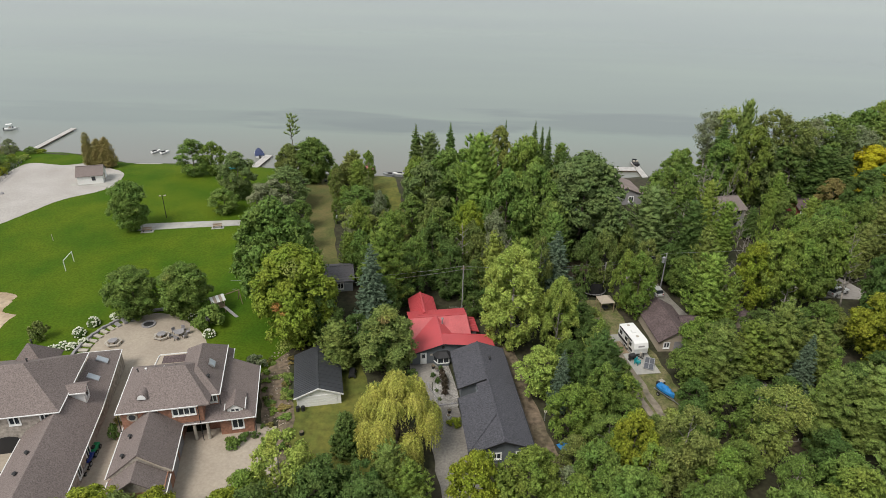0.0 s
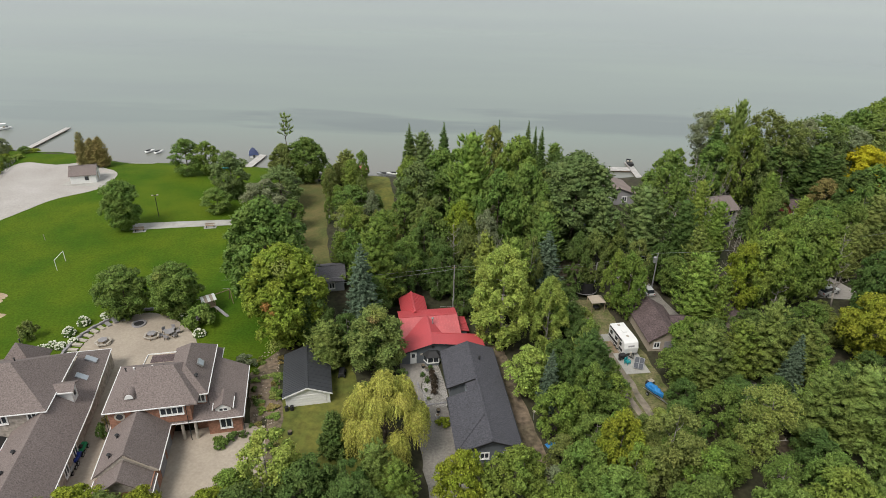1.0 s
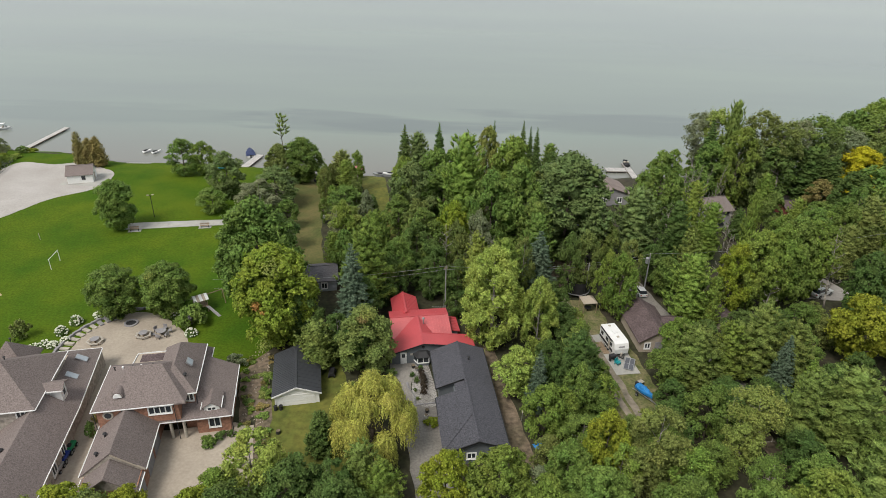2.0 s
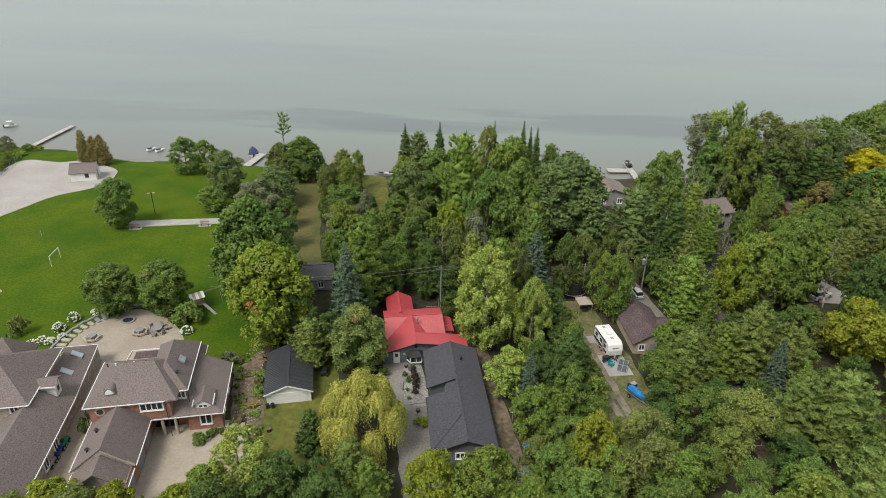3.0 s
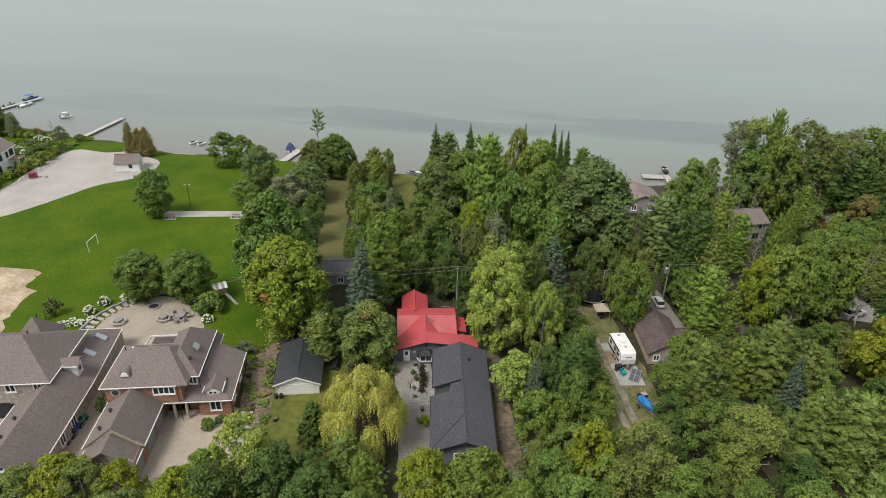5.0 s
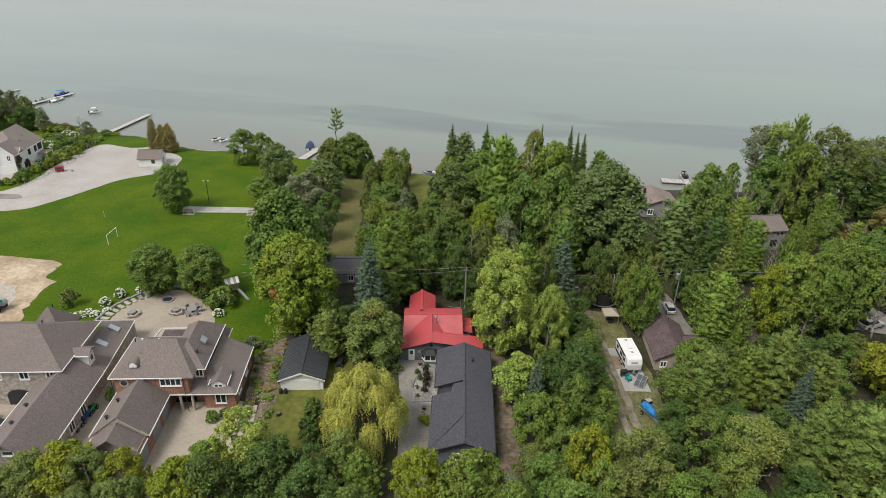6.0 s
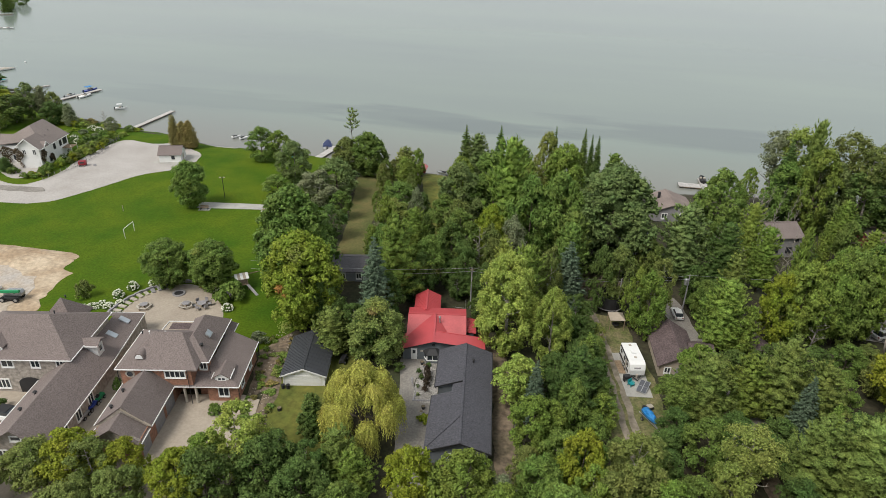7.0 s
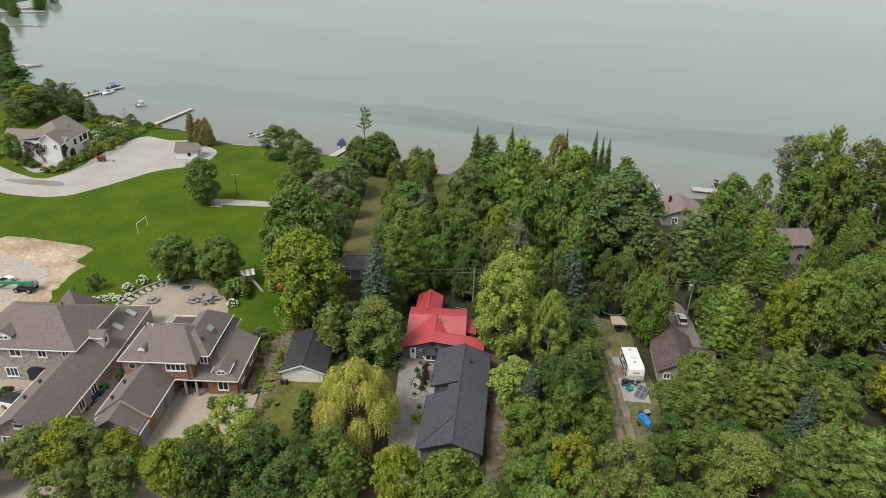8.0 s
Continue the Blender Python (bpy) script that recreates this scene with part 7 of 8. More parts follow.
jet_ski(-19.6, 160.8, 175, WHITE, "white jet ski drawn up on the beach", 0.35)
buoy_m = bmesh.new()
bmesh.ops.create_uvsphere(buoy_m, u_segments=12, v_segments=8, radius=0.45)
bmesh.ops.translate(buoy_m, verts=buoy_m.verts, vec=(-245, 244, 0.15))
tagged(part("buoy", buoy_m, WHITE, smooth=True), "round white mooring buoy on the water", "buoy")
boat(-100.4, 150.6, 110, 3.4, "small white boat drawn up behind the boat shed", WHITE, WHITE, "cover", GZ + 0.02)
canoe = thing("canoe", -63.6, 157.6, 1.35, 20, "pale green canoe lying on the lawn", "canoe")
part("hull", hull(bmesh.new(), 4.4, 0.9, 0.45), TEAL, canoe)
patch("concrete_pad", [(-93, 160.2), (-86, 160.4), (-86, 162.6), (-93, 162.2)], CONCRETE, "pale slab at the water's edge", "pad", 0.13, soft=False, rag=0.1)


# ---------------------------------------------------------------- vehicles
def wheel(parent, x, y, r, w=0.22):
    bm = bmesh.new()
    rod(bm, (x, y - w / 2, r), (x, y + w / 2, r), r, r, 16)
    t = part("wheel", bm, RUBBER, parent)
    bm = bmesh.new()
    rod(bm, (x, y - w / 2 - 0.01, r), (x, y + w / 2 + 0.01, r), r * 0.6, r * 0.6, 12)
    part("rim", bm, STEEL, t)


def car(x, y, turn, mat, label, roof_mat=None, size=1.0):
    c = thing("car", x, y, GZ + 0.06, turn, label, "car")
    c.matrix_basis = c.matrix_basis @ Matrix.Diagonal((size, size, size, 1))
    lower = [(-2.25, 0.45), (-2.3, 0.85), (-2.15, 1.0), (-1.4, 1.05), (1.15, 1.02), (2.05, 0.9), (2.28, 0.7), (2.25, 0.4), (-2.2, 0.3)]
    bm = prism(bmesh.new(), lower, -0.92, 0.92)
    part("body", bevelled(bm, 0.05), mat, c)
    cab = [(-2.1, 1.03), (-1.75, 1.6), (-1.3, 1.7), (0.1, 1.68), (0.95, 1.06)]
    part("cabin", bevelled(prism(bmesh.new(), cab, -0.78, 0.78), 0.05), GLASS, c, "dark glass cabin")
    part("roof", bevelled(boxes((-1.65, 0.1, -0.72, 0.72, 1.66, 1.75)), 0.03), roof_mat or mat, c)
    for sx in (-1.42, 1.42):
        for sy in (-0.85, 0.85):
            wheel(c, sx, sy, 0.35)
    for sy in (-0.68, 0.68):
        part("headlight", boxes((2.18, 2.28, sy - 0.18, sy + 0.18, 0.68, 0.82)), CREAM, c)
        part("tail_light", boxes((-2.33, -2.24, sy - 0.14, sy + 0.14, 0.75, 0.95)), RED_PAINT, c)
    return c


car(-82.2, 73.0, 80, WHITE, "white car with dark windows parked on site gravel")
car(35.6, 101.0, 101, WHITE, "white hatchback car parked on the gravel driveway", None, 0.78)
_p = lot(-37.6, 60.6)
car(_p[0], _p[1], 4, WHITE, "white car with a black roof parked before the stone house", DARK)
_p = lot(93.5, 82.5)
car(_p[0], _p[1], 30, WHITE, "pale car parked in a clearing among trees")


def travel_trailer():
    x, y = lot(48.5, 73.4)
    t = thing("travel_trailer", x, y, GZ + 0.1, 15 - 90, "white travel trailer with dark side stripes on a concrete pad", "trailer")
    # nose at +x, towards the street
    side = [(-2.7, 0.55), (-2.75, 2.75), (2.0, 2.8), (2.55, 2.55), (2.85, 1.7), (2.75, 0.75), (2.3, 0.5)]
    part("body", bevelled(prism(bmesh.new(), side, -1.18, 1.18), 0.07), WHITE, t)
    part("stripe", boxes((-2.6, 2.2, -1.2, -1.17, 0.75, 1.2)), DARK, t, "dark grey side stripe")
    part("stripe", boxes((-2.6, 2.2, 1.17, 1.2, 0.75, 1.2)), DARK, t, "dark grey side stripe")
    for wx in (-1.8, 0.0, 1.4):
        part("window", boxes((wx - 0.4, wx + 0.4, -1.205, -1.17, 1.5, 2.1)), GLASS, t)
    part("door", boxes((0.55, 1.15, -1.21, -1.17, 0.65, 2.35)), CREAM, t)
    bm = boxes((-0.03, 0.03, -0.5, 0.5, -0.12, 0.12))
    bm.transform(Matrix.Translation((2.72, 0, 2.02)) @ Matrix.Rotation(radians(-19), 4, "Y"))
    part("front_panel", bm, GREY_BOARD, t, "grey emblem panel on the nose")
    ac = part("air_conditioner", bevelled(boxes((-0.6, 0.2, -0.35, 0.35, 2.78, 3.05)), 0.08), WHITE, t)
    part("roof_hatch", bevelled(boxes((0.9, 1.3, -0.2, 0.2, 2.8, 2.9)), 0.03), CREAM, t)
    part("roof_hatch", bevelled(boxes((-2.2, -1.85, -0.2, 0.2, 2.78, 2.88)), 0.03), CREAM, t)
    part("drawbar", beams(0.09, 0.12, ((2.4, -0.8, 0.5), (3.7, 0, 0.5)), ((2.4, 0.8, 0.5), (3.7, 0, 0.5))), DARK, t)
    part("gas_bottle", rods(0.16, ((2.95, 0, 0.55), (2.95, 0, 1.05)), n=12), CREAM, t)
    for sx in (-0.5, 0.35):
        for sy in (-1.05, 1.05):
            wheel(t, sx, sy, 0.34)
    part("awning", beams(0.14, 0.14, ((-2.3, -1.26, 2.62), (1.8, -1.26, 2.62))), DARK, t)
    return t


travel_trailer()


def at_lot(name, u, v, dz, turn, label, category, group=""):
    x, y = lot(u, v)
    return thing(name, x, y, GZ + dz, 15 + turn, label, category, group)


m_ = at_lot("timber_mat", 46.9, 73.6, 0.1, 0, "tan timber boarding beside the trailer", "decking")
for i in range(6):
    part("board", boxes((-0.5, 0.5, -1.6 + 0.54 * i, -1.1 + 0.54 * i, 0.0, 0.06)), WOOD, m_)
c_ = at_lot("garden_chair", 47.4, 69.2, 0.1, 30, "teal plastic garden chair on the concrete pad", "chair")
part("seat", bevelled(boxes((-0.4, 0.4, -0.35, 0.35, 0.34, 0.44)), 0.04), TEAL, c_)
part("backrest", bevelled(boxes((-0.4, 0.4, 0.3, 0.4, 0.44, 1.0)), 0.04), TEAL, c_)
for sx in (-0.33, 0.33):
    part("armrest", boxes((sx - 0.06, sx + 0.06, -0.33, 0.3, 0.6, 0.66)), TEAL, c_)
    for sy in (-0.3, 0.3):
        part("leg", boxes((sx - 0.04, sx + 0.04, sy - 0.04, sy + 0.04, 0, 0.34)), TEAL, c_)
g_ = at_lot("barbecue", 47.0, 70.3, 0.1, 10, "black covered barbecue beside the trailer", "barbecue")
part("firebox", bevelled(boxes((-0.5, 0.5, -0.35, 0.35, 0.5, 1.05)), 0.12), DARK, g_)
for sx in (-0.4, 0.4):
    part("leg", boxes((sx - 0.04, sx + 0.04, -0.25, 0.25, 0, 0.5)), DARK, g_)
s_ = at_lot("folding_frame", 49.0, 68.6, 0.1, -33, "aluminium-framed dark solar panel tilted on the concrete pad", "panel")
bm_ = beams(0.09, 0.06, ((-0.7, -1.2, 0.15), (0.7, -1.2, 0.15)), ((-0.7, 1.2, 0.55), (0.7, 1.2, 0.55)), ((-0.7, -1.2, 0.15), (-0.7, 1.2, 0.55)), ((0.7, -1.2, 0.15), (0.7, 1.2, 0.55)), ((0, -1.2, 0.15), (0, 1.2, 0.55)), ((-0.7, 0, 0.35), (0.7, 0, 0.35)))
part("frame", bm_, STEEL, s_)
for sx in (-0.65, 0.06):
    for sy in (-1.14, 0.06):
        part("sheet", plates(0.02, [(sx, sy, 0.37 + sy * 0.1667), (sx + 0.59, sy, 0.37 + sy * 0.1667), (sx + 0.59, sy + 1.08, 0.37 + (sy + 1.08) * 0.1667), (sx, sy + 1.08, 0.37 + (sy + 1.08) * 0.1667)]), SLATE, s_, "dark solar cell sheet")
for sx in (-0.6, 0.6):
    part("leg", rods(0.03, ((sx, 1.1, 0), (sx, 1.1, 0.5)), n=6), STEEL, s_)

x_, y_ = lot(47.9, 61.6)
bt = boat(x_, y_, 15 - 74, 3.0, "small boat on a trailer under a bright blue tarpaulin", BLUE, BLUE, "cover", GZ + 0.45)
for _c in list(bt.children):
    if _c.name.startswith("cover"):
        bm_ = bmesh.new()
        bm_.from_mesh(_c.data)
        bmesh.ops.subdivide_edges(bm_, edges=list(bm_.edges), cuts=3, use_grid_fill=True)
        for q in bm_.verts:
            n_ = noise.noise_vector(q.co * 2.3) * 0.16 + noise.noise_vector(q.co * 6) * 0.07
            q.co += n_
        bm_.to_mesh(_c.data)
        bm_.free()
tr_ = at_lot("boat_trailer", 47.9, 61.6, 0.03, -74, "galvanised boat trailer under the tarped boat", "trailer")
part("frame", beams(0.1, 0.1, ((-1.8, -0.5, 0.42), (2.0, 0, 0.42)), ((-1.8, 0.5, 0.42), (2.0, 0, 0.42)), ((2.0, 0, 0.42), (3.2, 0, 0.4))), STEEL, tr_)
for sy in (-0.8, 0.8):
    wheel(tr_, -0.6, sy, 0.28, 0.16)
part("jockey_wheel", rods(0.05, ((3.0, 0, 0), (3.0, 0, 0.5)), n=8), STEEL, tr_)
cr_ = at_lot("storage_crate", 48.6, 64.2, 0.03, 20, "dark crate with a pale lid on the grass", "crate")
part("body", bevelled(boxes((-0.5, 0.5, -0.35, 0.35, 0, 0.5)), 0.03), DARK, cr_)
part("lid", bevelled(boxes((-0.3, 0.52, -0.37, 0.37, 0.5, 0.58)), 0.02), CREAM, cr_)


def tarp_heap(u, v, sx, sy, h, mat, label):
    x, y = lot(u, v)
    bm = bmesh.new()
    bmesh.ops.create_grid(bm, x_segments=14, y_segments=14, size=1)
    for p in bm.verts:
        e = max(0.0, 1 - (abs(p.co.x) ** 3 + abs(p.co.y) ** 3))
        p.co.z = h * e ** 0.5 * (0.75 + 0.5 * noise.noise((p.co.x * 2.1 + u, p.co.y * 2.1, 0.5)))
        p.co.x, p.co.y = p.co.x * sx, p.co.y * sy
    ob = part("tarpaulin", bm, mat, smooth=True)
    ob.matrix_basis = pose(x, y, GZ + 0.06, 0, 0, 30)
    return tagged(ob, label, "tarpaulin")


tarp_heap(30.2, 54.6, 0.7, 0.95, 0.5, BLUE, "crumpled blue tarpaulin heap beside the dirt path")
d_ = at_lot("satellite_dish", 29.3, 59.9, 0, 160, "pale satellite dish on a thin post", "satellite dish")
part("post", rods(0.05, ((0, 0, 0), (0, 0, 1.7)), n=8), STEEL, d_)
bm_ = bmesh.new()
bmesh.ops.create_cone(bm_, cap_ends=True, segments=20, radius1=0.06, radius2=0.2, depth=0.08)
bm_.transform(Matrix.Translation((0, 0.1, 1.7)) @ Matrix.Rotation(radians(-60), 4, "X"))
part("dish", bm_, CREAM, d_)


def gazebo(x, y):
    g = thing("gazebo", x, y, GZ, 12, "gazebo with a tan pointed canopy over dark seats", "gazebo")
    part("canopy", plates(0.06, *hip_faces(-1.25, 1.25, -1.25, 1.25, 2.0, -0.05, 0.05, 0, 0, 2.9)), TAUPE, g)
    for sx in (-1.15, 1.15):
        for sy in (-1.15, 1.15):
            part("post", rods(0.06, ((sx, sy, 0), (sx, sy, 2.0)), n=8), WOOD, g)
    return g


gazebo(25.3, 94.6)
t_ = thing("garden_table", 25.3, 94.2, GZ + 0.05, 0, "dark round table with seats under the gazebo", "table")
bm_ = bmesh.new()
rod(bm_, (0, 0, 0.66), (0, 0, 0.72), 0.6, 0.6, 16)
part("tabletop", bm_, DARK, t_)
part("leg", rods(0.07, ((0, 0, 0), (0, 0, 0.66))), DARK, t_)
for i in range(3):
    lg = thing("log", 21.7 + 0.8 * i, 93.0 - 0.9 * i, GZ + 0.05, 30 * i, "peeled log lying on the bare yard", "log", "logs")
    part("trunk", rods(0.13, ((-1.1, 0, 0.13), (1.1, 0, 0.13)), n=10), WOOD, lg)


def trampoline(x, y, r):
    t = thing("trampoline", x, y, GZ, 0, "round black trampoline with a pale rim and dark safety net", "trampoline")
    bm = bmesh.new()
    n = 28
    for i in range(n):
        a0, a1 = 2 * math.pi * i / n, 2 * math.pi * (i + 1) / n
        beam(bm, (r * math.cos(a0), r * math.sin(a0), 0.85), (r * math.cos(a1), r * math.sin(a1), 0.85), 0.16, 0.1)
    part("rim", bm, GREY_BOARD, t, "pale grey padded rim")
    bm = bmesh.new()
    rod(bm, (0, 0, 0.80), (0, 0, 0.82), r * 0.96, r * 0.96, 28)
    part("mat", bm, RUBBER, t)
    for i in range(6):
        a = 2 * math.pi * i / 6
        part("pole", rods(0.04, ((r * math.cos(a), r * math.sin(a), 0), (r * math.cos(a), r * math.sin(a), 3.1)), n=6), DARK, t)
    for i in range(6):
        bm = bmesh.new()
        rows = []
        for z in (0.95, 2.0, 3.1):
            rows.append([[bm.verts.new(((r + o) * math.cos(a), (r + o) * math.sin(a), z)) for a in np.linspace(math.pi / 3 * i + 0.02, math.pi / 3 * (i + 1) - 0.02, 6)] for o in (-0.03, -0.05)])
        for k in (0, 1):
            for o in (0, 1):
                for j in range(5):
                    bm.faces.new((rows[k][o][j], rows[k][o][j + 1], rows[k + 1][o][j + 1], rows[k + 1][o][j]))
        part("net", bm, RUBBER, t, "dense black safety net")
    return t


trampoline(24.0, 100.2, 2.3)


# ---------------------------------------------------------------- poles and wires
def utility_pole(x, y, top, label, transformer=False, arm=0.0):
    p = thing("utility_pole", x, y, GZ - 0.05, 15, label, "utility pole", "utility poles")
    bm = bmesh.new()
    rod(bm, (0, 0, 0), (0, 0, top), 0.14, 0.09, 10)
    part("pole", bm, GREY_BOARD, p)
    if arm:
        part("crossarm", beams(0.1, 0.12, ((-arm, 0, top - 0.3), (arm, 0, top - 0.3))), WOOD, p)
    part("insulator", rods(0.06, ((0, 0, top), (0, 0, top + 0.22)), n=8), CREAM, p)
    if transformer:
        bm = bmesh.new()
        rod(bm, (-0.42, 0, top - 1.7), (-0.42, 0, top - 0.7), 0.3, 0.3, 14)
        rod(bm, (-0.42, 0, top - 0.7), (-0.42, 0, top - 0.6), 0.32, 0.2, 14)
        part("transformer", bm, STEEL, p, "pale grey transformer can")
    return p


utility_pole(0.6, 93.0, 8.1, "weathered grey utility pole behind the red-roofed house", arm=0.35)
utility_pole(36.4, 101.4, 8.0, "wooden utility pole with a pale transformer among trees", True)
utility_pole(25.4, 98.6, 7.0, "thin wooden service pole among dark trees")


def wire(a, b, sag, label, r=0.022):
    a, b = Vector(a), Vector(b)
    bm = bmesh.new()
    pts = [a.lerp(b, k / 14) - Vector((0, 0, sag * 4 * (k / 14) * (1 - k / 14))) for k in range(15)]
    for p, q in zip(pts, pts[1:]):
        rod(bm, p, q, r, r, 4)
    return tagged(part("overhead_wire", bm, STEEL), label, "wire", "overhead wires")


wire((0.6, 93.0, 9.85), (25.4, 98.6, 8.75), 0.7, "sagging grey overhead wire between utility poles")
wire((25.4, 98.6, 8.75), (36.4, 101.4, 9.75), 0.3, "sagging grey overhead wire between utility poles")
wire((0.6, 93.0, 9.2), (36.4, 101.4, 9.0), 1.1, "lower grey overhead wire between utility poles")
wire((36.4, 101.4, 9.75), (84, 114, 10.4), 1.0, "grey overhead wire running into the wood")
wire((0.6, 93.0, 9.85), (-36, 84, 10.2), 0.9, "pale overhead wire crossing to the tall trees")
wire((0.6, 93.0, 9.2), (-36, 84, 8.6), 0.8, "lower grey wire crossing to the tall trees")


# ---------------------------------------------------------------- things on the lawn
def goal(x, y, turn):
    g = thing("football_goal", x, y, GZ - 0.05, turn, "white tubular goal frame standing on the lawn", "goal")
    part("post", rods(0.06, ((-1.9, 0, 0), (-1.9, 0, 2.3))), WHITE, g)
    part("post", rods(0.06, ((1.9, 0, 0), (1.9, 0, 2.3))), WHITE, g)
    part("crossbar", rods(0.06, ((-1.95, 0, 2.3), (1.95, 0, 2.3))), WHITE, g)


goal(-74.7, 100.6, 100)


def lamp_post(x, y, h):
    g = thing("lamp_post", x, y, GZ - 0.1, 20, "slim dark lamp post with a small lamp head on the lawn", "lamp post")
    part("pole", rods(0.07, ((0, 0, 0), (0, 0, h)), n=8), DARK, g)
    part("arm", rods(0.04, ((-0.5, 0, h), (0.5, 0, h)), n=6), DARK, g)
    for s in (-0.5, 0.5):
        part("lamp_head", bevelled(boxes((s - 0.22, s + 0.22, -0.16, 0.16, h - 0.02, h + 0.14)), 0.04), CREAM, g)


lamp_post(-66.8, 124.2, 5.4)
p_ = thing("marker_post", -84.4, 110.6, GZ - 0.05, 0, "thin pale marker post in the lawn", "post")
part("post", rods(0.05, ((0, 0, 0), (0, 0, 1.6)), n=6), CREAM, p_)
gl = thing("globe_lamp", -28.4, 125.2, GZ - 0.1, 0, "white globe lamp on a low post beside the grass lane", "lamp")
part("post", rods(0.05, ((0, 0, 0), (0, 0, 1.3)), n=8), DARK, gl)
bm_ = bmesh.new()
bmesh.ops.create_uvsphere(bm_, u_segments=14, v_segments=10, radius=0.42)
bm_.transform(Matrix.Translation((0, 0, 1.6)))
part("globe", bm_, WHITE, gl, smooth=True)


def bench(u, v):
    b = at_lot("park_bench", u, v, 0.06, 0, "dark bench on a pale pad beside the walkway", "bench", "benches")
    part("base", boxes((-1.3, 1.3, -0.6, 0.6, 0, 0.05)), CONCRETE, b)
    for i in range(3):
        part("seat_slat", boxes((-0.95, 0.95, -0.25 + 0.17 * i, -0.12 + 0.17 * i, 0.48, 0.52)), WOOD, b)
    for i in range(2):
        part("back_slat", boxes((-0.95, 0.95, 0.28, 0.32, 0.62 + 0.18 * i, 0.75 + 0.18 * i)), WOOD, b)
    for sx in (-0.8, 0.8):
        part("leg", boxes((sx - 0.04, sx + 0.04, -0.25, 0.33, 0.05, 0.48)), DARK, b)


bench(-35.0, 130.3)
bench(-20.6, 129.9)
pl = thing("play_set", -40.6, 87.6, GZ, 40, "wooden play set with a striped canopy and grey-blue slide", "play set")
for sx in (-0.9, 0.9):
    for sy in (-0.9, 0.9):
        part("post", boxes((sx - 0.06, sx + 0.06, sy - 0.06, sy + 0.06, 0, 2.6)), WOOD, pl)
part("platform", boxes((-1.0, 1.0, -1.0, 1.0, 1.25, 1.35)), WOOD, pl)
for i in range(5):
    part("canopy_stripe", plates(0.04, [(-1.2 + 0.48 * i, -1.15, 2.6), (-0.72 + 0.48 * i, -1.15, 2.6), (-0.72 + 0.48 * i, 0, 3.3), (-1.2 + 0.48 * i, 0, 3.3)],
                                 [(-1.2 + 0.48 * i, 0, 3.3), (-0.72 + 0.48 * i, 0, 3.3), (-0.72 + 0.48 * i, 1.15, 2.6), (-1.2 + 0.48 * i, 1.15, 2.6)]), WHITE if i % 2 == 0 else TAUPE, pl)
part("swing_beam", beams(0.12, 0.14, ((0.9, 0.9, 2.4), (4.2, 1.2, 2.4))), WOOD, pl)
part("swing_leg", beams(0.1, 0.1, ((4.2, 1.2, 2.4), (4.2, 0.2, 0)), ((4.2, 1.2, 2.4), (4.2, 2.2, 0))), WOOD, pl)
part("slide", plates(0.08, [(0.6, -1.0, 1.3), (1.1, -1.0, 1.3), (2.2, -3.4, 0.15), (1.7, -3.4, 0.15)]), GREY_BOARD, pl, "grey-blue plastic slide")
part("beam", beams(0.12, 0.14, ((-0.9, 0.9, 2.4), (-3.4, 1.8, 1.9))), CREAM, pl)
part("leg", beams(0.1, 0.1, ((-3.4, 1.8, 1.9), (-3.4, 1.8, 0))), CREAM, pl)


# ---------------------------------------------------------------- patio
def fire_pit(u, v):
    f = at_lot("fire_pit", u, v, 0.1, 0, "round stone fire pit ring on the patio", "fire pit")
    for i in range(14):
        a = 2 * math.pi * i / 14
        bm = bevelled(boxes((-0.26, 0.26, -0.16, 0.16, 0, 0.2)), 0.03)
        bm.transform(pose(0.95 * math.cos(a), 0.95 * math.sin(a), 0, 0, 0, math.degrees(a) + 90))
        part("stone", bm, GREY_BOARD, f)
    bm = bmesh.new()
    rod(bm, (0, 0, 0), (0, 0, 0.06), 0.8, 0.8, 20)
    part("ash_bed", bm, DARK, f)


def hex_table(u, v, turn):
    t = at_lot("picnic_table", u, v, 0.1, turn, "grey six-sided picnic table with fixed benches on the patio", "table", "picnic tables")
    bm = bmesh.new()
    rod(bm, (0, 0, 0.70), (0, 0, 0.77), 0.72, 0.72, 6)
    part("tabletop", bm, GREY_BOARD, t)
    part("pedestal", rods(0.12, ((0, 0, 0), (0, 0, 0.7)), n=8), WOOD, t)
    for i in range(6):
        a0, a1 = math.pi / 3 * i, math.pi / 3 * (i + 1)
        bm = bmesh.new()
        slab(bm, [(r * math.cos(a), r * math.sin(a), 0.46) for r, a in ((0.95, a0 + 0.03), (1.3, a0 + 0.03), (1.3, a1 - 0.03), (0.95, a1 - 0.03))], 0.06)
        bmesh.ops.recalc_face_normals(bm, faces=bm.faces)
        part("bench", bm, CREAM, t)
        part("leg", beams(0.08, 0.08, ((1.1 * math.cos(a0), 1.1 * math.sin(a0), 0), (1.1 * math.cos(a0), 1.1 * math.sin(a0), 0.4))), WOOD, t)


def patio_chair(x, y, turn):
    c = thing("patio_chair", x, y, GZ + 0.1, turn, "grey metal patio chair at the round table", "chair", "patio chairs")
    part("seat", bevelled(boxes((-0.3, 0.3, -0.28, 0.28, 0.40, 0.46)), 0.02), GREY_BOARD, c)
    part("backrest", bevelled(boxes((-0.3, 0.3, 0.25, 0.32, 0.46, 1.0)), 0.02), GREY_BOARD, c)
    for sx in (-0.26, 0.26):
        for sy in (-0.24, 0.24):
            part("leg", boxes((sx - 0.03, sx + 0.03, sy - 0.03, sy + 0.03, 0, 0.40)), DARK, c)


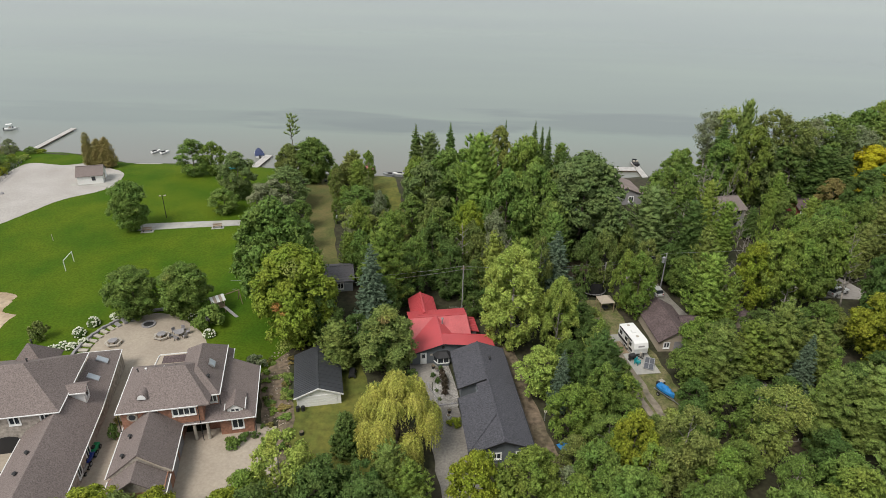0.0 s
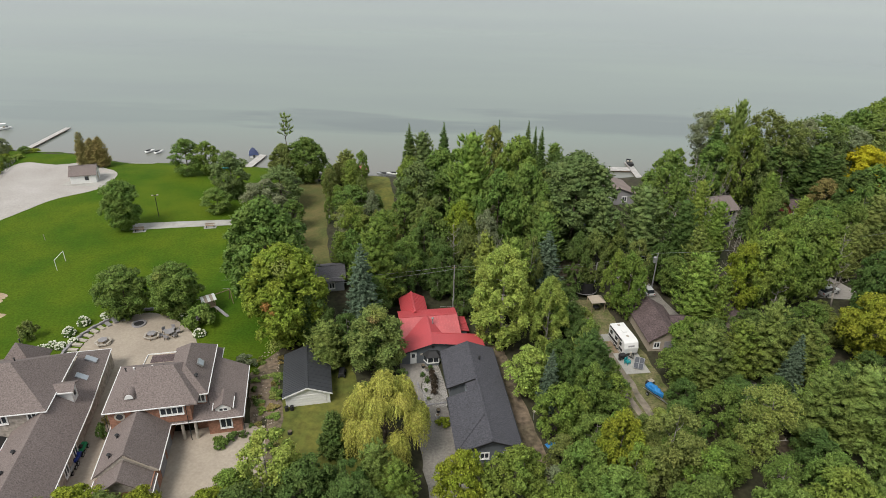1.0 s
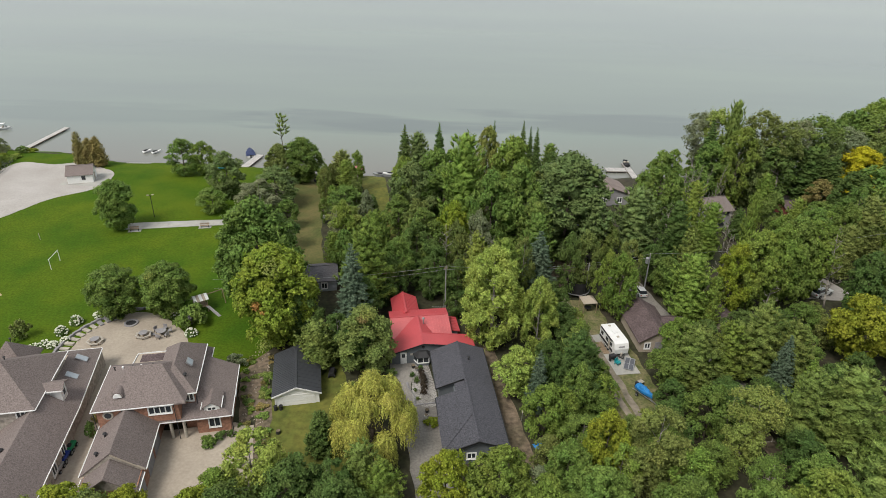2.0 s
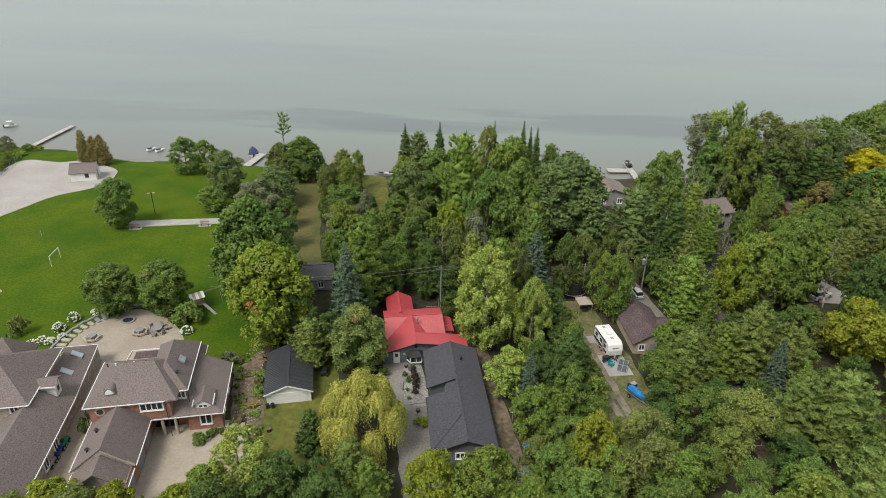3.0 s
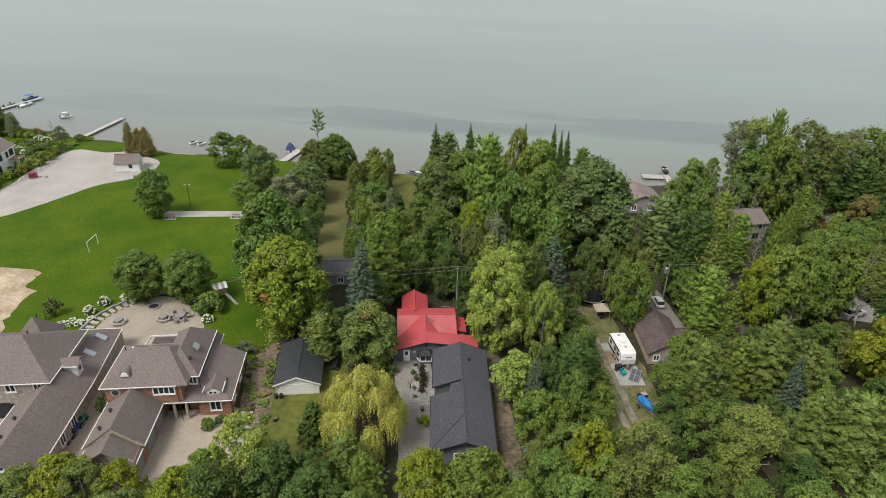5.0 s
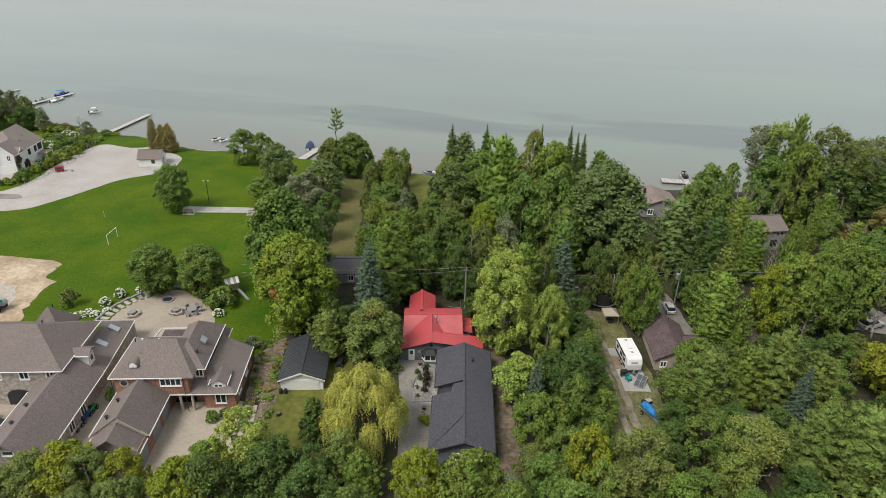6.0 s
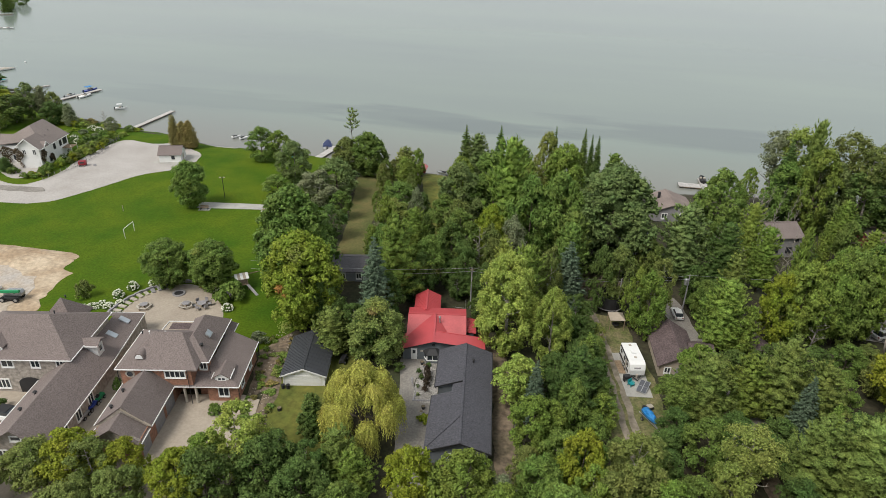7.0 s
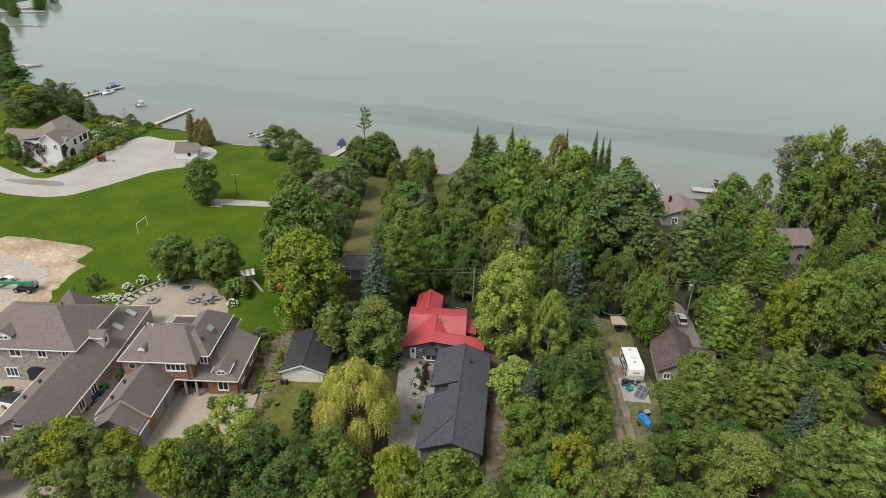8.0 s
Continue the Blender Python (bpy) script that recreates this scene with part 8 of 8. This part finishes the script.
fire_pit(-27.3, 93.0)
hex_table(-31.5, 88.2, 10)
hex_table(-24.5, 88.8, 30)
rt = at_lot("round_table", -21.8, 88.9, 0.1, 0, "grey round patio table", "table")
bm_ = bmesh.new()
rod(bm_, (0, 0, 0.70), (0, 0, 0.75), 0.75, 0.75, 24)
part("tabletop", bm_, GREY_BOARD, rt)
part("leg", rods(0.08, ((0, 0, 0), (0, 0, 0.7)), n=8), DARK, rt)
for i in range(6):
    x_, y_ = lot(-21.8 + 1.25 * math.cos(i * 1.047 + 0.3), 88.9 + 1.25 * math.sin(i * 1.047 + 0.3))
    patio_chair(x_, y_, math.degrees(i * 1.047 + 0.3) + 15 - 90)
for i in range(11):
    a = 3.05 - 0.115 * i
    ds = at_lot("stone_slab", -26.2 + 9.6 * math.cos(a), 84.8 + 11.4 * math.sin(a), 0.03, math.degrees(a), "pale flat stone seat along the patio wall", "stone", "patio stones")
    part("stone", bevelled(boxes((-0.75, 0.75, -0.32, 0.32, 0, 0.22 + 0.05 * (i % 3))), 0.03), CREAM if i < 7 else GREY_BOARD, ds)
wl = at_lot("patio_wall", -26.2, 84.8, 0.02, 0, "low curved dark stone wall round the patio", "wall")
for i in range(40):
    a = 3.1 - 0.062 * i
    bm = bevelled(boxes((-0.2, 0.2, -0.36, 0.36, 0, 0.42 + 0.1 * ((i * 7) % 3) / 2)), 0.03)
    bm.transform(pose(10.6 * math.cos(a), 12.4 * math.sin(a), 0, 0, 0, math.degrees(math.atan2(12.4 * math.sin(a), 10.6 * math.cos(a)))))
    part("stone", bm, GREY_BOARD, wl)


def hydrangea(u, v, r, h, label="white-flowering hydrangea bush beside the patio"):
    x, y = lot(u, v)
    s = thing("hydrangea", x, y, GZ, 0, label, "shrub", "hydrangeas")
    d = sphere_dirs(260)
    d[:, 2] = np.abs(d[:, 2])
    me = cards("foliage", d * (r, r, h * 0.8) * 0.92 + (0, 0, 0.1), d + (0, 0, 0.5), 0.16 + 0.1 * rng.random(260))
    me.materials.append(LEAF)
    f = new("foliage", me)
    f.parent, f.color = s, (0.08, 0.13, 0.03, 1)
    d = sphere_dirs(46)
    d[:, 2] = np.abs(d[:, 2]) * 0.9 + 0.1
    d = unit(d)
    bm = bmesh.new()
    for p in d:
        c = Vector(p * (r, r, h * 0.85)) + Vector((0, 0, 0.12))
        bmesh.ops.create_icosphere(bm, subdivisions=1, radius=0.11 + 0.06 * float(rng.random()), matrix=Matrix.Translation(c))
    tagged(part("flower_head", bm, BLOSSOM, s), "clusters of creamy white blossom", kind="stuff")


for u, v, r, h in ((-36.0, 94.4, 1.0, 1.7), (-37.4, 91.7, 1.0, 1.6), (-37.6, 88.2, 0.9, 0.9), (-38.8, 88.6, 1.0, 1.0), (-40.2, 88.0, 1.0, 0.9), (-41.4, 87.4, 1.0, 0.9), (-36.2, 89.4, 0.7, 0.8), (-20.3, 93.6, 0.9, 1.7), (-17.2, 88.0, 1.0, 1.3),
                   (-33.2, 96.2, 0.8, 0.8), (-30.2, 98.0, 0.8, 0.8), (-31.8, 97.2, 0.7, 0.7), (-14.6, 80.4, 0.7, 0.9), (-13.4, 79.0, 0.7, 0.9), (-12.4, 77.6, 0.7, 0.9), (-35.3, 55.4, 1.2, 1.0), (-33.6, 54.6, 0.8, 0.9)):
    hydrangea(u, v, r, h)
for _x, _y, _r in ((-135.9, 161.0, 1.7), (-133.0, 160.2, 1.4), (-134.2, 151.4, 1.3), (-130.6, 148.6, 1.2), (-126.4, 140.4, 1.1), (-124.6, 136.6, 1.1)):
    hydrangea(_x * math.cos(LOT) + _y * math.sin(LOT), _y * math.cos(LOT) - _x * math.sin(LOT), _r, 1.3, "pale-flowering hydrangea bush in the lakeside garden")
for u, v, h, r, tint in ((-17.6, 91.2, 3.6, 2.7, "green"), (-43.0, 91.4, 3.4, 1.6, "olive"), (-11.2, 62.4, 1.5, 1.1, "green"), (-9.8, 63.4, 1.0, 0.8, "dark"), (-8.6, 63.6, 1.0, 0.7, "dark"), (-23.6, 95.4, 1.0, 0.8, "brown"), (-21.8, 94.2, 0.9, 0.9, "brown"),
                         (-26.0, 66.6, 2.4, 0.8, "dark"), (-26.2, 69.0, 1.6, 0.6, "brown"), (-40.0, 62.0, 2.0, 1.3, "dark"), (-42.4, 61.4, 1.6, 1.2, "dark"), (-9.4, 78.6, 2.0, 1.6, "grey")):
    x_, y_ = lot(u, v)
    tree("shrub", x_, y_, h, r, tint, where="beside the house" if v < 80 else "at the patio's edge")
at = at_lot("quad_bike", -28.2, 62.8, 0.07, 84, "blue quad bike with black seat parked between the garages", "quad bike")
part("body", bevelled(prism(bmesh.new(), [(-0.9, 0.45), (-0.8, 0.85), (-0.1, 0.75), (0.5, 0.95), (0.95, 0.7), (0.9, 0.4)], -0.5, 0.5), 0.06), BLUE_PAINT, at)
part("seat", bevelled(boxes((-0.8, 0.1, -0.24, 0.24, 0.82, 1.0)), 0.06), DARK, at)
part("handlebar", rods(0.03, ((0.4, -0.4, 1.15), (0.4, 0.4, 1.15)), ((0.4, 0, 0.8), (0.4, 0, 1.15)), n=6), DARK, at)
for sx in (-0.75, 0.75):
    for sy in (-0.5, 0.5):
        wheel(at, sx, sy, 0.32, 0.26)
for dv, mat, lab in ((1.75, GREEN_PAINT, "green garden tractor parked behind the quad bike"), (-1.8, STEEL, "grey utility cart parked between the garages")):
    ct = at_lot("garden_tractor" if dv > 0 else "utility_cart", -28.2 + 0.1 * dv, 62.8 + dv, 0.07, 84, lab, "cart")
    part("body", bevelled(boxes((-0.8, 0.8, -0.5, 0.5, 0.35, 0.75)), 0.08), mat, ct)
    part("seat", bevelled(boxes((-0.5, 0.0, -0.3, 0.3, 0.75, 1.05)), 0.08), DARK, ct)
    for sx in (-0.5, 0.5):
        for sy in (-0.52, 0.52):
            wheel(ct, sx, sy, 0.26, 0.2)

# ---------------------------------------------------------------- building site, yard by the white house
patch("gravel_yard", [(-118, 84), (-86, 82), (-78, 78), (-74, 70), (-72, 63), (-92, 58), (-120, 62)], SITE, "pale grey gravel of the building site", "gravel", 0.16, rag=2.4)
patch("road_verge", [(-126, 113.6), (-119, 115.4), (-112, 116.2), (-110.4, 114.6), (-116, 112.9), (-124, 112.2)], DRIVE, "worn grey strip between two gravel lanes", "grass", 0.2, rag=0.5)
bl = thing("boom_lift", -76.4, 72.8, GZ + 0.14, 14, "green boom lift with a grey engine cover on gravel", "boom lift")
part("chassis", bevelled(boxes((-1.5, 1.5, -0.85, 0.85, 0.45, 0.8)), 0.06), DARK, bl)
part("engine_cover", bevelled(prism(bmesh.new(), [(-1.3, 0.85), (-1.3, 1.5), (-0.6, 1.85), (1.6, 1.85), (2.0, 1.4), (1.9, 0.85)], -0.2, 0.95), 0.15), STEEL, bl, "pale grey engine cover")
part("boom", beams(0.38, 0.42, ((1.9, -0.5, 2.0), (-6.5, -0.5, 1.7))), GREEN_PAINT, bl)
part("jib", beams(0.28, 0.3, ((0.6, -0.1, 1.4), (1.9, -0.4, 2.1))), GREEN_PAINT, bl)
part("cage", beams(0.06, 0.06, ((-6.5, -1.2, 1.0), (-6.5, 0.2, 1.0)), ((-7.6, -1.2, 1.0), (-7.6, 0.2, 1.0)), ((-6.5, -1.2, 2.1), (-6.5, 0.2, 2.1)), ((-7.6, -1.2, 2.1), (-7.6, 0.2, 2.1)), ((-7.6, -1.2, 1.0), (-7.6, -1.2, 2.1)), ((-6.5, 0.2, 1.0), (-6.5, 0.2, 2.1))), GREEN_PAINT, bl)
for sx in (-1.15, 1.15):
    for sy in (-0.95, 0.95):
        wheel(bl, sx, sy, 0.48, 0.34)
sb = thing("soil_bank", -88, 86.0, GZ, 4, "low bank of ploughed tan soil beside the lawn", "soil")
bm_ = bmesh.new()
bmesh.ops.create_grid(bm_, x_segments=60, y_segments=26, size=1)
for q in bm_.verts:
    e = max(0.0, 1 - q.co.x ** 4) * max(0.0, 1 - q.co.y ** 2)
    q.co.z = e * (0.75 + 0.5 * noise.noise((q.co.x * 5, q.co.y * 9, 1))) - 0.06
    q.co.x, q.co.y = q.co.x * 11.5, q.co.y * 4.2
part("mound", bm_, SAND, sb, smooth=True)
rb = thing("utility_cart", -114.6, 132.6, GZ, 30, "dark red box cart standing on gravel", "cart")
part("body", bevelled(boxes((-0.9, 0.9, -0.7, 0.7, 0.4, 1.5)), 0.08), RED_PAINT, rb)
part("window", boxes((-0.5, 0.5, -0.72, -0.69, 0.95, 1.35)), GLASS, rb)
for sx in (-0.6, 0.6):
    for sy in (-0.65, 0.65):
        wheel(rb, sx, sy, 0.28, 0.18)
rk = thing("boulder", -111.8, 133.6, GZ - 0.1, 0, "small grey boulder on the gravel", "boulder")
bm_ = bmesh.new()
bmesh.ops.create_icosphere(bm_, subdivisions=2, radius=0.5)
for q in bm_.verts:
    q.co *= 0.8 + 0.4 * noise.noise(q.co * 2)
    q.co.z = q.co.z * 0.7 + 0.3
part("stone", bm_, GREY_BOARD, rk)
fe = thing("wire_fence", -115.9, 120.4, GZ, 0, "low wire fence with grey posts along the gravel yard", "fence")
for i in range(19):
    f_ = i / 18
    part("post", rods(0.05, ((-5.6 * f_ + 2.2 * math.sin(3.14 * f_), 34.6 * f_, 0), (-5.6 * f_ + 2.2 * math.sin(3.14 * f_), 34.6 * f_, 1.3)), n=6), GREY_BOARD, fe)
for z in (0.2, 0.4, 0.6, 0.8, 1.0, 1.25):
    bm_ = bmesh.new()
    for i in range(18):
        a, b = [(-5.6 * k / 18 + 2.2 * math.sin(3.14 * k / 18), 34.6 * k / 18, z) for k in (i, i + 1)]
        rod(bm_, a, b, 0.02, 0.02, 4)
    part("rail", bm_, DARK, fe)
r_ = np.random.default_rng(3)
for i in range(34):
    f_ = r_.random()
    x_, y_ = -118.2 - 5.4 * f_ + 2.2 * math.sin(3.14 * f_) - 3.2 * r_.random(), 120.6 + 36 * f_
    tree("shrub", x_, y_, 1.2 + 1.6 * r_.random(), 1.0 + 0.9 * r_.random(), ("green", "fresh", "yellow", "olive", "light")[i % 5], where="along the garden fence")
for i in range(24):
    tree("shrub", -122 - 30 * r_.random(), 162 + 7 * r_.random(), 1.0 + 1.4 * r_.random(), 1.0 + 1.0 * r_.random(), ("green", "light", "yellow", "olive")[i % 4], where="in the lakeside garden")
for i in range(30):
    tree("shrub", -122.5 - 20 * r_.random(), 143.5 + 17 * r_.random(), 0.9 + 1.2 * r_.random(), 0.9 + 0.9 * r_.random(), ("light", "yellow", "green", "light", "grey", "dark")[i % 6], where="in the lakeside garden")
for i in range(9):
    tree("shrub", -126 - 18 * r_.random(), 122 + 5 * r_.random(), 1.0 + 1.0 * r_.random(), 1.0 + 0.5 * r_.random(), ("green", "dark", "light")[i % 3], where="before the white house")

# ---------------------------------------------------------------- yards of the garage and the red-roofed house
st = at_lot("planter", -2.7, 63.0, 0.03, 0, "small dark planter standing on the garage lawn", "planter")
part("pot", rods(0.3, ((0, 0, 0), (0, 0, 0.45)), n=12), DARK, st)
part("soil", rods(0.26, ((0, 0, 0.45), (0, 0, 0.5)), n=12), DIRT, st)
for u in (-3.2, -2.5):
    bn = at_lot("dustbin", u, 67.6, 0.03, 0, "black bin beside the garage door", "bin", "bins")
    part("body", rods(0.25, ((0, 0, 0), (0, 0, 0.6)), n=12), DARK, bn)
    part("lid", rods(0.28, ((0, 0, 0.6), (0, 0, 0.66)), n=12), RUBBER, bn)
mb = at_lot("motorbike", 4.6, 74.0, 0.03, 80, "dark machine parked beside the garage", "machine")
part("body", bevelled(boxes((-0.8, 0.8, -0.4, 0.4, 0.3, 0.9)), 0.12), DARK, mb)
for sx in (-0.6, 0.6):
    wheel(mb, sx, 0.42, 0.3, 0.14)
    wheel(mb, sx, -0.42, 0.3, 0.14)
rubble = bmesh.new()
for i in range(150):
    x_, y_ = lot(-7.6 + 3.4 * r_.random(), 53 + 29 * r_.random())
    m_ = pose(x_, y_, GZ + 0.09, 40 * r_.random(), 40 * r_.random(), 360 * r_.random()) @ Matrix.Diagonal((0.06 + 0.13 * r_.random(), 0.05 + 0.09 * r_.random(), 0.04 + 0.06 * r_.random(), 1))
    bmesh.ops.create_icosphere(rubble, subdivisions=1, radius=1.0, matrix=m_)
tagged(part("rubble", rubble, PATIO), "pale stones and clods scattered over the dirt strip", "rubble", kind="stuff")
for i in range(48):
    x_, y_ = lot(-7.8 + 1.1 * (i % 2) * 2.4 + 1.3 * r_.random(), 53 + 27 * r_.random())
    tree("shrub", x_, y_, 0.3 + 0.7 * r_.random(), 0.35 + 0.65 * r_.random(), ("olive", "green", "green", "brown", "fresh")[i % 5], 0, where="growing as weeds on the dirt strip")
for u, v, h, r, tint in ((17.4, 71.0, 1.9, 0.6, "plum"), (17.5, 69.8, 1.8, 0.6, "plum"), (17.3, 68.6, 1.5, 0.6, "plum"), (16.6, 70.0, 1.3, 0.4, "dark"), (17.2, 67.4, 1.0, 0.5, "plum"), (16.2, 66.4, 0.6, 0.35, "olive"), (16.1, 68.2, 0.7, 0.3, "dark"), (16.2, 71.6, 0.9, 0.4, "dark"),
                         (17.2, 61.2, 1.2, 1.0, "yellow"), (17.6, 73.0, 0.9, 0.5, "dark"), (13.2, 72.0, 1.6, 1.0, "dark")):
    x_, y_ = lot(u, v)
    tree("shrub", x_, y_, h, r, tint, where="beside the gravel driveway")
for i in range(26):
    f_ = i / 26
    u, v = (15.5 + 0.3 * math.sin(9 * f_), 65.4 + 8.4 * f_) if i < 16 else (15.6 + 3.0 * (i - 16) / 10, 65.3)
    x_, y_ = lot(u, v)
    bm_ = bmesh.new()
    bmesh.ops.create_icosphere(bm_, subdivisions=1, radius=0.11 + 0.1 * float(r_.random()))
    for q in bm_.verts:
        q.co.z = q.co.z * 0.6 + 0.12
    ob = part("edging_stone", bm_, GREY_BOARD)
    ob.location = (x_, y_, GZ + 0.02)
    tagged(ob, "grey rounded stone edging the garden bed", "stone", "edging stones")
for u, v, mat, lab in ((16.6, 73.6, DARK, "dark pot beside the entrance"), (17.0, 72.8, GREY_BOARD, "grey pot beside the entrance"), (16.7, 62.6, WHITE, "white pot beside the driveway"), (17.0, 63.6, DARK, "black box beside the driveway")):
    pt = at_lot("flower_pot", u, v, 0.06, 0, lab, "pot", "pots")
    bm_ = bmesh.new()
    rod(bm_, (0, 0, 0), (0, 0, 0.5), 0.2, 0.3, 12)
    part("pot", bm_, mat, pt)
    part("soil", rods(0.27, ((0, 0, 0.47), (0, 0, 0.52)), n=12), DIRT, pt)
for i in range(4):
    sx, sy = (-38.4, -37.0, -36.0, -37.6)[i], (151.6, 150.8, 152.2, 153.2)[i]
    ch = thing("garden_chair", sx, sy, GZ - 0.2, 90 * i, "dark garden chair on the grass by the beach", "chair", "beach chairs")
    part("seat", boxes((-0.3, 0.3, -0.3, 0.3, 0.34, 0.4)), DARK, ch)
    part("backrest", boxes((-0.3, 0.3, 0.26, 0.32, 0.4, 0.95)), DARK, ch)
    for ax_ in (-0.25, 0.25):
        part("leg", boxes((ax_ - 0.03, ax_ + 0.03, -0.28, 0.28, 0, 0.34)), DARK, ch)
